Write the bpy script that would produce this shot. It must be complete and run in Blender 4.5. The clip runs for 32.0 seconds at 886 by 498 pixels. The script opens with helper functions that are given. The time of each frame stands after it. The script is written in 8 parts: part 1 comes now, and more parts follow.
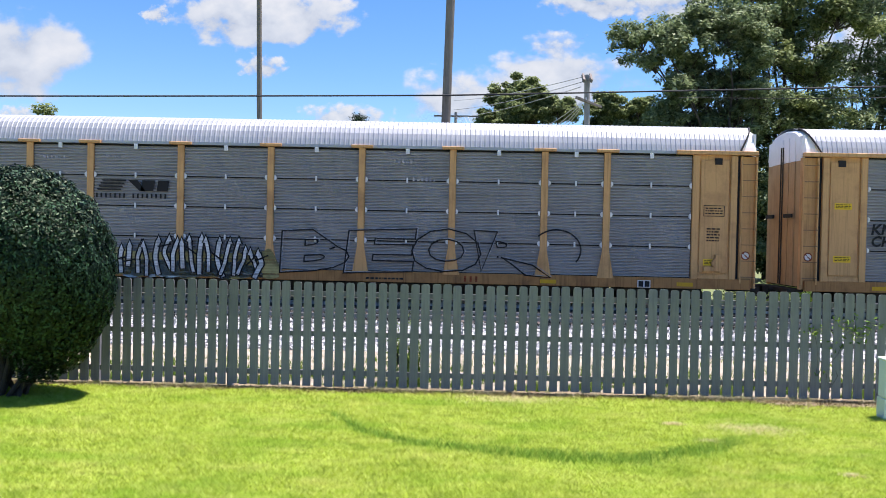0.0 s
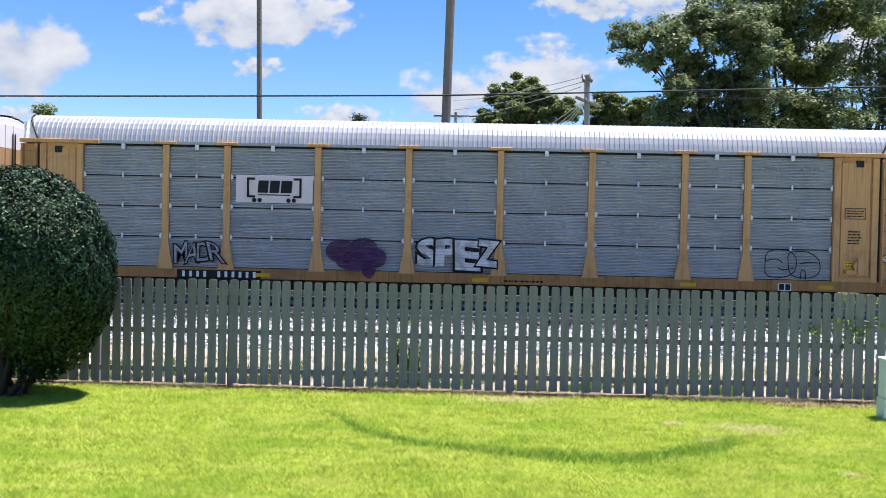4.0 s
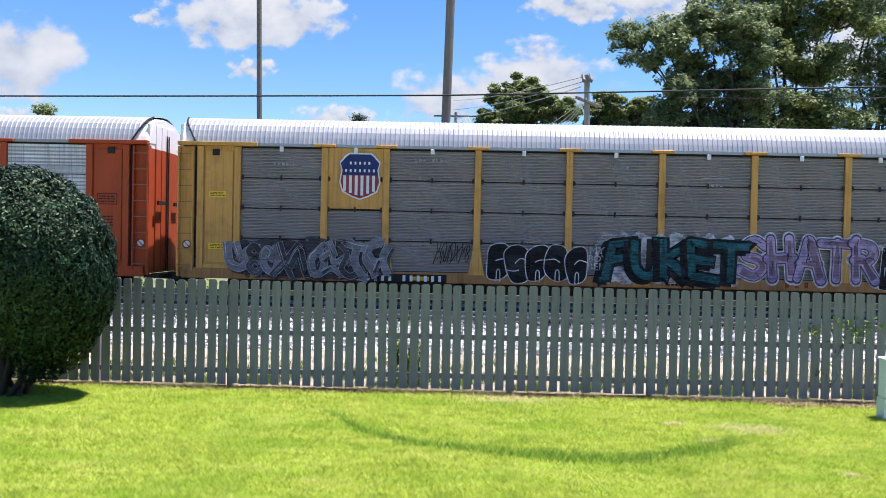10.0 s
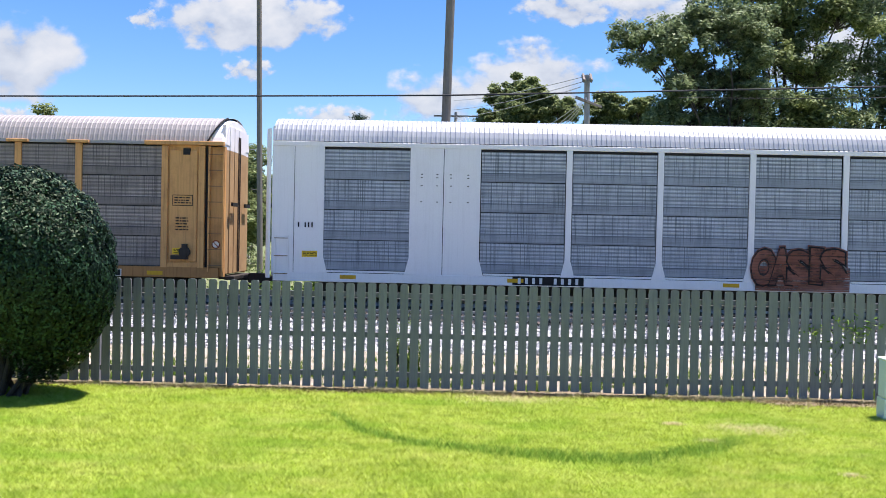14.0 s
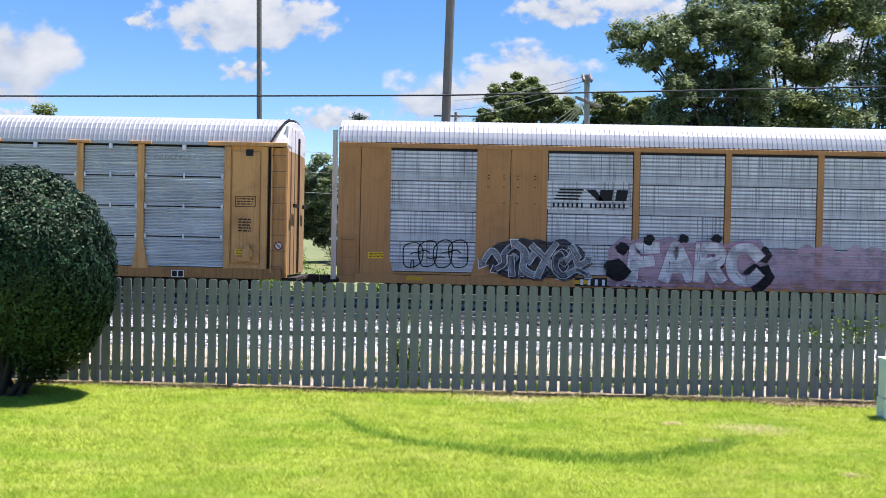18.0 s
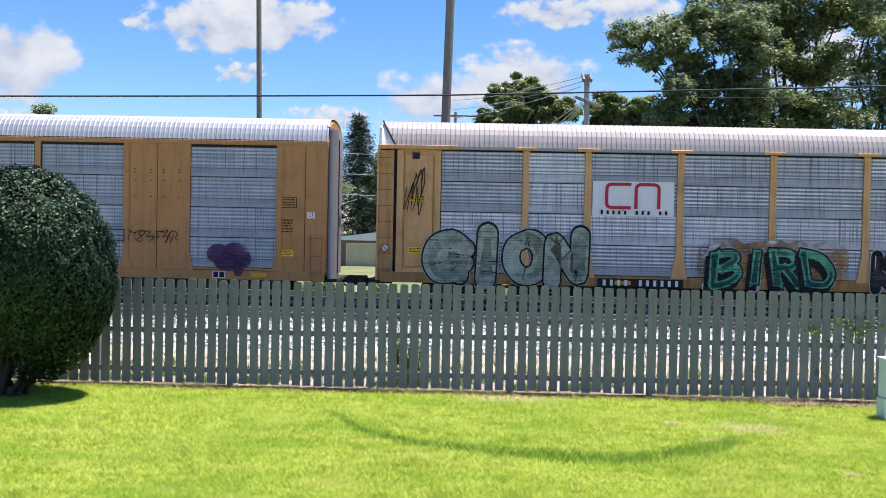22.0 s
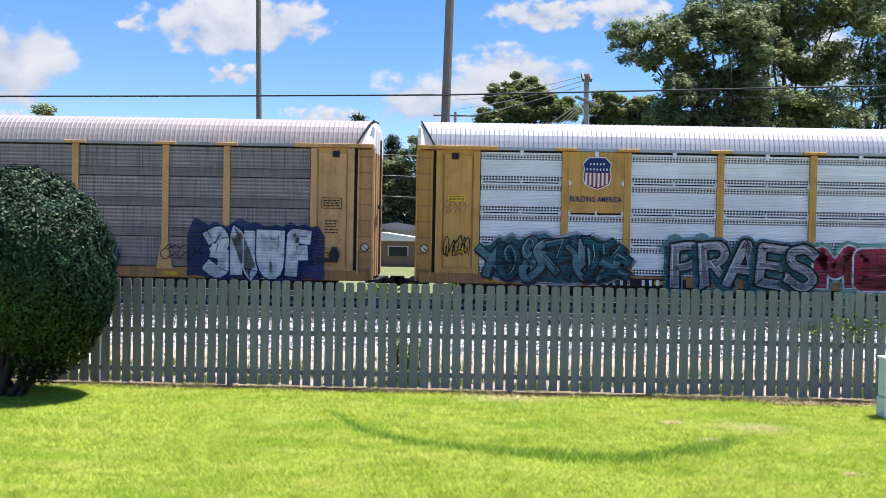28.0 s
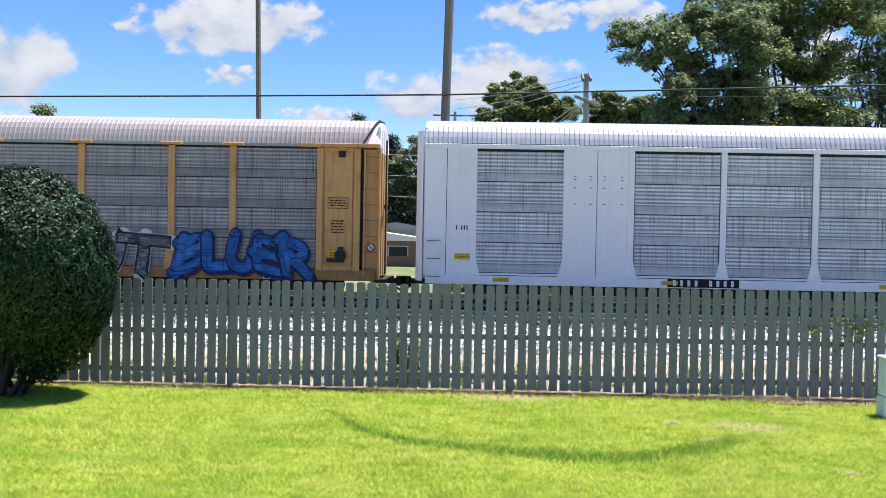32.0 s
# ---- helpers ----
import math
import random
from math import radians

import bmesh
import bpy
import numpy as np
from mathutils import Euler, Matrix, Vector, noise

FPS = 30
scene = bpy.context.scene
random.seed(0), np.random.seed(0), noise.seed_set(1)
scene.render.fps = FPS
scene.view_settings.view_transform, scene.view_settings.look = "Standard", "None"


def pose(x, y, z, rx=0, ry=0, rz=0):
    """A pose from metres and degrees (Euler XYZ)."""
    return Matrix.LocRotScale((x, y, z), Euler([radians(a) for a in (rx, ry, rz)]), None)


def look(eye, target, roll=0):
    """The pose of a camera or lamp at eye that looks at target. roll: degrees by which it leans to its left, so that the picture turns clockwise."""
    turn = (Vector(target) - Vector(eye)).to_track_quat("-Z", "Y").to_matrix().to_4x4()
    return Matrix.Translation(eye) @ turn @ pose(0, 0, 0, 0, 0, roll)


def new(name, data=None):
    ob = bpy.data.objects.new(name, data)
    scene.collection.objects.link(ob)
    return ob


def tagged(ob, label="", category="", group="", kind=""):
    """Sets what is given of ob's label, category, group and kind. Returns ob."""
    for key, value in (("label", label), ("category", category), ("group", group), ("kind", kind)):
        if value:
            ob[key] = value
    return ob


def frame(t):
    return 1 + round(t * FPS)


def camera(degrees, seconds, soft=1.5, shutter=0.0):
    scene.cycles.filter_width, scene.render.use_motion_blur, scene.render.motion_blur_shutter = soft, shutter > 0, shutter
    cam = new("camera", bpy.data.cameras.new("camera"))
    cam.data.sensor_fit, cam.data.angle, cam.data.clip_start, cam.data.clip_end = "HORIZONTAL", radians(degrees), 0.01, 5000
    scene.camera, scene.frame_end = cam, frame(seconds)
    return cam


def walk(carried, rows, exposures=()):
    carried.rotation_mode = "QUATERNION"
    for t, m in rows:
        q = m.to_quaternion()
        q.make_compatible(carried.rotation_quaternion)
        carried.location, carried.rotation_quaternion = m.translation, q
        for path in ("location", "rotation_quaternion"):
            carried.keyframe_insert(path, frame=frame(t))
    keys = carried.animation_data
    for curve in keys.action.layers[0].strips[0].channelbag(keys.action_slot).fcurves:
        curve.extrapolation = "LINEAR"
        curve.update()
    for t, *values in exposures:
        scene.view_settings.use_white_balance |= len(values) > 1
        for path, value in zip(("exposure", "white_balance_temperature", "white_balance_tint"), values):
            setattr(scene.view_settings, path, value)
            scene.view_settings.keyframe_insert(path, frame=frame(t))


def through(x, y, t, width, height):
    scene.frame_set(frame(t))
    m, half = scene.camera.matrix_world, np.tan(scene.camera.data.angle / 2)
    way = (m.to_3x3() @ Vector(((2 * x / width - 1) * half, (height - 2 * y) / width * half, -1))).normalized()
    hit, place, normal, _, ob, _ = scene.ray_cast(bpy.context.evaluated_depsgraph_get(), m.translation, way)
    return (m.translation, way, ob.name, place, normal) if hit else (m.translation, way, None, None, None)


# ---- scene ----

# ---------------------------------------------------------------- camera
cam = camera(56.8, 32.0, soft=0.85)


def view(roll, tilt=1.03, turn=1.3):
    eye = Vector((0, 0, 2.76))
    way = Vector((-math.sin(radians(turn)) * math.cos(radians(tilt)), math.cos(radians(turn)) * math.cos(radians(tilt)), -math.sin(radians(tilt))))
    return look(eye, eye + way * 10, roll)


walk(cam, [(0, view(1.2)), (14, view(1.2)), (32, view(1.06, 1.07, 1.27))], exposures=[(0, 1.08, 6520, 20), (32, 1.08, 6520, 20)])

# ---------------------------------------------------------------- light
SUN_FROM = Vector((0.24, 0.075, 1.0)).normalized()
world = bpy.data.worlds.new("sky")
scene.world = world
world.use_nodes = True
wn = world.node_tree.nodes
sky = wn.new("ShaderNodeTexSky")
sky.sky_type, sky.sun_disc = "NISHITA", False
sky.sun_elevation = math.asin(SUN_FROM.z)
sky.sun_rotation = math.atan2(SUN_FROM.x, SUN_FROM.y)
sky.air_density, sky.dust_density, sky.ozone_density = 0.95, 0.15, 4.0
wn["Background"].inputs[1].default_value = 0.09
tone = wn.new("ShaderNodeHueSaturation")
tone.inputs["Saturation"].default_value = 1.25
world.node_tree.links.new(sky.outputs[0], tone.inputs["Color"])
world.node_tree.links.new(tone.outputs[0], wn["Background"].inputs[0])
sun = new("sun", bpy.data.lights.new("sun", "SUN"))
sun.data.energy, sun.data.angle, sun.data.color = 5.0, radians(0.53), (1.0, 0.96, 0.9)
sun.matrix_world = look((0, 0, 60), Vector((0, 0, 60)) - SUN_FROM)

# ---------------------------------------------------------------- materials
MATS = {}


def nodes_of(name):
    m = bpy.data.materials.new(name)
    m.use_nodes = True
    nt = m.node_tree
    return m, nt, nt.nodes["Principled BSDF"]


def node(nt, kind, **values):
    n = nt.nodes.new(kind)
    for key, v in values.items():
        n.inputs[key.replace("_", " ")].default_value = v
    return n


def mapped(nt, scale, space="Object", shift_random=False):
    tc = nt.nodes.new("ShaderNodeTexCoord")
    mp = nt.nodes.new("ShaderNodeMapping")
    mp.inputs["Scale"].default_value = scale
    nt.links.new(tc.outputs[space], mp.inputs["Vector"])
    if shift_random:
        info = nt.nodes.new("ShaderNodeObjectInfo")
        mul = nt.nodes.new("ShaderNodeMath")
        mul.operation = "MULTIPLY"
        mul.inputs[1].default_value = 37.0
        nt.links.new(info.outputs["Random"], mul.inputs[0])
        nt.links.new(mul.outputs[0], mp.inputs["Location"])
    return mp.outputs[0]


def noise_at(nt, scale, size, detail=4.0, rough=0.6, space="Object", shift=False):
    n = node(nt, "ShaderNodeTexNoise", Scale=size, Detail=detail, Roughness=rough)
    nt.links.new(mapped(nt, scale, space, shift), n.inputs["Vector"])
    return n.outputs["Fac"]


def ramp(nt, fac, stops):
    r = nt.nodes.new("ShaderNodeValToRGB")
    el = r.color_ramp.elements
    while len(el) < len(stops):
        el.new(0.5)
    for e, (p, c) in zip(el, stops):
        e.position = p
        e.color = (*c, 1) if len(c) == 3 else c
    nt.links.new(fac, r.inputs[0])
    return r.outputs[0]


def grey(v):
    return (v, v, v)


def blend(nt, fac, a, b, kind="MIX"):
    m = nt.nodes.new("ShaderNodeMix")
    m.data_type, m.blend_type = "RGBA", kind
    for socket, value in ((m.inputs["Factor"], fac), (m.inputs["A"], a), (m.inputs["B"], b)):
        if isinstance(value, (int, float)):
            socket.default_value = value
        elif isinstance(value, tuple):
            socket.default_value = (*value, 1)
        else:
            nt.links.new(value, socket)
    return m.outputs["Result"]


def bump(nt, bsdf, height, strength=0.3, distance=0.01):
    b = nt.nodes.new("ShaderNodeBump")
    b.inputs["Strength"].default_value, b.inputs["Distance"].default_value = strength, distance
    nt.links.new(height, b.inputs["Height"])
    nt.links.new(b.outputs[0], bsdf.inputs["Normal"])


def paint(name, colour, rough=0.5, dirt=0.4, grime=(0.08, 0.06, 0.045), metal=0.0, streak=0.25):
    """Weathered paint: grain, rust-brown stains and upright run-off streaks."""
    if name in MATS:
        return MATS[name]
    m, nt, bsdf = nodes_of(name)
    big = noise_at(nt, (1, 1, 1), 1.3, 5, 0.65, shift=True)
    fine = noise_at(nt, (1, 1, 1), 22, 3, 0.6)
    run = noise_at(nt, (9, 9, streak), 1.6, 4, 0.7, shift=True)
    c = blend(nt, ramp(nt, fine, [(0.3, grey(0.0)), (0.75, grey(0.28))]), colour, tuple(v * 0.82 for v in colour))
    c = blend(nt, ramp(nt, run, [(0.5, grey(0.0)), (0.78, grey(dirt * 0.9))]), c, grime)
    c = blend(nt, ramp(nt, big, [(0.5, grey(0.0)), (0.8, grey(dirt))]), c, tuple(v * 1.6 for v in grime))
    nt.links.new(c, bsdf.inputs["Base Color"])
    nt.links.new(ramp(nt, big, [(0.3, grey(rough)), (0.8, grey(min(1, rough + 0.25)))]), bsdf.inputs["Roughness"])
    bsdf.inputs["Metallic"].default_value = metal
    bsdf.inputs["Specular IOR Level"].default_value = 0.25
    bump(nt, bsdf, fine, 0.15, 0.004)
    MATS[name] = m
    return m


def screen(name, colour, dark, contrast=0.6, metal=0.25, rough=0.5, holes=0.0, glint=0.25, weave=False):
    """Steel sheet. weave: punched rows show as a weave of fine lines above a plain band; glint: how strongly daylight
    in the rows is painted on as pale lines.
    """
    if name in MATS:
        return MATS[name]
    m, nt, bsdf = nodes_of(name)
    big = noise_at(nt, (0.8, 1, 1), 0.9, 4, 0.6, shift=True)
    level = noise_at(nt, (0.25, 0.5, 17), 1.0, 3, 0.75, shift=True)
    c = blend(nt, ramp(nt, big, [(0.35, grey(0.0)), (0.75, grey(0.5))]), colour, tuple(v * 0.62 for v in colour))
    if weave:
        tc = nt.nodes.new("ShaderNodeTexCoord")
        sep = nt.nodes.new("ShaderNodeSeparateXYZ")
        nt.links.new(tc.outputs["Object"], sep.inputs[0])
        above = ramp(nt, sep.outputs["Z"], [(0.275, grey(0.0)), (0.29, grey(1.0))])
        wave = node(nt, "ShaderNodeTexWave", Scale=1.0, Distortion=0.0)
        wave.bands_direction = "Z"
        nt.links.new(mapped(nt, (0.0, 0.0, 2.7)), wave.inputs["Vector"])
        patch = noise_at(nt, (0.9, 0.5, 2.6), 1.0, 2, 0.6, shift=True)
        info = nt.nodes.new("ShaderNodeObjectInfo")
        # daylight behind the punched rows is put into the colour, its strength varying by panel
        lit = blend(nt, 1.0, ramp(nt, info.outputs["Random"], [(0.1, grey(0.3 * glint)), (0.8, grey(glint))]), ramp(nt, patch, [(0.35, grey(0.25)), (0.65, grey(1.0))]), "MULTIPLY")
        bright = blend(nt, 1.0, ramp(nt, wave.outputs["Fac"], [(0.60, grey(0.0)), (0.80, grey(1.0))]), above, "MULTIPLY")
        # shade between those bright rows, likewise put into the colour
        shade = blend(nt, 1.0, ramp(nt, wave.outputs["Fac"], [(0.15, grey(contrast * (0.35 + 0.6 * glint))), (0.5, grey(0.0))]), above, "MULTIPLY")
        up = noise_at(nt, (30, 0.5, 0.15), 1.0, 4, 0.8, shift=True)
        fine = noise_at(nt, (70, 0.5, 0.4), 1.0, 2, 0.7)
        thread = blend(nt, 1.0, ramp(nt, up, [(0.55, grey(0.0)), (0.585, grey(contrast * 1.1))]), ramp(nt, sep.outputs["Z"], [(0.05, grey(0.25)), (0.20, grey(0.75)), (0.29, grey(1.0))]), "MULTIPLY")
        cross = noise_at(nt, (0.35, 0.5, 30), 1.0, 3, 0.8, shift=True)
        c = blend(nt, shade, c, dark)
        c = blend(nt, blend(nt, 1.0, ramp(nt, fine, [(0.5, grey(0.0)), (0.62, grey(contrast * 0.5))]), above, "MULTIPLY"), c, dark)
        c = blend(nt, thread, c, dark)
        c = blend(nt, ramp(nt, level, [(0.5, grey(0.0)), (0.66, grey(contrast * 0.5))]), c, dark)
        soot = noise_at(nt, (5.0, 0.5, 0.8), 1.0, 4, 0.7, shift=True)
        c = blend(nt, ramp(nt, soot, [(0.48, grey(0.0)), (0.70, grey(contrast * 0.5))]), c, dark)
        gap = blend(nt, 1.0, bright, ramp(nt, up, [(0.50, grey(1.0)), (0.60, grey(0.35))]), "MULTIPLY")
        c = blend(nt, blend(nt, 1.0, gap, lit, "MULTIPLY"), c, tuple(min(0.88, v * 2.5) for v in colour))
        c = blend(nt, ramp(nt, cross, [(0.52, grey(0.0)), (0.62, grey(contrast * 0.55))]), c, dark)
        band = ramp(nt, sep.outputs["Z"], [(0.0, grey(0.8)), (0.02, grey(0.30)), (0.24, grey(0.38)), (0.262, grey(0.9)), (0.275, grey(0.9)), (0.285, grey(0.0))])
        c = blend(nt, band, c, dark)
    else:
        # level highlights on the ribs, painted as paler lines
        c = blend(nt, ramp(nt, level, [(0.30, grey(glint)), (0.42, grey(0.0))]), c, tuple(min(0.9, v * 1.7) for v in colour))
        c = blend(nt, ramp(nt, level, [(0.5, grey(0.0)), (0.66, grey(contrast * 0.8))]), c, dark)
    if holes:
        v = node(nt, "ShaderNodeTexVoronoi", Scale=1.0, Randomness=0.0)
        nt.links.new(mapped(nt, (10.5, 0.01, 13)), v.inputs["Vector"])
        hole = ramp(nt, v.outputs["Distance"], [(0.34, grey(1.0)), (0.42, grey(0.0))])
        tc = nt.nodes.new("ShaderNodeTexCoord")
        sep = nt.nodes.new("ShaderNodeSeparateXYZ")
        nt.links.new(tc.outputs["Object"], sep.inputs[0])
        keep = ramp(nt, sep.outputs["Z"], [(0.02, grey(0.0)), (0.03, grey(holes)), (0.20, grey(holes)), (0.21, grey(0.0)), (0.68, grey(0.0)), (0.69, grey(holes)), (0.84, grey(holes)), (0.85, grey(0.0))])
        c = blend(nt, blend(nt, 1.0, hole, keep, "MULTIPLY"), c, (0.02, 0.02, 0.025))
    nt.links.new(c, bsdf.inputs["Base Color"])
    bsdf.inputs["Metallic"].default_value, bsdf.inputs["Roughness"].default_value = metal * 0.4, rough
    bsdf.inputs["Specular IOR Level"].default_value = 0.2
    bump(nt, bsdf, noise_at(nt, (1, 1, 1), 60, 2), 0.15, 0.003)
    MATS[name] = m
    return m


def spray(name, colour, cover=0.9, rough=0.55, thin=0.4, mist=0.0):
    """Spray paint that has settled unevenly over ribbed sheet: thin along the ribs and patchy."""
    key = "spray " + name
    if key in MATS:
        return MATS[key]
    m, nt, bsdf = nodes_of(key)
    n = noise_at(nt, (1.2, 1, 1.2), 2.2, 4, 0.65, shift=True)
    rib = noise_at(nt, (0.2, 0.5, 15), 1.0, 2, 0.7)
    c = blend(nt, ramp(nt, n, [(0.44, grey(0.0)), (0.58, grey(0.85))]), colour, tuple(v * 0.52 + 0.01 for v in colour))
    n2 = noise_at(nt, (0.9, 1, 1.6), 1.1, 3, 0.6, shift=True)
    c = blend(nt, ramp(nt, n2, [(0.52, grey(0.0)), (0.68, grey(0.55))]), c, tuple(min(0.8, v * 1.5 + 0.03) for v in colour))
    nt.links.new(c, bsdf.inputs["Base Color"])
    bsdf.inputs["Roughness"].default_value = rough
    bsdf.inputs["Specular IOR Level"].default_value = 0.1
    a = blend(nt, ramp(nt, rib, [(0.55, grey(0.0)), (0.68, grey(0.75))]), grey(cover), grey(cover * thin))
    groove = node(nt, "ShaderNodeTexWave", Scale=1.0, Distortion=0.0)
    groove.bands_direction = "Z"
    nt.links.new(mapped(nt, (0.0, 0.0, 3.4)), groove.inputs["Vector"])
    a = blend(nt, ramp(nt, groove.outputs["Fac"], [(0.12, grey(0.28 * (1 - 0.85 * thin))), (0.34, grey(0.0))]), a, grey(0.0))
    if mist:
        a = blend(nt, ramp(nt, noise_at(nt, (0.9, 1, 1.3), 1.5, 6, 0.7, shift=True), [(0.42, grey(0.0)), (0.60, grey(mist))]), a, grey(0.0))
    nt.links.new(a, bsdf.inputs["Alpha"])
    MATS[key] = m
    return m


def leafy(name, colour, tip, rough=0.45, through=0.25, patch=None, gloss=0.3, pale=None, low=0.55):
    m, nt, bsdf = nodes_of(name)
    geo = nt.nodes.new("ShaderNodeNewGeometry")
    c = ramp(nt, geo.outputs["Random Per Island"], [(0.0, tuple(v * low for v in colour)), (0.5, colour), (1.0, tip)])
    if patch:
        c = blend(nt, ramp(nt, noise_at(nt, (0.6, 1.3, 1), 0.9, 5, 0.62), [(0.48, grey(0.0)), (0.64, grey(0.75))]), c, patch)
        c = blend(nt, ramp(nt, noise_at(nt, (0.7, 1.6, 1), 4.0, 3, 0.6), [(0.5, grey(0.0)), (0.68, grey(0.65))]), c, tuple(v * 0.62 for v in patch))
        c = blend(nt, ramp(nt, noise_at(nt, (0.45, 1.1, 1), 1.9, 5, 0.7), [(0.52, grey(0.0)), (0.70, grey(0.5))]), c, pale)
    nt.links.new(c, bsdf.inputs["Base Color"])
    bsdf.inputs["Roughness"].default_value = rough
    bsdf.inputs["Specular IOR Level"].default_value = gloss
    bsdf.inputs["Specular Tint"].default_value = (0.75, 1.0, 0.6, 1.0)
    tr = nt.nodes.new("ShaderNodeBsdfTranslucent")
    nt.links.new(c, tr.inputs["Color"])
    mix = nt.nodes.new("ShaderNodeMixShader")
    mix.inputs[0].default_value = through
    nt.links.new(bsdf.outputs[0], mix.inputs[1])
    nt.links.new(tr.outputs[0], mix.inputs[2])
    nt.links.new(mix.outputs[0], nt.nodes["Material Output"].inputs["Surface"])
    return m


def ground_mat(name, a, b, c, size, bumpy=0.5, fine=40, rough=0.95):
    m, nt, bsdf = nodes_of(name)
    n1 = noise_at(nt, (1, 1, 1), size, 5, 0.6)
    n2 = noise_at(nt, (1, 1, 1), fine, 3, 0.7)
    col = ramp(nt, n1, [(0.3, a), (0.5, b), (0.72, c)])
    col = blend(nt, ramp(nt, n2, [(0.3, grey(0.55)), (0.7, grey(0.0))]), col, tuple(v * 0.45 for v in a))
    nt.links.new(col, bsdf.inputs["Base Color"])
    bsdf.inputs["Roughness"].default_value = rough
    bump(nt, bsdf, n2, bumpy, 0.03)
    return m


def wood_mat(name, light, dark, rough=0.75, axis=2):
    m, nt, bsdf = nodes_of(name)
    s = [14.0, 14.0, 14.0]
    s[axis] = 0.9
    grain = noise_at(nt, tuple(s), 1.6, 5, 0.7, shift=True)
    spots = noise_at(nt, (1, 1, 1), 2.2, 4, 0.6, shift=True)
    info = nt.nodes.new("ShaderNodeObjectInfo")
    tone = ramp(nt, info.outputs["Random"], [(0.0, tuple(v * 0.86 for v in light)), (1.0, tuple(v * 1.1 for v in light))])
    c = blend(nt, ramp(nt, grain, [(0.45, grey(0.0)), (0.75, grey(0.8))]), tone, dark)
    c = blend(nt, ramp(nt, spots, [(0.5, grey(0.0)), (0.85, grey(0.5))]), c, tuple(v * 0.8 for v in dark))
    nt.links.new(c, bsdf.inputs["Base Color"])
    bsdf.inputs["Roughness"].default_value = rough
    bump(nt, bsdf, grain, 0.3, 0.004)
    return m


M_GOLD = paint("gold paint", (0.63, 0.335, 0.125), dirt=0.6, grime=(0.12, 0.055, 0.026))
M_GOLD_TAN = paint("tan gold paint", (0.61, 0.345, 0.145), dirt=0.6, grime=(0.13, 0.062, 0.032))
M_GOLD_YELLOW = paint("yellow gold paint", (0.62, 0.335, 0.088), dirt=0.6, grime=(0.13, 0.07, 0.026))
M_ORANGE = paint("orange paint", (0.41, 0.068, 0.02), dirt=0.45, grime=(0.10, 0.04, 0.025))
M_WHITE = paint("white paint", (0.85, 0.83, 0.84), dirt=0.14, grime=(0.30, 0.27, 0.25))
M_OFFWHITE = paint("dull white paint", (0.713, 0.637, 0.648), dirt=0.16, grime=(0.25, 0.22, 0.2))
M_ROOF = paint("galvanised roof", (0.375, 0.395, 0.43), rough=0.42, dirt=0.22, grime=(0.34, 0.32, 0.31), metal=0.4)
M_ROOF_GREY = paint("weathered roof", (0.32, 0.30, 0.30), rough=0.5, dirt=0.3, grime=(0.26, 0.22, 0.2), metal=0.25)
M_END = paint("chalky worn end paint", (0.56, 0.51, 0.47), rough=0.6, dirt=0.6, grime=(0.28, 0.15, 0.09))
M_END_TAN = paint("faded tan end paint", (0.46, 0.30, 0.155), rough=0.6, dirt=0.6, grime=(0.16, 0.09, 0.05))
M_END_DARK = paint("grimy grey end steel", (0.20, 0.20, 0.215), rough=0.6, dirt=0.6, grime=(0.10, 0.06, 0.045))
M_EAVE = paint("grey eave plate", (0.33, 0.33, 0.34), rough=0.6, dirt=0.3)
M_SILL = paint("grimy gold sill", (0.40, 0.20, 0.075), rough=0.75, dirt=0.75, grime=(0.07, 0.035, 0.02))
M_RUNG = paint("worn rung", (0.24, 0.15, 0.08), rough=0.5, dirt=0.2)
M_UNDER = paint("soot black steel", (0.035, 0.032, 0.03), rough=0.8, dirt=0.4)
M_BLACK = paint("black trim", (0.02, 0.02, 0.022), rough=0.6, dirt=0.1)
M_STEEL = paint("worn steel", (0.35, 0.35, 0.36), rough=0.4, dirt=0.3, metal=0.7)
M_CLIP = paint("zinc clip", (0.75, 0.75, 0.77), rough=0.45, dirt=0.1, metal=0.2)
M_YELLOW = paint("warning yellow", (0.64, 0.36, 0.02), dirt=0.3)
S_DARK = screen("dark grey ribbed sheet", (0.312, 0.305, 0.313), (0.084, 0.084, 0.096), 0.35, glint=0.1)
S_SOOT = screen("brown-grey ribbed sheet", (0.282, 0.258, 0.250), (0.090, 0.082, 0.082), 0.35, glint=0.1)
S_MID = screen("grey ribbed sheet", (0.363, 0.382, 0.411), (0.14, 0.145, 0.16), 0.45, glint=0.4)
S_LIGHT = screen("light grey ribbed sheet", (0.50, 0.535, 0.58), (0.16, 0.16, 0.18), 0.65, glint=0.9)
S_WHITE = screen("white perforated sheet", (0.88, 0.895, 0.92), (0.58, 0.60, 0.64), 0.35, metal=0.05, holes=1.0, glint=0.4)
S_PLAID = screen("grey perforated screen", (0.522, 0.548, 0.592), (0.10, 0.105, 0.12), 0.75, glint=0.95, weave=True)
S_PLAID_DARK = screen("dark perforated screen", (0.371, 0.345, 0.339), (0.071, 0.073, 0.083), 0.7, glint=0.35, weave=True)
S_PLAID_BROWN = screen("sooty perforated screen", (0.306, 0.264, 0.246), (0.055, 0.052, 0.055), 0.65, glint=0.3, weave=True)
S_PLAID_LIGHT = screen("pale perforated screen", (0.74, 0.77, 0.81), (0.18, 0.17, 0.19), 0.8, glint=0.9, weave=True)
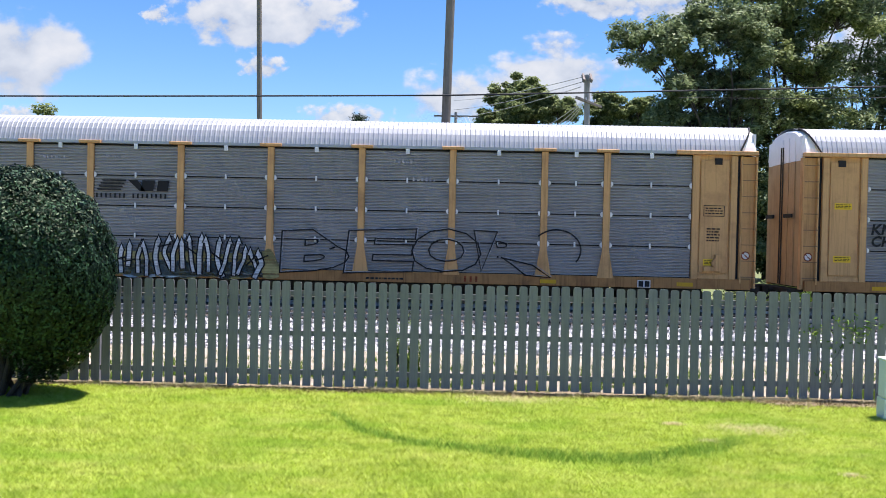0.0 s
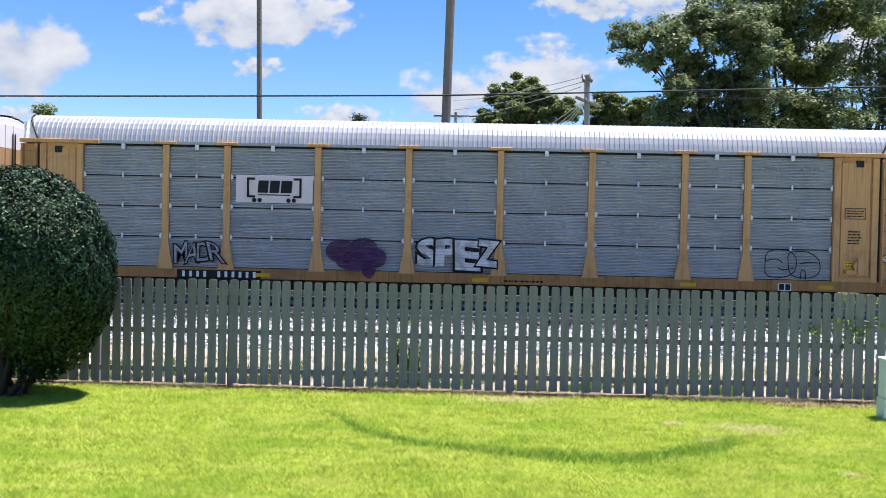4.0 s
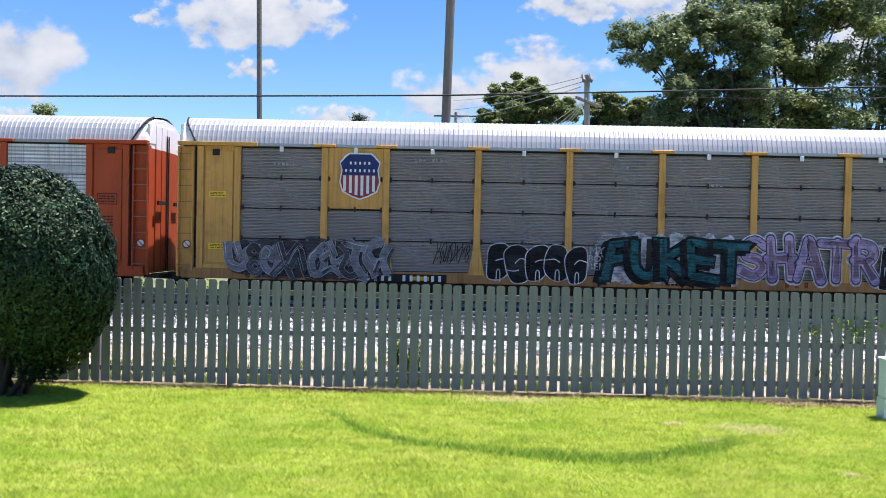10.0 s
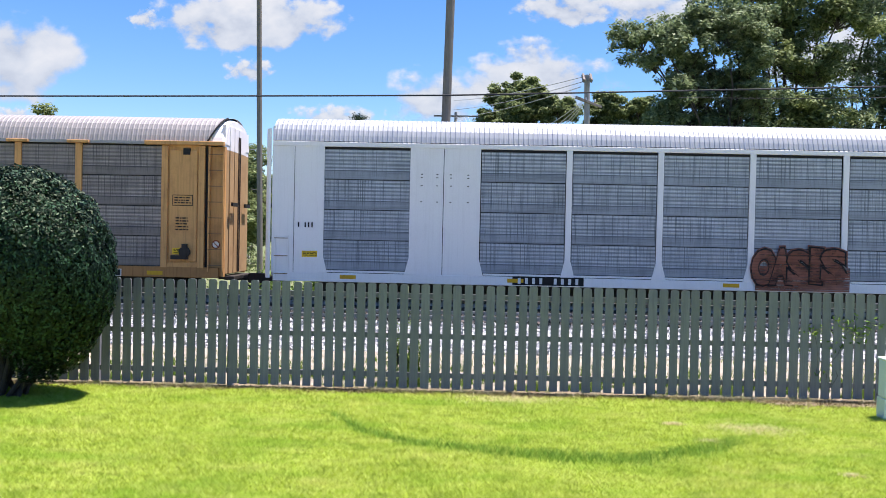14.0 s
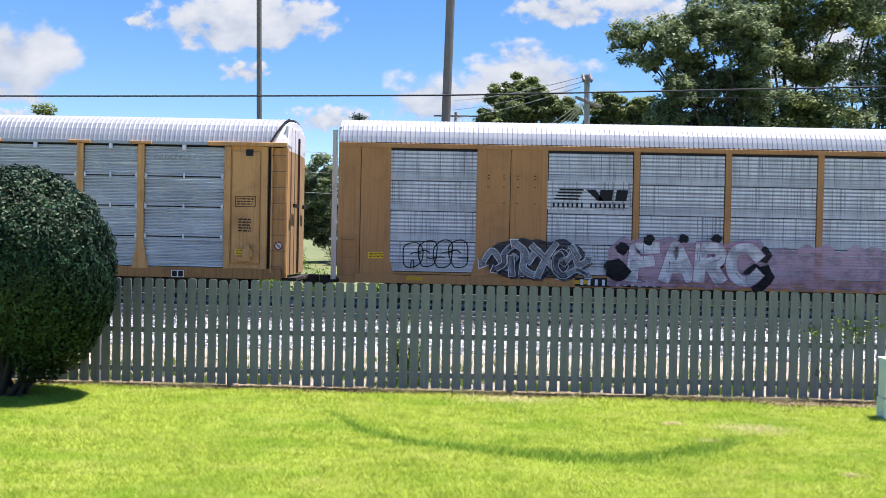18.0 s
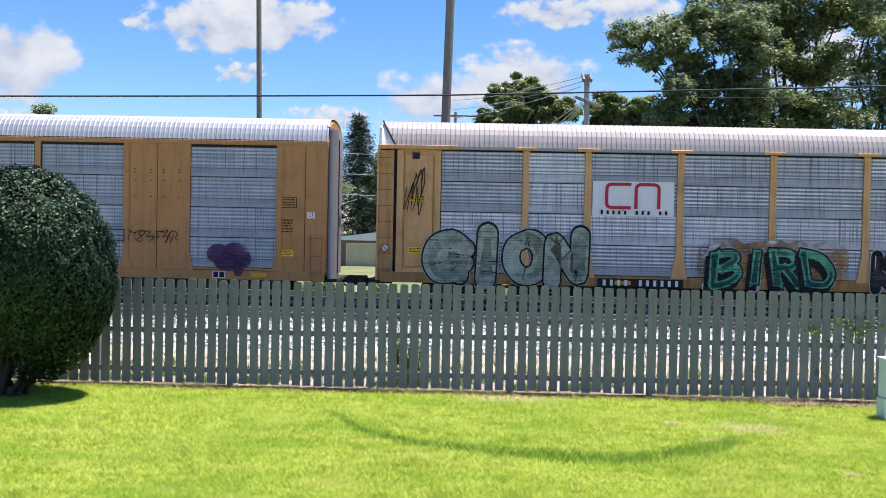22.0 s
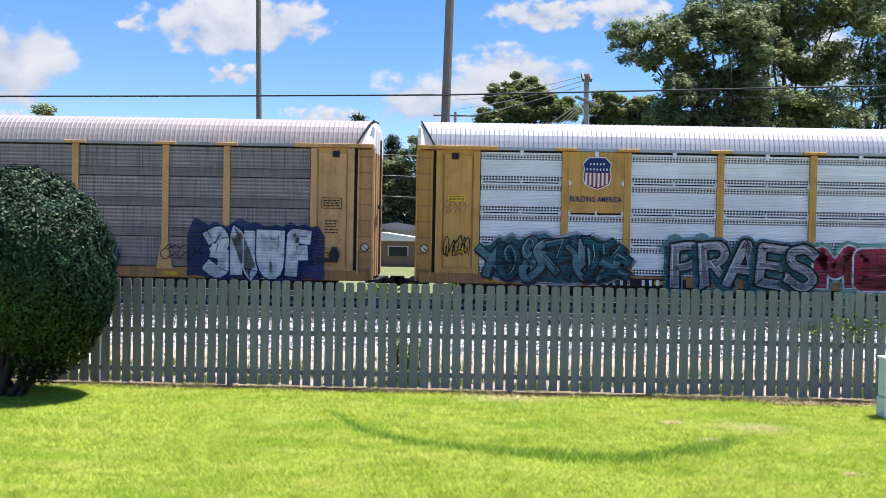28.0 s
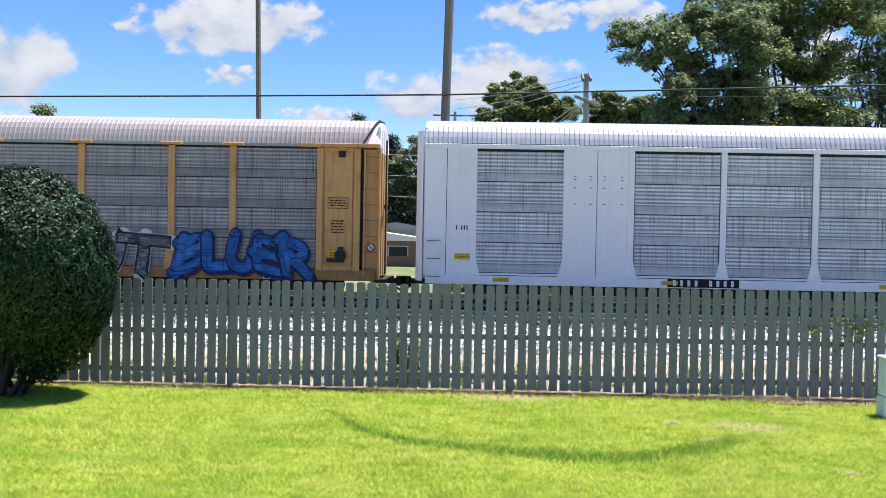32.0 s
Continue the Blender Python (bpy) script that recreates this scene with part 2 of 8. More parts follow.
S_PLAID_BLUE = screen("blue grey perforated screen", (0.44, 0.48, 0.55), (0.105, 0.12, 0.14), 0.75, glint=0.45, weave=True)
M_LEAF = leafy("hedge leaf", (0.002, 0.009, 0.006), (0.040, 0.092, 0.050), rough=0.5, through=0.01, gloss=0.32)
M_TREE = leafy("tree leaf", (0.15, 0.205, 0.10), (0.33, 0.39, 0.21), rough=0.5, through=0.45)
M_TREE2 = leafy("yellow green tree leaf", (0.17, 0.22, 0.085), (0.35, 0.40, 0.18), rough=0.5, through=0.46)
M_FIR = leafy("fir needles", (0.018, 0.040, 0.024), (0.04, 0.075, 0.04), rough=0.6, through=0.1)
M_BLADE = leafy("grass blade", (0.435, 0.565, 0.050), (0.69, 0.75, 0.21), rough=0.6, through=0.38, patch=(0.26, 0.43, 0.035), pale=(0.66, 0.64, 0.20), low=0.35)
M_BLADE_LONG = leafy("long grass blade", (0.165, 0.32, 0.035), (0.30, 0.46, 0.07), rough=0.5, through=0.35)
M_WEED = leafy("weed leaf", (0.10, 0.19, 0.03), (0.24, 0.32, 0.06), rough=0.5, through=0.35)
M_TWIG = wood_mat("dark twig bark", (0.035, 0.03, 0.026), (0.015, 0.013, 0.012), 0.95)
M_BARK = wood_mat("bark", (0.075, 0.062, 0.052), (0.035, 0.03, 0.027), 0.95)
M_POLE = wood_mat("pole timber", (0.20, 0.175, 0.155), (0.09, 0.08, 0.072), 0.9)
M_FENCE = wood_mat("blue grey stained timber", (0.196, 0.195, 0.214), (0.125, 0.127, 0.138), 0.85)
M_FENCE_RAIL = wood_mat("stained rail timber", (0.165, 0.163, 0.178), (0.10, 0.10, 0.11), 0.85, axis=0)
M_LAWN = ground_mat("lawn soil and thatch", (0.22, 0.31, 0.025), (0.29, 0.38, 0.035), (0.40, 0.42, 0.09), 0.9, fine=60)
M_DIRT = ground_mat("pale dry gravel path", (0.20, 0.19, 0.12), (0.40, 0.34, 0.275), (0.48, 0.42, 0.355), 1.6, fine=25)
M_FIELD = ground_mat("rough dry grass", (0.11, 0.15, 0.045), (0.16, 0.19, 0.07), (0.24, 0.24, 0.12), 0.25, fine=12)
M_MULCH = ground_mat("dry leaf mulch", (0.15, 0.115, 0.06), (0.27, 0.21, 0.125), (0.40, 0.33, 0.22), 6, fine=50)
M_STONE = ground_mat("ballast stone", (0.42, 0.42, 0.43), (0.56, 0.56, 0.57), (0.68, 0.67, 0.67), 8, fine=50)
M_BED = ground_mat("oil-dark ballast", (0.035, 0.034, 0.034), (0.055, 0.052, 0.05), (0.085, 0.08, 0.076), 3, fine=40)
M_LITTER = leafy("dead leaf", (0.20, 0.15, 0.08), (0.46, 0.37, 0.22), rough=0.8, through=0.1)
M_STRAW = leafy("straw blade", (0.62, 0.55, 0.27), (0.82, 0.74, 0.46), rough=0.7, through=0.2)
M_POLE_PALE = wood_mat("sun-bleached pole timber", (0.34, 0.33, 0.32), (0.20, 0.19, 0.18), 0.9)
M_TIE = wood_mat("creosoted tie", (0.09, 0.075, 0.065), (0.04, 0.035, 0.03), 0.95, axis=1)

# ---------------------------------------------------------------- mesh helpers
def mesh_of(name, verts, faces, material=None, smooth=False):
    me = bpy.data.meshes.new(name)
    me.from_pydata([tuple(v) for v in verts], [], faces)
    if material:
        me.materials.append(material)
    if smooth:
        me.shade_smooth()
    me.update()
    return me


def bake(name, bm, material=None, smooth=False):
    bmesh.ops.recalc_face_normals(bm, faces=bm.faces)
    me = bpy.data.meshes.new(name)
    bm.to_mesh(me)
    bm.free()
    if material:
        me.materials.append(material)
    if smooth:
        me.shade_smooth()
    return me


def box(bm, x0, x1, y0, y1, z0, z1, bevel=0.0):
    v = [bm.verts.new(p) for p in ((x0, y0, z0), (x1, y0, z0), (x1, y1, z0), (x0, y1, z0), (x0, y0, z1), (x1, y0, z1), (x1, y1, z1), (x0, y1, z1))]
    f = [bm.faces.new([v[i] for i in q]) for q in ((0, 3, 2, 1), (4, 5, 6, 7), (0, 1, 5, 4), (1, 2, 6, 5), (2, 3, 7, 6), (3, 0, 4, 7))]
    if bevel:
        edges = list({e for q in f for e in q.edges})
        bmesh.ops.bevel(bm, geom=edges, offset=bevel, segments=1, affect="EDGES")
    return v


def prism(bm, outline, y0, y1):
    """A flat outline in x and z, given thickness from y0 to y1."""
    a = [bm.verts.new((x, y0, z)) for x, z in outline]
    b = [bm.verts.new((x, y1, z)) for x, z in outline]
    bm.faces.new(a)
    bm.faces.new(list(reversed(b)))
    n = len(a)
    for i in range(n):
        bm.faces.new((a[i], b[i], b[(i + 1) % n], a[(i + 1) % n]))


def rod(bm, p, q, r0, r1=None, sides=8):
    p, q = Vector(p), Vector(q)
    r1 = r0 if r1 is None else r1
    turn = (q - p).to_track_quat("Z", "Y").to_matrix()
    rings = []
    for c, r in ((p, r0), (q, r1)):
        rings.append([bm.verts.new(c + turn @ Vector((r * math.cos(a), r * math.sin(a), 0))) for a in [2 * math.pi * i / sides for i in range(sides)]])
    for i in range(sides):
        bm.faces.new((rings[0][i], rings[0][(i + 1) % sides], rings[1][(i + 1) % sides], rings[1][i]))
    bm.faces.new(list(reversed(rings[0])))
    bm.faces.new(rings[1])


def part(name, data, material, parent, label="", at=None):
    """Links a bmesh or mesh as ONE mesh object under a thing or a part. A shared mesh keeps its own material slot per object."""
    me = data if isinstance(data, bpy.types.Mesh) else bake(name, data)
    ob = new(name, me)
    if not me.materials:
        me.materials.append(None)
    if material:
        ob.material_slots[0].link = "OBJECT"
        ob.material_slots[0].material = material
    ob.parent = parent
    if at:
        ob.location = at
    if label:
        ob["label"] = label
    return ob


def thing(name, label, category, group="", kind="", at=(0, 0, 0)):
    ob = new(name)
    ob.location = at
    return tagged(ob, label, category, group, kind)


SHARED = {}


def shared(key, build):
    if key not in SHARED:
        SHARED[key] = build()
    return SHARED[key]


# ---------------------------------------------------------------- ground
TRACK_Y, RAIL_Z, FENCE_Y = 26.9, 0.19, 14.2


def sheet(name, x0, x1, y0, y1, z, material, label, nx=1, ny=1, relief=0.0):
    verts, faces = [], []
    for j in range(ny + 1):
        for i in range(nx + 1):
            x, y = x0 + (x1 - x0) * i / nx, y0 + (y1 - y0) * j / ny
            verts.append((x, y, z + (noise.noise((x * 0.7, y * 0.7, 3)) * relief if relief else 0)))
    for j in range(ny):
        for i in range(nx):
            a = j * (nx + 1) + i
            faces.append((a, a + 1, a + nx + 2, a + nx + 1))
    ob = new(name, mesh_of(name, verts, faces, material, True))
    return tagged(ob, label, "ground", kind="structure")


sheet("ground", -900, 900, -400, 1400, -0.12, M_FIELD, "rough sun-dried grass reaching to the horizon")
sheet("lawn", -40, 40, -6, FENCE_Y + 0.25, 0.0, M_LAWN, "mown bright green lawn in front of the fence", 80, 20, 0.02)
sheet("path", -60, 60, FENCE_Y + 0.5, 22.6, -0.06, M_DIRT, "pale sunlit gravel path between fence and track", 60, 8, 0.04)

# lawn blades
rng = np.random.default_rng(5)
SWATH = [(-1.88, 12.26), (-1.33, 11.26), (-0.67, 10.72), (0.29, 10.40), (1.34, 10.18), (2.24, 10.12), (3.24, 10.70), (3.77, 11.18)]
DRY = [(4.42, 12.02, 0.36), (3.19, 12.21, 0.07), (3.45, 11.2, 0.10), (0.89, 13.76, 0.5), (4.67, 9.71, 0.06)]


def swath_distance(x, y):
    best = np.full(len(x), 9.0)
    for (ax, ay), (bx, by) in zip(SWATH, SWATH[1:]):
        dx, dy = bx - ax, by - ay
        t = np.clip(((x - ax) * dx + (y - ay) * dy) / (dx * dx + dy * dy), 0, 1)
        best = np.minimum(best, np.hypot(x - ax - t * dx, y - ay - t * dy))
    return best


def blades(name, x, y, height, width, material, label, lean=0.5):
    n = len(x)
    a = rng.uniform(0, 2 * np.pi, n)
    b = rng.uniform(0, 2 * np.pi, n)
    dx, dy = np.cos(a) * width, np.sin(a) * width
    lx, ly = np.cos(b) * height * lean, np.sin(b) * height * lean
    v = np.zeros((n, 3, 3), np.float32)
    v[:, 0] = np.stack([x - dx, y - dy, np.full(n, -0.005)], 1)
    v[:, 1] = np.stack([x + dx, y + dy, np.full(n, -0.005)], 1)
    v[:, 2] = np.stack([x + lx, y + ly, height], 1)
    me = bpy.data.meshes.new(name)
    me.vertices.add(3 * n)
    me.vertices.foreach_set("co", v.ravel())
    me.loops.add(3 * n)
    me.loops.foreach_set("vertex_index", np.arange(3 * n, dtype=np.int32))
    me.polygons.add(n)
    me.polygons.foreach_set("loop_start", np.arange(0, 3 * n, 3, dtype=np.int32))
    me.materials.append(material)
    me.update(calc_edges=True)
    return tagged(new(name, me), label, "grass", kind="stuff")


n_all = 560000
gy = 8.0 + (FENCE_Y - 8.05) * rng.uniform(0, 1, n_all) ** 1.05
gx = rng.uniform(-0.66, 0.66, n_all) * (gy + 1.0)
keep = gy < FENCE_Y - 0.06 - 0.10 * rng.uniform(0, 1, n_all) - 0.30 * np.clip((gx - 4.85) / 0.5, 0, 1)
for px, py, pr in DRY:
    d = np.hypot((gx - px) / 1.6, gy - py)
    keep &= (d > pr * rng.uniform(0.3, 1.3, n_all)) | (rng.uniform(0, 1, n_all) < 0.3)
gx, gy = gx[keep], gy[keep]
d = swath_distance(gx, gy)
near = d < 0.30 * rng.uniform(0.0, 1.0, len(gx)) ** 0.8 * np.clip(1.2 - np.abs(gx - 2.0) / 4.2, 0.2, 1)
near &= rng.uniform(0, 1, len(gx)) < 0.48
patch = 0.5 + 0.5 * np.sin(gx * 2.1 + np.sin(gy * 1.7)) * np.sin(gy * 2.9 + 1)
blades("grass", gx[~near], gy[~near], rng.uniform(0.02, 0.062, (~near).sum()) * (0.6 + 0.7 * patch[~near]), rng.uniform(0.003, 0.0085, (~near).sum()), M_BLADE, "short mown yellow-green lawn grass", 1.3)
blades("grass", gx[near], gy[near], rng.uniform(0.04, 0.12, near.sum()), rng.uniform(0.004, 0.009, near.sum()), M_BLADE_LONG, "darker longer grass in a curved swath across the lawn", 0.8)

pd = []
for px, py, pr in DRY:
    m_ = int(8500 * pr)
    pd.append(np.stack([px + rng.normal(0, pr * 0.95, m_), py + rng.normal(0, pr * 0.5, m_)], 1))
pd = np.concatenate(pd)
pd = pd[pd[:, 1] < FENCE_Y - 0.05]
blades("grass", pd[:, 0], pd[:, 1], rng.uniform(0.02, 0.048, len(pd)), rng.uniform(0.004, 0.008, len(pd)), M_STRAW, "straw-dry patches of scorched lawn grass", 1.6)

# leaf litter along the fence foot
bm = bmesh.new()
edge = [(-14 + 0.1 * i, FENCE_Y - 0.11 - 0.06 * noise.noise((i * 0.31, 2, 0)) - 0.30 * min(1, max(0, ((-14 + 0.1 * i) - 4.85) / 0.5))) for i in range(281)]
ea = [bm.verts.new((x, y, 0.024)) for x, y in edge]
eb = [bm.verts.new((x, FENCE_Y + 0.3, 0.03)) for x, y in edge]
for i in range(280):
    bm.faces.new((ea[i], ea[i + 1], eb[i + 1], eb[i]))
bare = new("bare_soil", bake("bare_soil", bm, M_MULCH))
tagged(bare, "bare dry soil and dead leaves under the fence", "soil", kind="structure")
n_l = 22000
mx = rng.uniform(-13, 13, n_l)
my = FENCE_Y - 0.02 - np.abs(rng.normal(0, 0.11, n_l)) * (1 + 1.3 * np.clip((mx - 4.85) / 0.5, 0, 1))
blades("leaf_litter", mx, my, 0.02 + rng.uniform(0.01, 0.05, n_l), rng.uniform(0.01, 0.025, n_l), M_LITTER, "dry brown leaves and clippings along the fence foot", 1.2)
n_w = 60000
wx = rng.uniform(-12, 12, n_w)
wy = FENCE_Y + 0.12 + np.abs(rng.normal(0, 1.5, n_w))
tuft = np.sin(wx * 5.3 + np.sin(wy * 3.1) * 2) + np.sin(wx * 2.2 - wy * 4.0) > 0.15
blades("grass", wx[tuft], wy[tuft], rng.uniform(0.04, 0.20, tuft.sum()), rng.uniform(0.004, 0.010, tuft.sum()), M_WEED, "ragged weeds behind the fence")
n_s = 9000
sx = rng.uniform(-9, 8, n_s)
dense = np.sin(sx * 3.7) + np.sin(sx * 1.3 + 2) + 0.6 * np.clip((sx - 1.5) / 2, 0, 1) > rng.uniform(-0.8, 1.4, n_s)
sx = sx[dense]
blades("grass", sx, FENCE_Y - 0.06 - np.abs(rng.normal(0, 0.06, len(sx))), rng.uniform(0.05, 0.14, len(sx)), rng.uniform(0.004, 0.008, len(sx)), M_STRAW, "dry straw-coloured tufts along the fence foot", 0.9)

# ---------------------------------------------------------------- track
RAIL_TOP = 0.55
track = thing("railway_track", "two railway tracks of steel rails on timber ties in ballast", "track", kind="structure")


def strip(profile, material, name):
    bm = bmesh.new()
    rows_ = [[bm.verts.new((x, y, z)) for y, z in profile] for x in (-520, 520)]
    for i in range(len(profile) - 1):
        bm.faces.new((rows_[0][i], rows_[1][i], rows_[1][i + 1], rows_[0][i + 1]))
    return part(name, bm, material, track)


strip([(19.5, -0.07), (20.9, 0.40)], M_STONE, "ballast_shoulder")
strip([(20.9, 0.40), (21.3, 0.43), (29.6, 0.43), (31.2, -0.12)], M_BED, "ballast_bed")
for y in (22.18, 23.62, TRACK_Y - 0.72, TRACK_Y + 0.72):
    bm = bmesh.new()
    box(bm, -520, 520, y - 0.036, y + 0.036, RAIL_TOP - 0.045, RAIL_TOP)
    box(bm, -520, 520, y - 0.01, y + 0.01, RAIL_TOP - 0.10, RAIL_TOP - 0.045)
    box(bm, -520, 520, y - 0.07, y + 0.07, RAIL_TOP - 0.12, RAIL_TOP - 0.10)
    part("rail", bm, M_STEEL, track, "steel rail with a bright running surface")
tie = bmesh.new()
box(tie, -0.11, 0.11, -1.3, 1.3, 0.3, 0.455, 0.01)
tie = bake("tie", tie)
for i in range(-26, 27):
    part("tie", tie, M_TIE, track, at=(i * 0.53, 22.9, 0))
    part("tie", tie, M_TIE, track, at=(i * 0.53 + 0.2, TRACK_Y, 0))


def stones(label, n, y0, y1, material):
    v = np.zeros((n, 4, 3), np.float32)
    c = np.stack([rng.uniform(-15, 15, n), rng.uniform(y0, y1, n), np.zeros(n)], 1)
    c[:, 2] = np.interp(c[:, 1], [19.3, 19.5, 20.9, 21.3, 29], [-0.06, -0.06, 0.41, 0.44, 0.44])
    for k in range(4):
        v[:, k] = c + rng.normal(0, 0.036, (n, 3))
    me = mesh_of("ballast", v.reshape(-1, 3), [q for i in range(n) for q in ((4 * i, 4 * i + 1, 4 * i + 2), (4 * i, 4 * i + 2, 4 * i + 3), (4 * i, 4 * i + 3, 4 * i + 1), (4 * i + 1, 4 * i + 3, 4 * i + 2))], material)
    tagged(new("ballast_stones", me), label, "ballast", kind="stuff")


stones("loose pale crushed stone on the ballast shoulder", 16000, 19.3, 21.3, M_STONE)
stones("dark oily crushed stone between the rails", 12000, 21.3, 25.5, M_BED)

# ---------------------------------------------------------------- fence
fence = thing("picket_fence", "blue-grey stained timber picket fence with rounded board tops", "fence", kind="structure")
FENCE_TOP, PITCH, FIRST = 1.885, 0.1866, -5.827


def picket_mesh(width):
    bm = bmesh.new()
    w, r = width / 2, 0.038
    shoulder = [(w - r + r * math.cos(a), FENCE_TOP - r + r * math.sin(a)) for a in (0.0, 0.52, 1.05, 1.57)]
    prism(bm, [(-w, 0.07), (w, 0.07)] + shoulder + [(-x, z) for x, z in reversed(shoulder)], -0.009, 0.009)
    return bake("picket", bm)


pickets = [picket_mesh(w) for w in (0.140, 0.144, 0.148)]
rnd = random.Random(3)
for i in range(-34, 104):
    x = FIRST + i * PITCH
    p = part("picket", pickets[rnd.randrange(3)], M_FENCE, fence, at=(x + rnd.uniform(-0.006, 0.006), FENCE_Y + rnd.uniform(-0.003, 0.003), rnd.uniform(-0.012, 0.012)))
    p.rotation_euler = (0, radians(rnd.uniform(-0.35, 0.35)), 0)
for z in (0.30, 0.98, 1.68):
    bm = bmesh.new()
    box(bm, -12.5, 13.4, FENCE_Y + 0.012, FENCE_Y + 0.05, z - 0.045, z + 0.045, 0.003)
    part("fence_rail", bm, M_FENCE_RAIL, fence)
for i in range(-5, 6):
    bm = bmesh.new()
    box(bm, -0.05, 0.05, -0.045, 0.045, -0.3, 1.8, 0.005)
    x = 0.89 + i * 2.455
    if i not in (-2, 2):
        x = FIRST + PITCH * round((x - FIRST) / PITCH)
    part("fence_post", bm, M_FENCE, fence, at=(x, FENCE_Y + 0.098, 0))

# ---------------------------------------------------------------- plants
def leaf_cloud(centres, normals, size, rs, squash=0.75, jitter=0.55):
    """One quad per leaf, turned roughly along its normal."""
    n = len(centres)
    nrm = normals + rs.normal(0, jitter, (n, 3))
    nrm /= np.linalg.norm(nrm, axis=1)[:, None] + 1e-6
    a = np.cross(nrm, rs.normal(0, 1, (n, 3)))
    a /= np.linalg.norm(a, axis=1)[:, None] + 1e-6
    b = np.cross(nrm, a)
    s = (size * rs.uniform(0.6, 1.3, n))[:, None]
    v = np.stack([centres - a * s, centres - b * s * squash * 0.5 + nrm * s * 0.12, centres + a * s, centres + b * s * squash * 0.5 + nrm * s * 0.12], 1)
    return v.reshape(-1, 3)


def leaf_mesh(name, verts, material):
    n = len(verts) // 4
    me = bpy.data.meshes.new(name)
    me.vertices.add(4 * n)
    me.vertices.foreach_set("co", verts.astype(np.float32).ravel())
    me.loops.add(4 * n)
    me.loops.foreach_set("vertex_index", np.arange(4 * n, dtype=np.int32))
    me.polygons.add(n)
    me.polygons.foreach_set("loop_start", np.arange(0, 4 * n, 4, dtype=np.int32))
    me.materials.append(material)
    me.update(calc_edges=True)
    return me


def limb(bm, a, b, r0, r1, rnd, steps=4, wobble=0.08):
    a, b = Vector(a), Vector(b)
    length = (b - a).length
    last = a
    for i in range(1, steps + 1):
        t = i / steps
        p = a.lerp(b, t) + Vector((rnd.gauss(0, 1), rnd.gauss(0, 1), rnd.gauss(0, 0.5))) * length * wobble * (1 - t) * (i < steps)
        p.z += length * 0.10 * math.sin(math.pi * t)
        rod(bm, last, p, r0 + (r1 - r0) * (t - 1 / steps), r0 + (r1 - r0) * t, 7)
        last = p
    return last


def tree(name, label, x, y, fork, trunk_r, clumps, material, seed, leaf=0.155, density=250, deep=2.0, group="trees beyond the track"):
    """A trunk that forks into limbs, each ending in clumps of leaves; clumps are (x, z, radius)."""
    rnd, rs = random.Random(seed), np.random.default_rng(seed)
    t = thing(name, label, "tree", group, at=(x, y, -0.15))
    bm = bmesh.new()
    top = limb(bm, (0, 0, 0), (rnd.uniform(-0.4, 0.4), 0, fork), trunk_r, trunk_r * 0.72, rnd, 4, 0.03)
    verts = []
    for cx, cz, r in clumps:
        dy = rnd.uniform(-deep, deep)
        tip = Vector((cx - x, dy, cz + 0.15))
        mid = top.lerp(tip, 0.45) + Vector((0, 0, -0.5))
        m2 = limb(bm, top, mid, trunk_r * 0.42, trunk_r * 0.2, rnd, 3)
        limb(bm, m2, tip, trunk_r * 0.2, 0.03, rnd, 3)
        for k in range(22):
            u = Vector((rnd.gauss(0, 1), rnd.gauss(0, 1), rnd.gauss(0.1, 0.9))).normalized() * r * rnd.uniform(0.2, 1.2)
            if k % 2 == 0:
                limb(bm, tip.lerp(m2, 0.15), tip + u, 0.05, 0.014, rnd, 2)
            q = r * rnd.uniform(0.16, 0.42)
            n = int(density * (q / 0.6) ** 2)
            d = rs.normal(0, 1, (n, 3))
            d /= np.linalg.norm(d, axis=1)[:, None]
            rad = q * rs.uniform(0.3, 1.0, n) ** 0.6
            c = np.array(tip + u) + d * rad[:, None] * np.array([1.25, 1.1, 0.7]) + rs.normal(0, 0.11, (n, 3))
            verts.append(leaf_cloud(c, d * 0.45 + np.array([0, 0, 0.8]), leaf, rs, 0.9, 0.45))
    part("trunk", bm, M_BARK, t)
    part("crown", leaf_mesh("crown", np.concatenate(verts), material), None, t)
    return t


T1 = [(11.2, 16.0, 1.3), (12.5, 15.4, 1.6), (14.0, 16.7, 1.8), (16.0, 17.3, 1.9), (12.0, 14.2, 0.7), (14.4, 14.3, 1.3), (16.8, 15.3, 1.6), (18.2, 17.0, 1.8), (13.4, 12.3, 1.1), (15.2, 12.1, 1.3), (13.2, 10.8, 1.0), (17.2, 11.4, 1.5), (18.6, 14.0, 1.6), (17.6, 9.6, 1.5), (14.0, 9.2, 1.5), (12.6, 10.6, 1.2), (15.6, 10.6, 1.4), (17.0, 13.2, 1.3), (14.8, 13.2, 1.0), (18.9, 11.6, 1.5), (16.0, 10.0, 1.3), (11.7, 9.6, 1.1), (18.8, 10.0, 1.4)]
T2 = [(21.5, 18.8, 2.2), (23.5, 17.3, 2.4), (22.3, 15.3, 2.2), (20.4, 12.9, 1.6), (21.3, 10.9, 1.8), (24.3, 14.5, 2.4), (25.8, 18.5, 2.4), (23.6, 12.2, 2.0), (25.6, 11.8, 1.8), (22.5, 22.0, 2.8), (25.7, 22.0, 2.8), (19.8, 20.8, 2.4), (22, 8.6, 1.8), (19, 8.8, 1.6), (20.2, 15.4, 1.6), (20.6, 9.8, 1.5), (23.5, 10.0, 1.6), (25.0, 9.6, 1.6)]
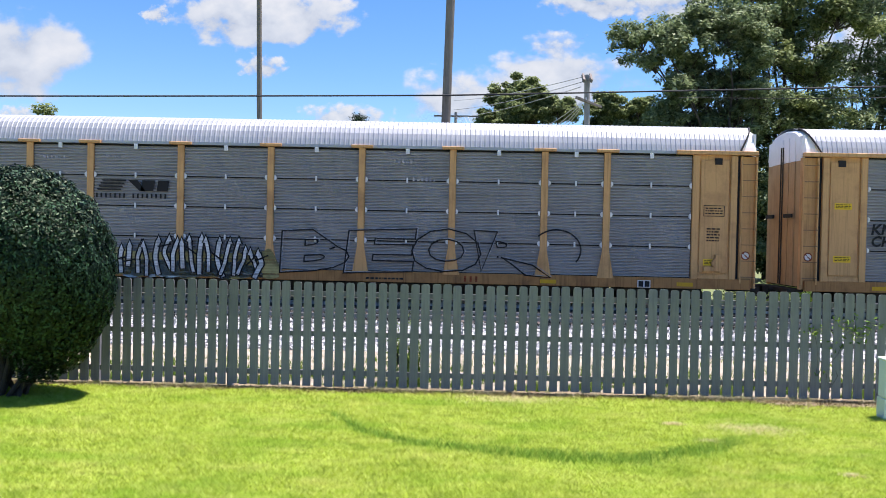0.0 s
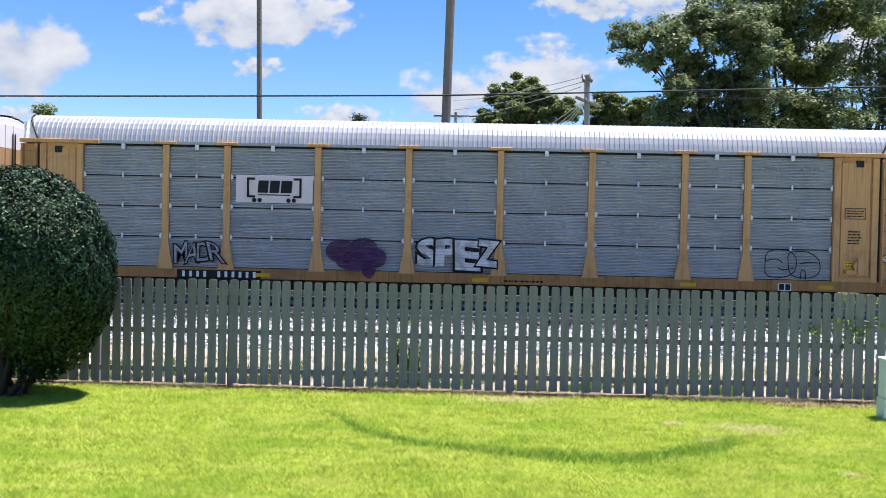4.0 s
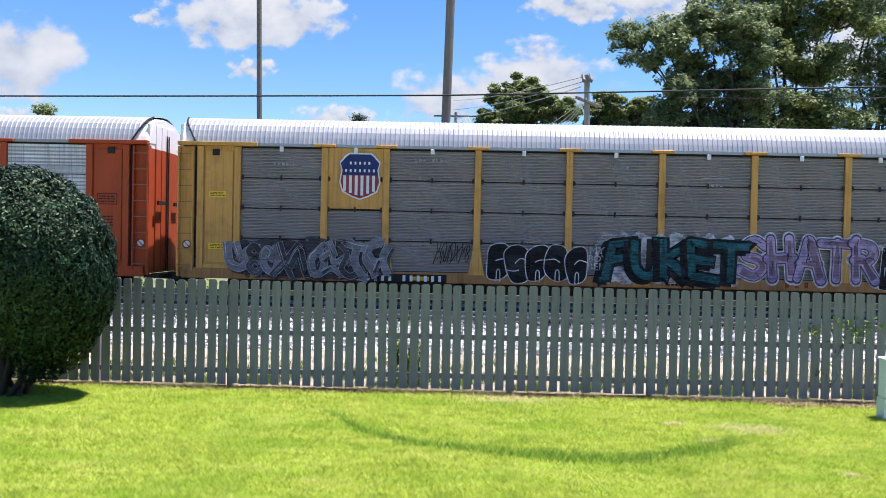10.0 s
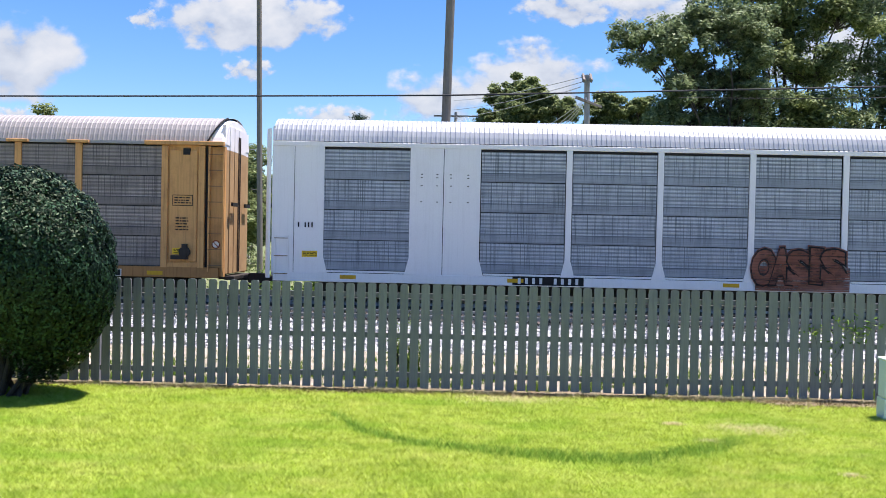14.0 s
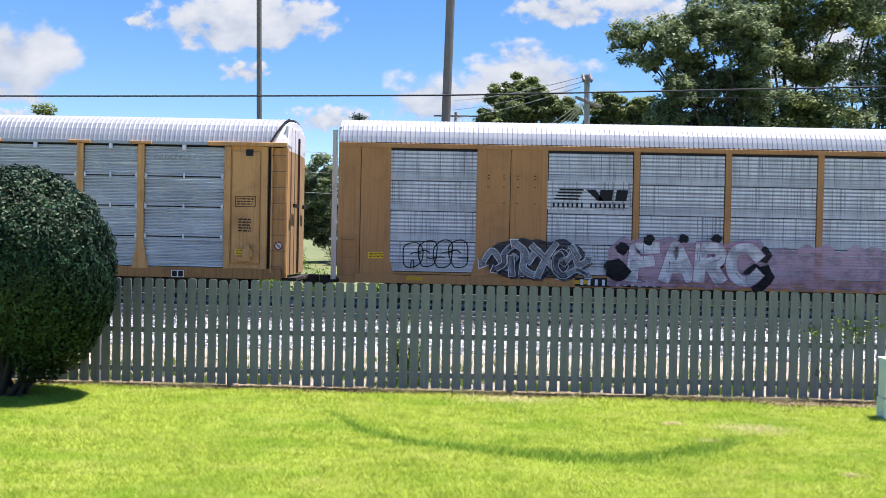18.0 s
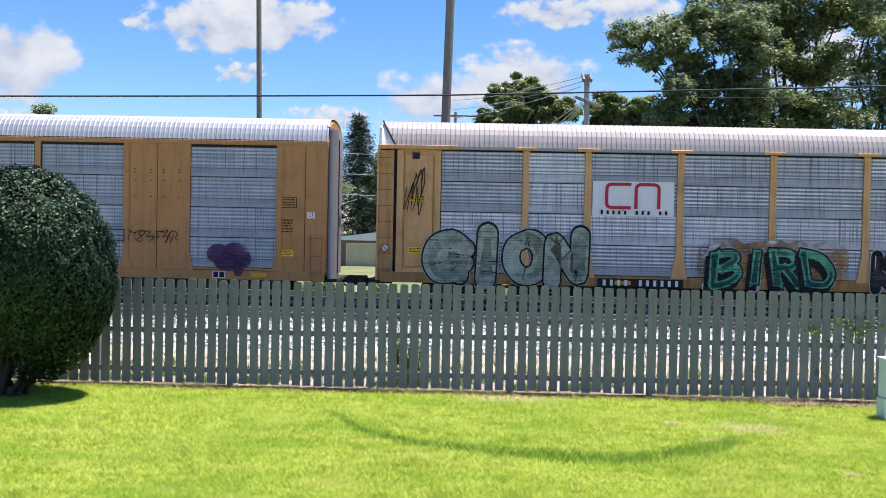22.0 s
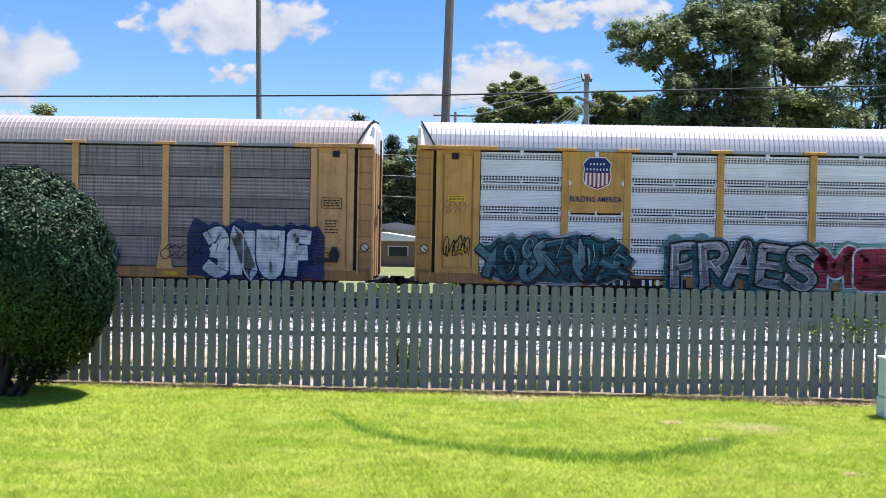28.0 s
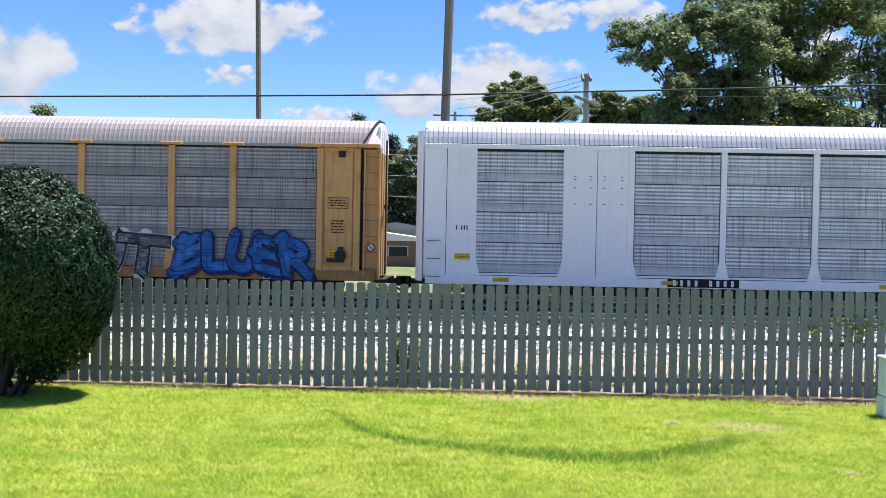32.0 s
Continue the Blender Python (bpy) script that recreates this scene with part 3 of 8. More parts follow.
T3 = [(29.6, 20.0, 2.1), (31.0, 15.4, 2.1), (28.9, 16.2, 1.9), (30.2, 12.9, 2.1), (32.1, 18.4, 2.6), (28.6, 11.6, 1.9), (32.7, 14.2, 2.6), (31.2, 23.0, 2.6), (27, 9.0, 2.0), (30, 9.0, 2.0), (34, 10, 2.4), (35, 17, 2.6)]
M1 = [(6.3, 16.6, 1.5), (8.3, 15.8, 1.4), (5.2, 16.4, 1.5), (3.3, 17.1, 1.5), (5.4, 17.9, 1.5), (7.4, 17.1, 1.4), (8.9, 16.4, 1.3), (4.6, 15.2, 1.8), (7.2, 14.9, 1.6), (9.8, 15.1, 1.3), (2.8, 14.5, 1.4), (10.9, 15.8, 1.1), (4, 12.4, 1.8), (7, 12, 2.0), (10, 12.5, 1.8), (5.5, 9.5, 2), (8.6, 9.4, 2)]
M2 = [(15.0, 16.7, 1.6), (17.1, 16.4, 1.6), (16.2, 15.5, 1.6), (18.9, 16.7, 1.4), (20.2, 15.5, 1.4), (14.4, 14.5, 1.6), (18.4, 14.0, 1.9), (16, 12.4, 2), (20, 12.4, 2)]
tree("oak_tree", "tall dark green oak with an open spreading crown", 17.4, 54, 7.5, 0.42, T1, M_TREE, 11, density=230)
tree("oak_tree", "tall full-crowned green oak beyond the track", 22.6, 58, 7.0, 0.5, T2, M_TREE2, 12, density=150)
tree("oak_tree", "tall dark green oak at the edge of the wood", 30.5, 62, 7.0, 0.5, T3, M_TREE, 13, density=105)
tree("maple_tree", "rounded green maple beyond the overhead wires", 6.5, 85, 6.0, 0.4, M1, M_TREE2, 14, leaf=0.19, density=520)
tree("maple_tree", "rounded green maple beyond the utility pole", 17.0, 90, 6.0, 0.4, M2, M_TREE2, 15, leaf=0.19, density=520)


def low_tree(x, y, height, spread, material, seed, label):
    rnd = random.Random(seed)
    clumps = [(x + rnd.uniform(-spread, spread), rnd.uniform(height * 0.22, height * 0.88), rnd.uniform(0.9, 1.5) * spread * 0.42) for _ in range(17)]
    return tree("tree", label, x, y, height * 0.3, 0.22, clumps, material, seed, leaf=0.17, density=260, deep=1.5)


for i, (x, y, h, s, k) in enumerate([(-36, 74, 10.5, 3.4, 1), (-29.5, 78, 9.6, 3.6, 0), (-22, 72, 8.6, 3.2, 1), (-15.5, 76, 9.4, 3.0, 0), (-5.5, 84, 10.6, 3.2, 0), (-0.1, 86, 5.2, 2.6, 1), (3.9, 72, 8.4, 2.3, 0), (11.5, 66, 8.6, 2.8, 0), (-43, 80, 11, 3.6, 0), (18.2, 57, 8.2, 2.6, 0), (22.4, 61, 8.4, 2.8, 1), (27.5, 62, 8.0, 2.8, 0), (14.6, 61, 8.4, 2.6, 1), (-19.2, 66, 9.0, 2.6, 1)]):
    low_tree(x, y, h * (1.16 if y > 70 else 1.0), s * 1.15, M_TREE2 if k else M_TREE, 30 + i, "medium-sized green tree behind the track")


def fir(x, y, height, radius, seed):
    rnd, rs = random.Random(seed), np.random.default_rng(seed)
    t = thing("fir_tree", "dark blue-green fir standing behind the track", "tree", "firs beyond the track", at=(x, y, -0.15))
    bm = bmesh.new()
    rod(bm, (0, 0, 0), (0, 0, height), 0.22, 0.02)
    verts = []
    layers = int(height * 1.7)
    for k in range(layers):
        z = 0.9 + (height - 1.0) * k / layers
        r = radius * (1 - z / height) ** 0.55 * rnd.uniform(0.7, 1.1) + 0.15
        for j in range(22):
            a = rnd.uniform(0, 2 * math.pi)
            z1 = z + rnd.uniform(-0.4, 0.4)
            tip = Vector((math.cos(a) * r, math.sin(a) * r, z1 - 0.25 * r)) * 1.0
            rod(bm, (0, 0, z1), tip, 0.03, 0.008, 4)
            n = int(26 + 50 * r / radius)
            f = rs.uniform(0.15, 1.0, n)
            c = np.array([0, 0, z1]) + (np.array(tip) - np.array([0, 0, z1])) * f[:, None] + rs.normal(0, 0.2, (n, 3)) * np.array([1, 1, 0.9])
            verts.append(leaf_cloud(c, np.tile([0, 0, 1.0], (n, 1)), 0.14, rs, 0.5))
    part("trunk", bm, M_BARK, t)
    part("crown", leaf_mesh("crown", np.concatenate(verts), M_FIR), None, t)


fir(-10.2, 80, 14.7, 3.7, 51)
fir(-7.4, 86, 13.4, 3.4, 52)
fir(5.3, 60, 9.4, 2.4, 53)
fir(9.4, 63, 8.2, 2.2, 54)


def shrub(name, label, x, y, z, rx, ry, rz, n, material, seed, leaf, group=""):
    rs = np.random.default_rng(seed)
    rnd = random.Random(seed)
    t = thing(name, label, "shrub", group, at=(x, y, z))
    d = rs.normal(0, 1, (n, 3))
    d[:, 2] = np.abs(d[:, 2])
    d /= np.linalg.norm(d, axis=1)[:, None]
    lump = 0.75 + 0.35 * np.sin(d[:, 0] * 7 + seed) * np.sin(d[:, 2] * 6 + d[:, 1] * 5)
    c = d * (rs.uniform(0.25, 1.0, n) ** 0.5 * lump)[:, None] * np.array([rx, ry, rz])
    bm = bmesh.new()
    for k in range(9):
        limb(bm, (rnd.uniform(-0.2, 0.2) * rx, 0, 0), (rnd.uniform(-0.7, 0.7) * rx, rnd.uniform(-0.5, 0.5) * ry, rz * rnd.uniform(0.5, 0.9)), 0.012 + 0.01 * rz, 0.004, rnd, 3)
    part("stem", bm, M_BARK, t)
    part("foliage", leaf_mesh("foliage", leaf_cloud(c, d, leaf, rs), material), None, t)


shrub("weed_bush", "leafy green weeds growing behind the fence", -0.95, FENCE_Y + 0.75, -0.06, 0.62, 0.4, 1.5, 2800, M_WEED, 61, 0.036)
for i, (x, y, r) in enumerate([(1.6, 34, 0.9), (2.8, 36, 1.1), (4.4, 38, 1.0), (-3.5, 36, 0.8), (-12, 36, 1.0), (-9, 38, 1.2), (7.4, 35, 1.0), (9.2, 39, 1.2), (12.5, 37, 1.1), (-6.8, 40, 1.0), (-16, 38, 1.2), (0.2, 41, 1.0), (-15.6, 58, 2.3), (-12.8, 60, 2.0), (14.2, 38, 1.1), (16.4, 40, 1.3), (18.8, 39, 1.2), (11.2, 42, 1.2)]):
    shrub("shrub", "low sunlit green shrub in the rough grass", x, y, -0.12, r * 1.3, r, r * 1.1, 1600, M_WEED if i % 2 else M_TREE2, 70 + i, 0.09, "shrubs beyond the track")

# the clipped bush on the lawn
rs = np.random.default_rng(21)
bush = thing("clipped_bush", "large dense rounded evergreen bush clipped smooth, bare below", "bush", at=(-7.28, 13.05, 0))
RX, RY, RZ, CZ = 1.66, 1.06, 1.80, 1.92
n = 90000
d = rs.normal(0, 1, (n, 3))
d /= np.linalg.norm(d, axis=1)[:, None]
p = np.sign(d) * np.abs(d) ** 0.93
p /= (np.abs(p) ** 2.15).sum(1)[:, None] ** (1 / 2.15)
wob = 1 + np.array([0.06 * noise.noise(Vector(q) * 4.0) + 0.03 * noise.noise(Vector(q) * 11.0) for q in d])
depth = 1 - np.abs(rs.normal(0, 0.05, n))
c = p * (wob * depth)[:, None] * np.array([RX, RY, RZ]) + np.array([0, 0, CZ])
c[:, 1] *= 1 + 0.30 * np.clip((c[:, 2] - CZ) / RZ, -1, 0.6)
ragged = 0.30 + 0.22 * np.sin(c[:, 0] * 5 + 1) + 0.12 * np.sin(c[:, 0] * 13)
ok = c[:, 2] > ragged + 0.0 * c[:, 1]
hole = (np.abs(c[:, 0] + 0.15) < 0.42) & (c[:, 2] < 1.05 + 0.2 * np.sin(c[:, 0] * 11)) & (rs.uniform(0, 1, n) < 0.85)
ok &= ~hole
ok &= ~((c[:, 2] < 1.32 - 0.45 * np.clip(c[:, 0] + 0.5, -0.3, 1.2) + 0.16 * np.sin(c[:, 0] * 7) + rs.normal(0, 0.1, n)) & (c[:, 1] < 0.5) & (rs.uniform(0, 1, n) < 0.55))
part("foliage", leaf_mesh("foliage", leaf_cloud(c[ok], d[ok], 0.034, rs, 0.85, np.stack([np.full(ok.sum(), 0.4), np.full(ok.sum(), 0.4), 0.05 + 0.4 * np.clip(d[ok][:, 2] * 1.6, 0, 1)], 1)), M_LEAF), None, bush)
n = 16000
d2 = rs.normal(0, 1, (n, 3))
d2 /= np.linalg.norm(d2, axis=1)[:, None]
c2 = d2 * (rs.uniform(0.45, 0.93, n))[:, None] * np.array([RX, RY, RZ]) + np.array([0, 0, CZ])
c2 = c2[(c2[:, 2] > 0.35) & ~((c2[:, 2] < 1.25) & (c2[:, 1] < -0.35) & (c2[:, 0] < 0.9)) & ~((np.abs(c2[:, 0] + 0.15) < 0.4) & (c2[:, 2] < 0.95))]
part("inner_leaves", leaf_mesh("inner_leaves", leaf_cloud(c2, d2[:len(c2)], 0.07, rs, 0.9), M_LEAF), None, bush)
bm = bmesh.new()
rnd = random.Random(8)
for k in range(14):
    a = rnd.uniform(0, 6.28)
    limb(bm, (rnd.uniform(-0.25, 0.25), rnd.uniform(-0.15, 0.15), 0), (math.cos(a) * 1.2, math.sin(a) * 0.6, rnd.uniform(0.9, 2.6)), 0.04, 0.012, rnd, 4)
part("stem", bm, M_TWIG, bush)

# vine on the fence
rs = np.random.default_rng(31)
vine = thing("vine", "thin green vine climbing through the fence boards", "vine", at=(6.45, FENCE_Y, 0))
rnd = random.Random(4)
cs = []
for k, (x1, z1) in enumerate([(-0.35, 1.25), (0.15, 1.42), (0.6, 1.38), (0.0, 0.95), (-0.15, 0.5)]):
    bm = bmesh.new()
    limb(bm, (x1 + rnd.uniform(-0.1, 0.1), 0.06, 0.05), (x1, -0.04, z1), 0.004, 0.002, rnd, 6, 0.12)
    part("stem", bm, M_BARK, vine)
    m = 22 if z1 > 1 else 9
    cs.append(np.array([x1, -0.05, z1]) + rs.normal(0, 1, (m, 3)) * np.array([0.11, 0.02, 0.07]))
cs.append(np.stack([rs.uniform(-0.6, 0.45, 260), rs.uniform(0.06, 0.2, 260), 0.15 + 1.15 * rs.uniform(0, 1, 260) ** 0.7], 1))
cs.append(np.array([0.35, -0.05, 1.2]) + rs.normal(0, 1, (50, 3)) * np.array([0.16, 0.02, 0.09]))
cs = np.concatenate(cs)
part("leaves", leaf_mesh("leaves", leaf_cloud(cs, np.tile([0, -0.7, 0.6], (len(cs), 1)), 0.045, rs), M_WEED), None, vine)

# ---------------------------------------------------------------- poles and wires
M_WIRE = paint("black cable", (0.03, 0.032, 0.036), rough=0.6, dirt=0.0)
M_WIRE_LIGHT = paint("pale aluminium cable", (0.42, 0.42, 0.42), rough=0.5, dirt=0.0, metal=0.4)


def pole(label, x0, y, x1, z1, r0, r1, material=M_POLE):
    t = thing("utility_pole", label, "pole", at=(x0, y, -0.15))
    bm = bmesh.new()
    rod(bm, (0, 0, 0), (x1 - x0, 0, z1), r0, r1, 14)
    part("shaft", bm, material, t)
    return t


pole("tall bare weathered timber pole", -12.35, 50, -12.72, 19.5, 0.18, 0.145)
mid = pole("tall thick weathered timber pole beside the track", -0.83, 31, -0.55, 15.0, 0.185, 0.16)
up = pole("timber utility pole with slanting crossarms", 6.83, 45, 6.64, 11.75, 0.17, 0.15, M_POLE_PALE)
bm = bmesh.new()
box(bm, -1.0, 1.0, -0.24, -0.12, -0.07, 0.07, 0.01)
arm = part("crossarm", bm, M_POLE, up, at=(-0.20, 0, 10.25))
arm.rotation_euler = (0, radians(9), radians(38))
for dx, lean in ((-0.2, 14), (0.2, 14)):
    bm = bmesh.new()
    box(bm, -0.06, 0.06, -0.9, 0.9, -0.09, 0.09, 0.01)
    a2 = part("crossarm", bm, M_POLE, up, at=(-0.19 + dx, 0, 11.6))
    a2.rotation_euler = (radians(22), radians(lean), 0)
for k in range(3):
    bm = bmesh.new()
    rod(bm, (0, 0, 0), (0, 0, 0.16), 0.05, 0.03)
    part("insulator", bm, M_OFFWHITE, up, at=(-0.75 + 0.5 * k, -0.2, 10.42 - 0.08 * k))
far = pole("distant sun-bleached pole with level crossarms", -0.86, 80, -0.84, 14.8, 0.24, 0.14, M_POLE_PALE)
for z, w in ((14.4, 2.2), (12.6, 0.7), (11.7, 0.5), (10.8, 0.6)):
    bm = bmesh.new()
    box(bm, -w, w, -0.32, -0.2, z - 0.07, z + 0.07)
    part("crossarm", bm, M_POLE, far, at=(0.1, 0, 0))


def wire(label, a, b, sag, r, material):
    a, b = Vector(a), Vector(b)
    cu = bpy.data.curves.new("wire", "CURVE")
    cu.dimensions, cu.bevel_depth, cu.bevel_resolution = "3D", r, 1
    s = cu.splines.new("POLY")
    s.points.add(24)
    for i in range(25):
        t = i / 24
        p = a.lerp(b, t)
        s.points[i].co = (p.x, p.y, p.z - sag * 4 * t * (1 - t), 1)
    cu.materials.append(material)
    return tagged(new("overhead_wire", cu), label, "wire", "overhead wires")


wire("thick black cable strung along the track", (-32, 30.6, 7.43), (-0.75, 30.7, 7.95), 0.04, 0.032, M_WIRE)
wire("thick black cable strung along the track", (-0.75, 30.7, 7.95), (33, 30.6, 9.24), 0.03, 0.032, M_WIRE)
wire("second thin black cable along the track", (8, 30.9, 8.05), (33, 30.9, 9.3), 0.3, 0.012, M_WIRE)
for k, (z0, z1) in enumerate([(11.55, 13.9), (11.25, 13.0), (10.95, 12.2)]):
    wire("pale power line running off past the trees", (6.6 - 0.15 * k, 45, z0), (-1.0, 80, z1 + 1.9), 0.25, 0.022, M_WIRE_LIGHT)
for k in range(4):
    wire("pale sagging line between the poles", (6.4, 45, 10.15 - 0.1 * k), (-0.9 + 0.4 * k, 80, 14.35), 2.2 + 0.5 * k, 0.022, M_WIRE_LIGHT)
for k in range(3):
    wire("pale line seen behind the train", (-40, 70, 10.6 - 1.6 * k), (22, 62, 8.6 - 1.7 * k), 0.5, 0.02, M_WIRE_LIGHT)

# ---------------------------------------------------------------- beyond the track
M_WALL = paint("pale siding", (0.62, 0.58, 0.54), rough=0.8, dirt=0.2, grime=(0.35, 0.3, 0.27))
M_BROWN = paint("brown siding", (0.24, 0.15, 0.12), rough=0.8, dirt=0.2)
M_CREAM = paint("cream door", (0.6, 0.52, 0.38), rough=0.7, dirt=0.15)
M_GLASS = paint("dark window glass", (0.03, 0.035, 0.04), rough=0.08, dirt=0.0)


def building(label, x, y, w, d, h, wall_mat, roof_mat, doors):
    t = thing("low_building", label, "building", "buildings beyond the track", at=(x, y, -0.12))
    bm = bmesh.new()
    box(bm, 0, w, 0, d, 0, h)
    part("wall", bm, wall_mat, t)
    bm = bmesh.new()
    prism(bm, [(-0.3, h), (w + 0.3, h), (w + 0.3, h + 0.18), (w * 0.5, h + 0.75), (-0.3, h + 0.18)], -0.4, d + 0.4)
    part("roof", bm, roof_mat, t)
    for dx, dw, z0, dh, m in doors:
        bm = bmesh.new()
        box(bm, dx, dx + dw, -0.05, 0.02, z0, z0 + dh, 0.01)
        f = part("door" if z0 < 0.2 else "window", bm, m, t)
        bm = bmesh.new()
        box(bm, dx - 0.08, dx, -0.07, 0.02, z0, z0 + dh)
        box(bm, dx + dw, dx + dw + 0.08, -0.07, 0.02, z0, z0 + dh)
        box(bm, dx - 0.08, dx + dw + 0.08, -0.07, 0.02, z0 + dh, z0 + dh + 0.08)
        part("frame", bm, M_OFFWHITE, f)
    return t


building("low brown building with a pale metal roof", -11.0, 70, 8.0, 6, 2.2, M_BROWN, M_WHITE, [(1.2, 2.6, 0.0, 1.9, M_CREAM), (4.8, 1.6, 0.9, 0.8, M_GLASS)])
building("pale flat-roofed building among the firs", -9.8, 82, 6.5, 5, 3.2, M_WALL, M_OFFWHITE, [(1.0, 1.0, 1.0, 1.0, M_GLASS), (3.6, 1.2, 1.0, 1.0, M_GLASS)])
building("long low pinkish building", -27.0, 62, 9.2, 7, 3.6, M_WALL, M_OFFWHITE, [(2.0, 1.2, 1.0, 1.1, M_GLASS), (6.0, 1.0, 0.0, 2.05, M_BROWN), (7.6, 1.0, 1.0, 1.1, M_GLASS)])
building("small white shed behind the shrubs", 5.6, 64, 3.0, 3, 2.1, M_WHITE, M_OFFWHITE, [(1.0, 0.9, 0.0, 1.9, M_OFFWHITE)])
building("white garage beyond the rough grass", 9.6, 70, 7.0, 6, 2.5, M_WHITE, M_OFFWHITE, [(1.0, 2.4, 0.0, 2.1, M_OFFWHITE), (4.4, 1.4, 1.0, 1.0, M_GLASS)])


def parked_car(x, y, label, colour, turn=0):
    t = thing("parked_car", label, "car", "parked cars", at=(x, y, -0.12))
    t.rotation_euler = (0, 0, radians(turn))
    m = paint("car paint " + label, colour, rough=0.25, dirt=0.05)
    bm = bmesh.new()
    prism(bm, [(-2.2, 0.35), (2.2, 0.35), (2.25, 0.75), (1.9, 0.9), (1.1, 0.95), (0.5, 1.4), (-1.1, 1.42), (-1.8, 1.0), (-2.25, 0.9)], -0.85, 0.85)
    bmesh.ops.bevel(bm, geom=list(bm.edges), offset=0.06, segments=2, affect="EDGES")
    part("body", bm, m, t)
    bm = bmesh.new()
    prism(bm, [(0.9, 0.97), (0.45, 1.33), (-1.05, 1.35), (-1.55, 1.0)], -0.87, 0.87)
    part("windows", bm, M_GLASS, t)
    for wx in (-1.4, 1.4):
        for wy in (-0.78, 0.78):
            bm = bmesh.new()
            rod(bm, (wx, wy - 0.1, 0.32), (wx, wy + 0.1, 0.32), 0.32, 0.32, 16)
            w = part("wheel", bm, M_BLACK, t)
            bm = bmesh.new()
            rod(bm, (wx, wy - 0.115, 0.32), (wx, wy + 0.115, 0.32), 0.19, 0.19, 12)
            part("rim", bm, M_STEEL, w)


parked_car(10.2, 55, "silver hatchback parked beyond the track", (0.6, 0.61, 0.63), 8)
parked_car(17.4, 57, "white sedan parked beyond the track", (0.75, 0.75, 0.76), -5)

# pedestal on the lawn
ped = thing("cable_pedestal", "pale green-grey plastic cable pedestal on the lawn", "utility box", at=(6.75, 12.95, 0))
M_PED = paint("pale green plastic", (0.66, 0.74, 0.76), rough=0.5, dirt=0.1)
bm = bmesh.new()
box(bm, -0.135, 0.135, -0.135, 0.135, 0.0, 0.34, 0.012)
part("base", bm, M_PED, ped)
bm = bmesh.new()
box(bm, -0.125, 0.125, -0.125, 0.125, 0.345, 0.94, 0.02)
part("cover", bm, M_PED, ped)
bm = bmesh.new()
box(bm, -0.14, 0.14, -0.14, 0.14, 0.93, 0.975, 0.012)
part("cap", bm, M_PED, ped)
bm = bmesh.new()
box(bm, -0.05, 0.09, -0.130, -0.126, 0.72, 0.90)
part("label_plate", bm, paint("dull red plate", (0.30, 0.06, 0.05), dirt=0.1), ped, "dull red warning plate")

# bare earth patch and a concrete footing by the fence
foot = new("footing", None)
tagged(foot, "pale concrete footing along the fence foot", "footing")
foot.location = (5.0, FENCE_Y + 0.02, 0)
bm = bmesh.new()
box(bm, 0.03, 0.68, -0.16, -0.02, -0.05, 0.062, 0.015)
part("slab", bm, paint("sandy concrete", (0.42, 0.32, 0.23), rough=0.9, dirt=0.25), foot)

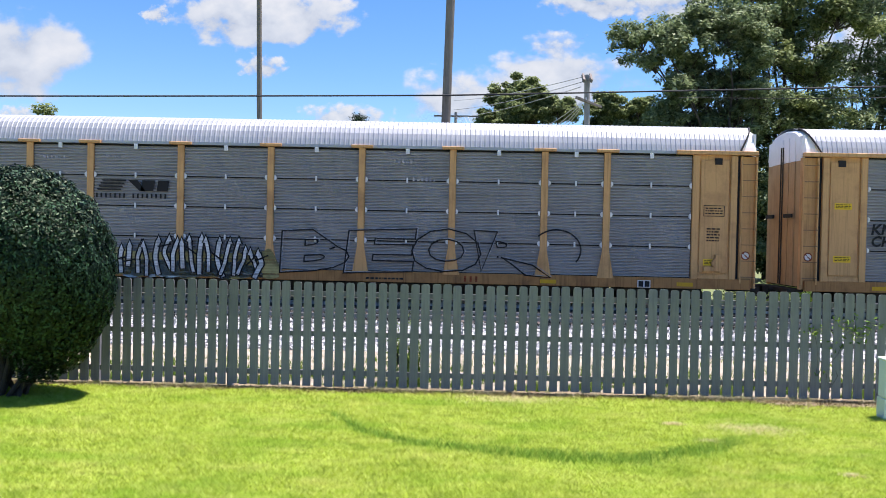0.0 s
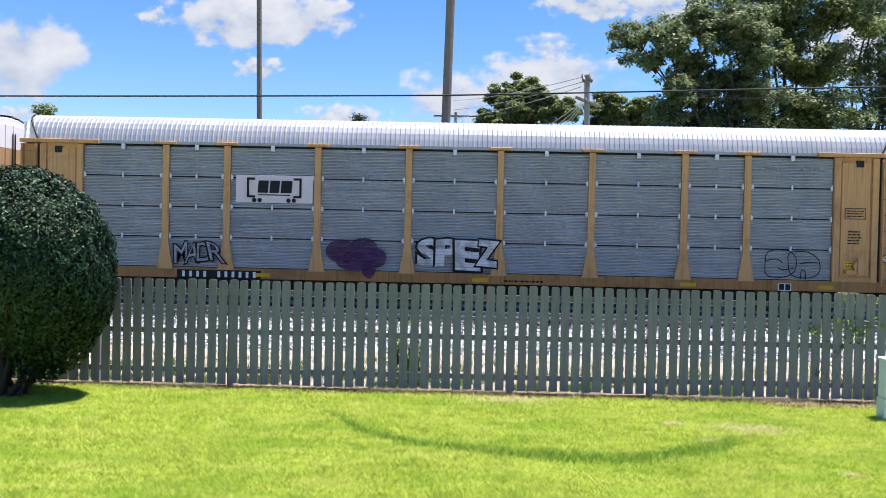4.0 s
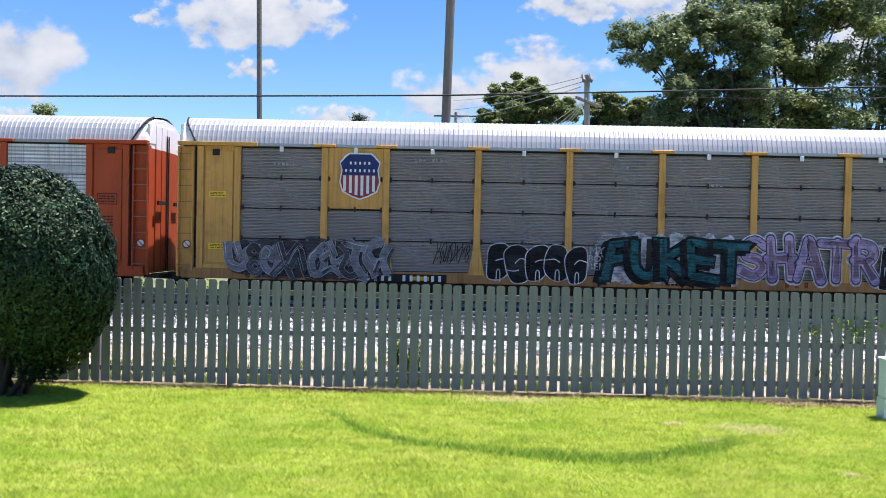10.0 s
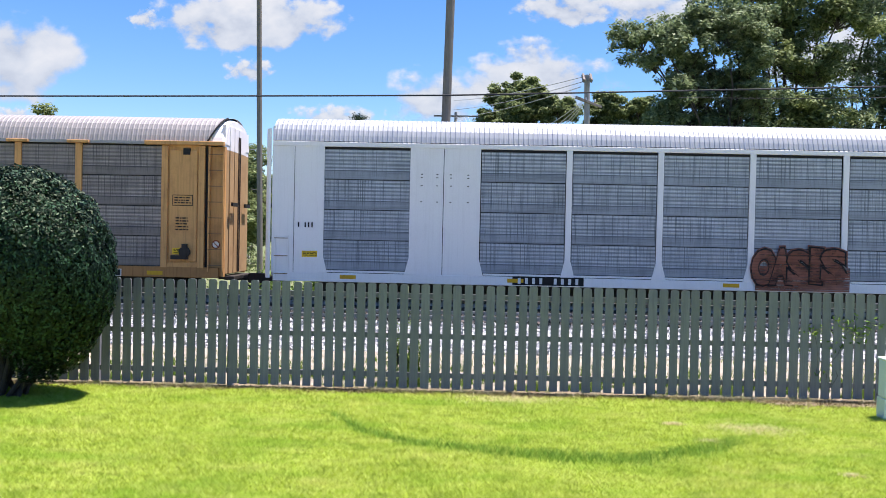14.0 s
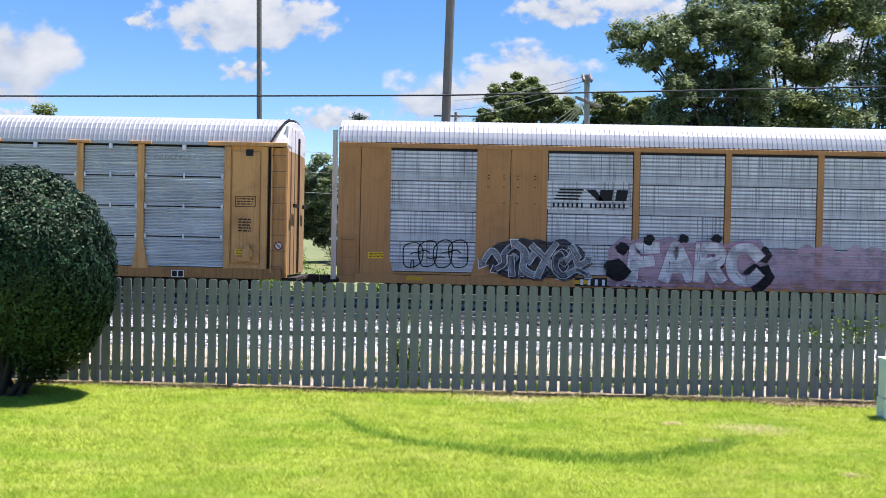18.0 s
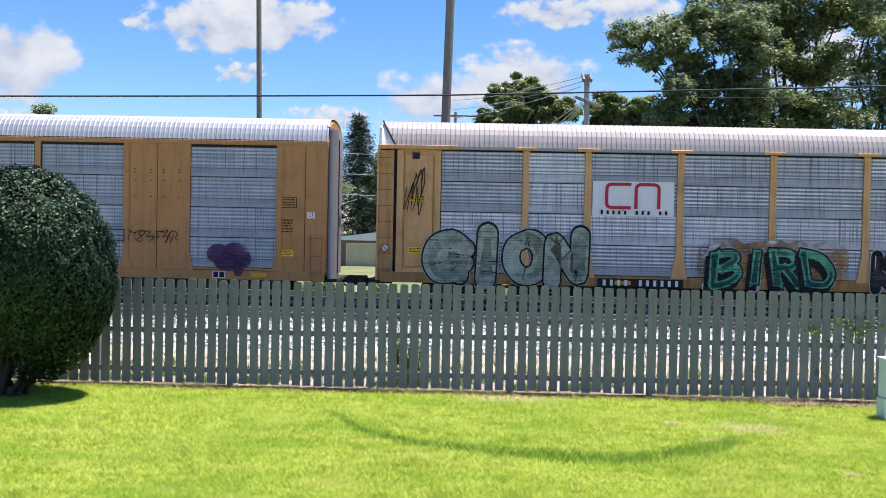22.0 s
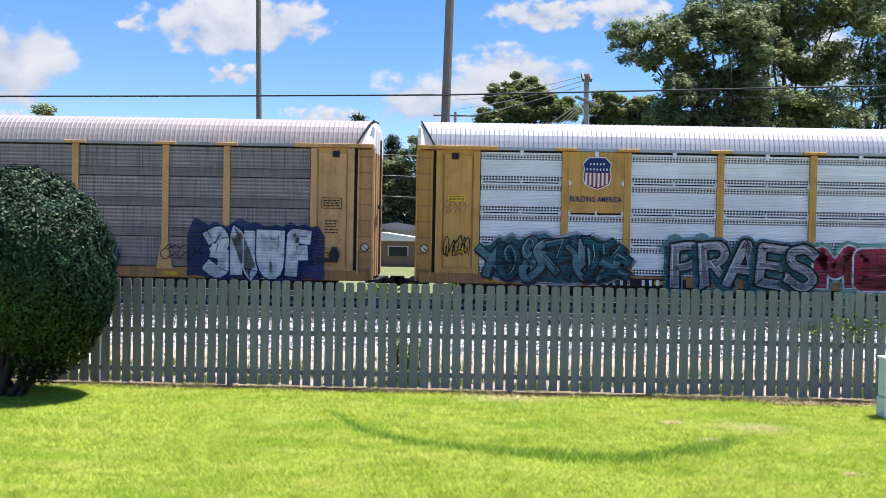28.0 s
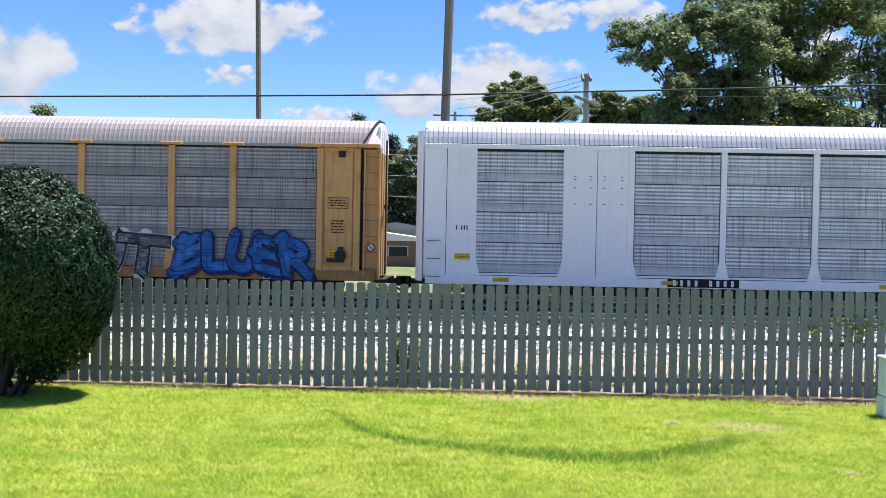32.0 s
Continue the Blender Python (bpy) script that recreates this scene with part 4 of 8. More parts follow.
# ---------------------------------------------------------------- clouds
def cloud(x, z, w, h, seed, drift, soft=0.5, gain=1.0):
    m, nt, bsdf = nodes_of("self-lit cloud")
    tc = nt.nodes.new("ShaderNodeTexCoord")
    sep = nt.nodes.new("ShaderNodeSeparateXYZ")
    nt.links.new(tc.outputs["Object"], sep.inputs[0])

    def math_node(op, a, b=None, c=None):
        q = nt.nodes.new("ShaderNodeMath")
        q.operation = op
        for i, value in enumerate((a, b, c)):
            if value is None:
                continue
            if isinstance(value, (int, float)):
                q.inputs[i].default_value = value
            else:
                nt.links.new(value, q.inputs[i])
        return q.outputs[0]

    u = math_node("DIVIDE", sep.outputs["X"], w / 2)
    v = math_node("DIVIDE", sep.outputs["Z"], h / 2)
    r2 = math_node("ADD", math_node("MULTIPLY", u, u), math_node("MULTIPLY", v, v))
    nz = node(nt, "ShaderNodeTexNoise", Scale=2.6 / h, Detail=8.0, Roughness=0.52)
    mp = nt.nodes.new("ShaderNodeMapping")
    mp.inputs["Location"].default_value = (seed * 91.7, seed * 13.1, seed * 47.3)
    mp.inputs["Scale"].default_value = (0.8, 1, 1.1)
    nt.links.new(tc.outputs["Object"], mp.inputs["Vector"])
    nt.links.new(mp.outputs[0], nz.inputs["Vector"])
    dens = math_node("SUBTRACT", math_node("MULTIPLY_ADD", nz.outputs["Fac"], 3.2, -0.64), math_node("MULTIPLY", r2, 1.05))
    alpha = nt.nodes.new("ShaderNodeMapRange")
    alpha.interpolation_type = "SMOOTHSTEP"
    alpha.inputs["From Min"].default_value, alpha.inputs["From Max"].default_value = 0.0, soft * 1.25
    nt.links.new(dens, alpha.inputs["Value"])
    # greyer undersides and whiter tops: cloud shading put into the colour
    shade = math_node("ADD", math_node("MULTIPLY", v, 0.14), math_node("MULTIPLY", nz.outputs["Fac"], 0.9))
    colour = ramp(nt, shade, [(0.25, (0.52, 0.62, 0.74)), (0.47, (0.75, 0.85, 0.92)), (0.66, (0.92, 0.99, 1.0))])
    # the card glows by itself instead of catching the sun
    em = nt.nodes.new("ShaderNodeEmission")
    em.inputs["Strength"].default_value = 0.42 * gain
    nt.links.new(colour, em.inputs["Color"])
    tr = nt.nodes.new("ShaderNodeBsdfTransparent")
    mix = nt.nodes.new("ShaderNodeMixShader")
    nt.links.new(math_node("MULTIPLY", alpha.outputs[0], 0.97), mix.inputs[0])
    nt.links.new(tr.outputs[0], mix.inputs[1])
    nt.links.new(em.outputs[0], mix.inputs[2])
    nt.links.new(mix.outputs[0], nt.nodes["Material Output"].inputs["Surface"])
    k = 0.85
    me = mesh_of("cloud", [(-w * k, 0, -h * k), (w * k, 0, -h * k), (w * k, 0, h * k), (-w * k, 0, h * k)], [(0, 1, 2, 3)], m)
    ob = tagged(new("cloud", me), "white fair-weather cumulus cloud drifting slowly", "cloud", "clouds", "structure")
    ob.visible_shadow = False
    y = 1500 + seed * 3
    CLOUDS.append((ob, x, y, z, drift))


CLOUDS = []
cloud(-822, 326, 290, 190, 1, (-23, -16), 0.55)
cloud(-372, 398, 400, 118, 2, (-60, -17), 0.5)
cloud(-380, 312, 110, 50, 12, (-58, -17), 0.7)
cloud(-572, 399, 66, 40, 3, (-50, -20), 0.8)
cloud(239, 436, 230, 74, 4, (-116, -29), 0.6)
cloud(165, 356, 130, 60, 5, (-105, -24), 1.0)
cloud(176, 286, 310, 150, 6, (-85, -8), 0.5)
cloud(-20, 257, 230, 120, 7, (-70, -6), 0.7)
cloud(-219, 217, 200, 56, 8, (-40, -6), 0.7)
cloud(372, 436, 190, 80, 9, (-90, -20), 0.6)
cloud(700, 350, 240, 160, 10, (-60, -15), 0.6)
cloud(-838, 216, 130, 34, 11, (-20, -8), 0.9)

# ---------------------------------------------------------------- railcars
# A car's own space: x along the train from its leading end, y across (the near side at -1.5), z up from a level 0.36 below the rail.
NEAR = -1.5
POSTS = [4.60, 6.52, 9.36, 12.18, 15.02, 17.84, 20.68, 22.60]
LEN1, LEN2 = 27.2, 26.85
P_BOT, P_TOP = 1.40, 5.16


def panel_mesh(width, style, rows=4):
    """One row of sheet between two posts. rib: pressed level ribs; flat: punched sheet with a plain bolted band at its foot."""
    h = (P_TOP - P_BOT) / rows - (0.032 if style == "rib" else 0.02)
    bm = bmesh.new()
    w = width / 2
    if style == "rib":
        n = 10
        prof = []
        for i in range(n):
            z0 = h * i / n
            dz = h / n
            prof += [(0.0, z0 + 0.003), (0.0, z0 + dz * 0.40), (0.042, z0 + dz * 0.55), (0.042, z0 + dz * 0.84)]
        prof += [(0.0, h)]
    else:
        prof = [(-0.014, 0.0), (-0.014, 0.26), (0.0, 0.275)]
        n = 7
        for i in range(n):
            z0 = 0.28 + (h - 0.28) * i / n
            dz = (h - 0.28) / n
            prof += [(0.0, z0 + dz * 0.1), (0.0, z0 + dz * 0.6), (0.004, z0 + dz * 0.7), (0.004, z0 + dz * 0.95)]
        prof += [(0.0, h)]
    a = [bm.verts.new((-w, y, z)) for y, z in prof]
    b = [bm.verts.new((w, y, z)) for y, z in prof]
    for i in range(len(prof) - 1):
        bm.faces.new((a[i], b[i], b[i + 1], a[i + 1]))
    if style == "flat":
        for i in range(4):
            x = -w + width * (i + 0.5) / 4
            box(bm, x - 0.022, x + 0.022, -0.03, -0.012, 0.11, 0.16)
    me = bake("panel", bm)
    return me


def post_mesh(flare):
    bm = bmesh.new()
    a, f = 0.10, 0.26 if flare else 0.10
    prism(bm, [(-f, P_BOT - 0.08), (f, P_BOT - 0.08), (f - 0.03, P_BOT + 0.05), (a, P_BOT + 0.75), (a, P_TOP + 0.02), (-a, P_TOP + 0.02), (-a, P_BOT + 0.75), (-f + 0.03, P_BOT + 0.05)], -0.045, 0.03)
    bmesh.ops.bevel(bm, geom=[e for e in bm.edges], offset=0.006, segments=1, affect="EDGES")
    return bake("post", bm)


ROOF_HALF = [(1.52, 0.0), (1.47, 0.22), (1.40, 0.43), (1.30, 0.62), (1.13, 0.78), (0.86, 0.90), (0.45, 0.97)]


def roof_arch(crest, eave, wide=1.0):
    """Cross-section of the roof: sloping flanks that round over into a nearly flat crown."""
    near = [(-y * wide, eave + (crest - eave) * f) for y, f in ROOF_HALF]
    return near + [(0.0, crest)] + [(-y, z) for y, z in reversed(near)]


def roof_mesh(length, crest, eave, cut):
    """Arched sheet roof with ribs pressed across it."""
    bm = bmesh.new()
    arch = roof_arch(crest, eave)

    def slant(z):
        return cut * (1 - min(1.0, (z - eave) / (crest - eave)))
    step = 0.15
    n = int(length / step)
    rings = []
    for k in range(n):
        for f, lift in ((0.0, 0.0), (0.52, 0.0), (0.66, 0.013), (0.86, 0.013)):
            x = (k + f) * length / n
            rings.append([bm.verts.new((min(max(x, slant(z)), length - slant(z)), y * (1 + lift * 0.6), z + lift * 0.6)) for y, z in arch])
    rings.append([bm.verts.new((length - slant(z), y, z)) for y, z in arch])
    for r0, r1 in zip(rings, rings[1:]):
        for i in range(len(arch) - 1):
            bm.faces.new((r0[i], r1[i], r1[i + 1], r0[i + 1]))
    bmesh.ops.remove_doubles(bm, verts=list(bm.verts), dist=0.0005)
    return bake("roof", bm)


def hood_mesh(s, crest, eave):
    """Plain sheet hood under the slanting roof end, closing down to the end doors."""
    bm = bmesh.new()
    rings = []
    for x, f in ((-1.1, 1.0), (-0.1, 1.0), (0.0, 0.94), (0.0, 0.0)):
        g = f if f else 0.15
        rings.append([bm.verts.new((s * x, y * g, eave - 0.03 + (z - eave) * g)) for y, z in roof_arch(crest, eave, 0.98)])
    for r0, r1 in zip(rings, rings[1:]):
        for i in range(len(r0) - 1):
            bm.faces.new((r0[i], r1[i], r1[i + 1], r0[i + 1]))
    bm.faces.new(rings[-1])
    return bake("end_hood", bm)


def truck_mesh():
    bm = bmesh.new()
    for y in (-1.0, 1.0):
        prism(bm, [(-1.25, 0.34), (-0.95, 0.28), (-0.55, 0.36), (-0.45, 0.2), (0.45, 0.2), (0.55, 0.36), (0.95, 0.28), (1.25, 0.34), (1.2, 0.6), (0.5, 0.72), (-0.5, 0.72), (-1.2, 0.6)], y - 0.08, y + 0.08)
    box(bm, -0.2, 0.2, -1.0, 1.0, 0.3, 0.72)
    return bake("sideframe", bm)


def wheelset_mesh():
    bm = bmesh.new()
    for y in (-0.74, 0.74):
        rod(bm, (0, y - 0.07, 0.425), (0, y + 0.07, 0.425), 0.42, 0.425, 24)
        s = 0.03 if y > 0 else -0.03
        rod(bm, (0, y - 0.05 - s, 0.425), (0, y - s, 0.425), 0.45, 0.45, 24)
    rod(bm, (0, -1.0, 0.425), (0, 1.0, 0.425), 0.08, 0.08, 10)
    return bake("wheelset", bm)


def bm_box(*args):
    bm = bmesh.new()
    box(bm, *args)
    return bm


def running_gear(car, length, sill):
    part("underframe", shared(("under", length), lambda: bake("underframe", bm_box(4.3, length - 4.3, -0.6, 0.6, 0.50, 1.12))), M_UNDER, car)
    part("deck", shared(("deck", length), lambda: bake("deck", bm_box(0.2, length - 0.2, -1.36, 1.36, 1.12, 1.3))), M_UNDER, car)
    part("centre_sill_pipe", shared(("pipe", length), lambda: bake("pipe", bm_box(3.4, length - 3.4, -1.2, -1.1, 0.92, 1.0))), M_UNDER, car)
    for x in (2.7, length - 2.7):
        t = part("truck", shared("truck", truck_mesh), M_UNDER, car, at=(x, 0, 0.36))
        for dx in (-0.88, 0.88):
            part("wheelset", shared("wheelset", wheelset_mesh), M_UNDER, t, at=(dx, 0, 0))
    for x, s in ((0.0, -1), (length, 1)):
        def hook():
            bm = bmesh.new()
            rod(bm, (-0.4 * s, 0, 1.0), (0.42 * s, 0, 1.0), 0.09, 0.09, 8)
            box(bm, min(0.42 * s, 0.75 * s), max(0.42 * s, 0.75 * s), -0.16, 0.16, 0.84, 1.16, 0.03)
            box(bm, -0.25, 0.25, -1.2, 1.2, 1.0, 1.1)
            rod(bm, (0.2 * s, -0.35, 1.0), (0.6 * s, -0.42, 0.72), 0.03, 0.03, 6)
            return bake("coupler", bm)
        part("coupler", shared(("coupler", s), hook), M_UNDER, car, at=(x, 0, 0))


def ladder(car, x, z0, z1, width, material, y=NEAR - 0.02):
    def build():
        bm = bmesh.new()
        for s in (-1, 1):
            box(bm, s * width / 2 - 0.02, s * width / 2 + 0.02, -0.05, 0.0, z0, z1)
        return bake("ladder", bm)
    lad = part("ladder", shared(("lad", width, z0, z1), build), material, car, at=(x, y, 0))
    rung = shared(("rung", width), lambda: bake("rung", bm_box(-width / 2, width / 2, -0.09, -0.065, -0.012, 0.012)))
    n = max(3, round((z1 - z0) / 0.46))
    for i in range(n):
        part("rung", rung, M_RUNG, lad, at=(0, 0, z0 + 0.2 + (z1 - z0 - 0.3) * i / (n - 1)))


def end_doors(car, x, s, crest, material, top_material, length):
    """Two folding end doors, painted below and bare white above, seen when the car stands off to the side."""
    for y0, y1 in ((-1.38, -0.02), (0.02, 1.38)):
        n = 3
        d = None
        for i in range(n):
            a, b = y0 + (y1 - y0) * i / n, y0 + (y1 - y0) * (i + 1) / n
            out = 0.08 * (1 - (abs((a + b) / 2) / 1.4) ** 2)
            lo, hi = min(0, s * (0.06 + out)), max(0, s * (0.06 + out))
            low = bm_box(lo, hi, a + 0.01, b - 0.01, 1.18, 5.08)
            if d is None:
                d = part("end_door", low, material, car, at=(x, 0, 0))
            else:
                part("door_leaf", low, material, d)
            part("upper_leaf", bm_box(lo, hi, a + 0.01, b - 0.01, 5.09, 5.85), top_material, d)
        bm = bmesh.new()
        yy = -0.08 if y0 < 0 else 0.08
        rod(bm, (s * 0.165, yy, 1.2), (s * 0.165, yy, 5.6), 0.02, 0.02, 6)
        part("lock_rod", bm, M_UNDER, d)
        bm = bmesh.new()
        ya = -0.75 if y0 < 0 else 0.75
        box(bm, min(s * 0.2, s * 0.26), max(s * 0.2, s * 0.26), ya - 0.3, ya + 0.3, 3.32, 3.44)
        part("hinge_plate", bm, M_BLACK, d)


def sheet_panels(car, spans, style, material, rows=4, skip=()):
    h = (P_TOP - P_BOT) / rows
    for b, (x0, x1) in enumerate(spans):
        w = round(x1 - x0, 2)
        me = shared(("panel", w, style, rows), lambda: panel_mesh(w, style, rows))
        for r in range(rows):
            if (b, r) in skip:
                continue
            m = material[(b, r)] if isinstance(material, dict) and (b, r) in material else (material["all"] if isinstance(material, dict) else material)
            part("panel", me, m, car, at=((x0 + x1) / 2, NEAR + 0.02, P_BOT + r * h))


def clips(car, spans, rows=4, material=None):
    material = material or M_CLIP
    h = (P_TOP - P_BOT) / rows

    def build():
        bm = bmesh.new()
        box(bm, -0.028, 0.028, -0.045, 0.0, -0.08, 0.08, 0.01)
        return bake("clip", bm)

    def lug(s):
        """Half-round plate held against the post."""
        bm = bmesh.new()
        prism(bm, [(s * 0.075 * math.sin(a), 0.085 * math.cos(a)) for a in [math.pi * k / 6 for k in range(7)]], -0.03, 0.0)
        return bake("lug", bm)
    for x0, x1 in spans:
        for r in range(1, rows):
            z = P_BOT + r * h
            part("clip", shared("clip", build), material, car, at=((x0 + x1) / 2, NEAR + 0.005, z))
            if r == 1:
                part("top_clip", shared("top_clip", lambda: bake("top_clip", bm_box(-0.06, 0.06, -0.05, 0.0, -0.13, 0.03, 0.01))), M_CLIP, car, at=((x0 + x1) / 2, NEAR + 0.005, P_TOP))
            part("lug", shared("lug_a", lambda: lug(1)), material, car, at=(x0 + 0.01, NEAR + 0.005, z))
            part("lug", shared("lug_b", lambda: lug(-1)), material, car, at=(x1 - 0.01, NEAR + 0.005, z))


def shell(car, length, material, dark):
    """Far side, inner lining and floor that keep the light out of the car."""
    part("far_side", shared(("far", length), lambda: bake("far_side", bm_box(0.1, length - 0.1, 1.40, 1.46, 1.1, 5.4))), material, car)
    part("lining", shared(("lining", length), lambda: bake("lining", bm_box(0.66, length - 0.66, NEAR + 0.085, NEAR + 0.1, 1.2, 5.36))), dark, car)


def posted_car(label, body, roof, sheets, style="rib", group="autorack railcars", clipped=True, door_top=None, skip=(), sill=None):
    """Autorack with flared posts, a recessed door bay and a ladder bay at each end."""
    car = thing("autorack_railcar", label, "railcar", group)
    L = LEN1
    shell(car, L, body, M_BLACK)
    running_gear(car, L, body)
    part("side_sill", shared("sill1", lambda: bake("sill", bm_box(0.15, L - 0.15, NEAR - 0.03, NEAR + 0.06, 1.05, P_BOT - 0.02, 0.012))), sill or M_SILL, car)
    part("top_rail", shared("toprail1", lambda: bake("top_rail", bm_box(0.3, L - 0.3, NEAR - 0.035, NEAR + 0.09, P_TOP + 0.035, 5.285))), roof if style == "rib" else M_EAVE, car)
    edges = [1.98] + POSTS + [L - 1.98]
    spans = [(a + (0.02 if i == 0 else 0.105), b - (0.02 if i == len(edges) - 2 else 0.105)) for i, (a, b) in enumerate(zip(edges, edges[1:]))]
    sheet_panels(car, spans, style, sheets, skip=skip)
    if clipped:
        clips(car, spans, material=M_UNDER if sheets is S_SOOT else M_CLIP)
    cap = shared("cap1", lambda: bake("post_cap", bm_box(-0.34, 0.34, NEAR - 0.13, NEAR + 0.03, P_TOP + 0.03, P_TOP + 0.12, 0.01)))
    for x in POSTS:
        part("post", shared("post1", lambda: post_mesh(True)), body, car, at=(x, NEAR, 0))
        part("post_cap", cap, body, car, at=(x, 0, 0))
    part("roof", shared("roof1", lambda: roof_mesh(L - 0.1, 6.19, 5.27, 0.5)), roof, car, at=(0.05, 0, 0))
    for s, x in ((-1, 0.0), (1, L)):
        def bay():
            bm = bmesh.new()
            x0, x1 = sorted((-s * 0.62, -s * 1.98))
            box(bm, x0, x1, NEAR + 0.03, NEAR + 0.08, 1.2, 5.3)
            box(bm, x0, x0 + 0.2, NEAR - 0.05, NEAR + 0.03, 1.36, 5.16, 0.01)
            box(bm, x1 - 0.2, x1, NEAR - 0.05, NEAR + 0.03, 1.36, 5.16, 0.01)
            box(bm, x0 + 0.2, x1 - 0.2, NEAR - 0.02, NEAR + 0.03, 1.36, 1.5)
            return bake("end_bay", bm)
        bay_part = part("end_bay", shared(("bay1", s), bay), body, car, at=(x, 0, 0))

        def side_door():
            bm = bmesh.new()
            x0, x1 = sorted((-s * 0.86, -s * 1.74))
            box(bm, x0, x1, NEAR - 0.005, NEAR + 0.03, 1.55, 5.02, 0.012)
            return bake("side_door", bm)
        part("side_door", shared(("sdoor1", s), side_door), body, bay_part)
        part("vent", shared("vent1", lambda: bake("vent", bm_box(-0.11, 0.11, NEAR - 0.03, NEAR + 0.03, 4.88, 5.08))), M_BLACK, bay_part, at=(-s * 1.2, 0, 0))

        def ladder_bay():
            bm = bmesh.new()
            x0, x1 = sorted((0.0, -s * 0.52))
            outline = [(x0, -0.02), (x0 + 0.06, -0.02), (x0 + 0.06, 0.10), (x1 - 0.06, 0.10), (x1 - 0.06, -0.02), (x1, -0.02), (x1, 0.16), (x0, 0.16)]
            lo, hi = [[bm.verts.new((u, NEAR + v, z)) for u, v in outline] for z in (1.1, 5.15)]
            bm.faces.new(lo[::-1])
            bm.faces.new(hi)
            for i in range(8):
                bm.faces.new((lo[i], lo[(i + 1) % 8], hi[(i + 1) % 8], hi[i]))
            return bake("ladder_bay", bm)
        part("ladder_bay", shared(("lbay1", s), ladder_bay), body, car, at=(x, 0, 0))
        part("door_gap", shared(("gap1", s), lambda: bake("door_gap", bm_box(min(-s * 0.5, -s * 0.64), max(-s * 0.5, -s * 0.64), NEAR + 0.06, NEAR + 0.07, 1.2, 5.15))), M_BLACK, car, at=(x, 0, 0))
        ladder(car, x - s * 0.26, 1.25, 5.0, 0.44, body)
        part("eave_beam", shared(("eave1", s), lambda: bake("eave_beam", bm_box(min(-s * 0.02, -s * 2.5), max(-s * 0.02, -s * 2.5), NEAR - 0.13, NEAR + 0.06, P_TOP + 0.02, P_TOP + 0.14, 0.01))), body, car, at=(x, 0, 0))

        def brake():
            bm = bmesh.new()
            box(bm, -0.42, 0.1, -0.16, -0.02, 1.62, 1.74)
            rod(bm, (0, -0.05, 1.85), (0, -0.16, 1.85), 0.17, 0.17, 14)
            box(bm, -0.07, 0.07, -0.18, -0.02, 1.62, 2.1)
            return bake("brake_gear", bm)
        if s > 0:
            part("brake_gear", shared("brake", brake), M_UNDER if style == "flat" else body, bay_part, at=(-1.2, NEAR, 0))

        part("end_hood", shared(("endhood", s), lambda: hood_mesh(s, 6.17, 5.27)), door_top or M_WHITE, car, at=(x - s * 0.02, 0, 0))

        def strip_edge():
            bm = bmesh.new()
            pts = []
            for y, z in roof_arch(6.19, 5.27)[:6]:
                pts.append((-s * (0.06 + 0.5 * (1 - (z - 5.27) / 0.92)), y - 0.02, z + 0.02))
            for p0, p1 in zip(pts, pts[1:]):
                rod(bm, p0, p1, 0.028, 0.028, 6)
            return bake("roof_edge", bm)
        part("roof_edge", shared(("hood", s), strip_edge), M_BLACK, car, at=(x, 0, 0))
        end_doors(car, x - s * 0.12, s, 6.2, body if body is M_ORANGE else M_END_TAN, door_top or M_WHITE, L)
    return car


PLATED = [(1.66, 4.33), (6.54, 9.13), (9.36, 11.94), (12.16, 14.75), (14.96, 17.56), (17.82, 20.41), (22.52, 25.2)]


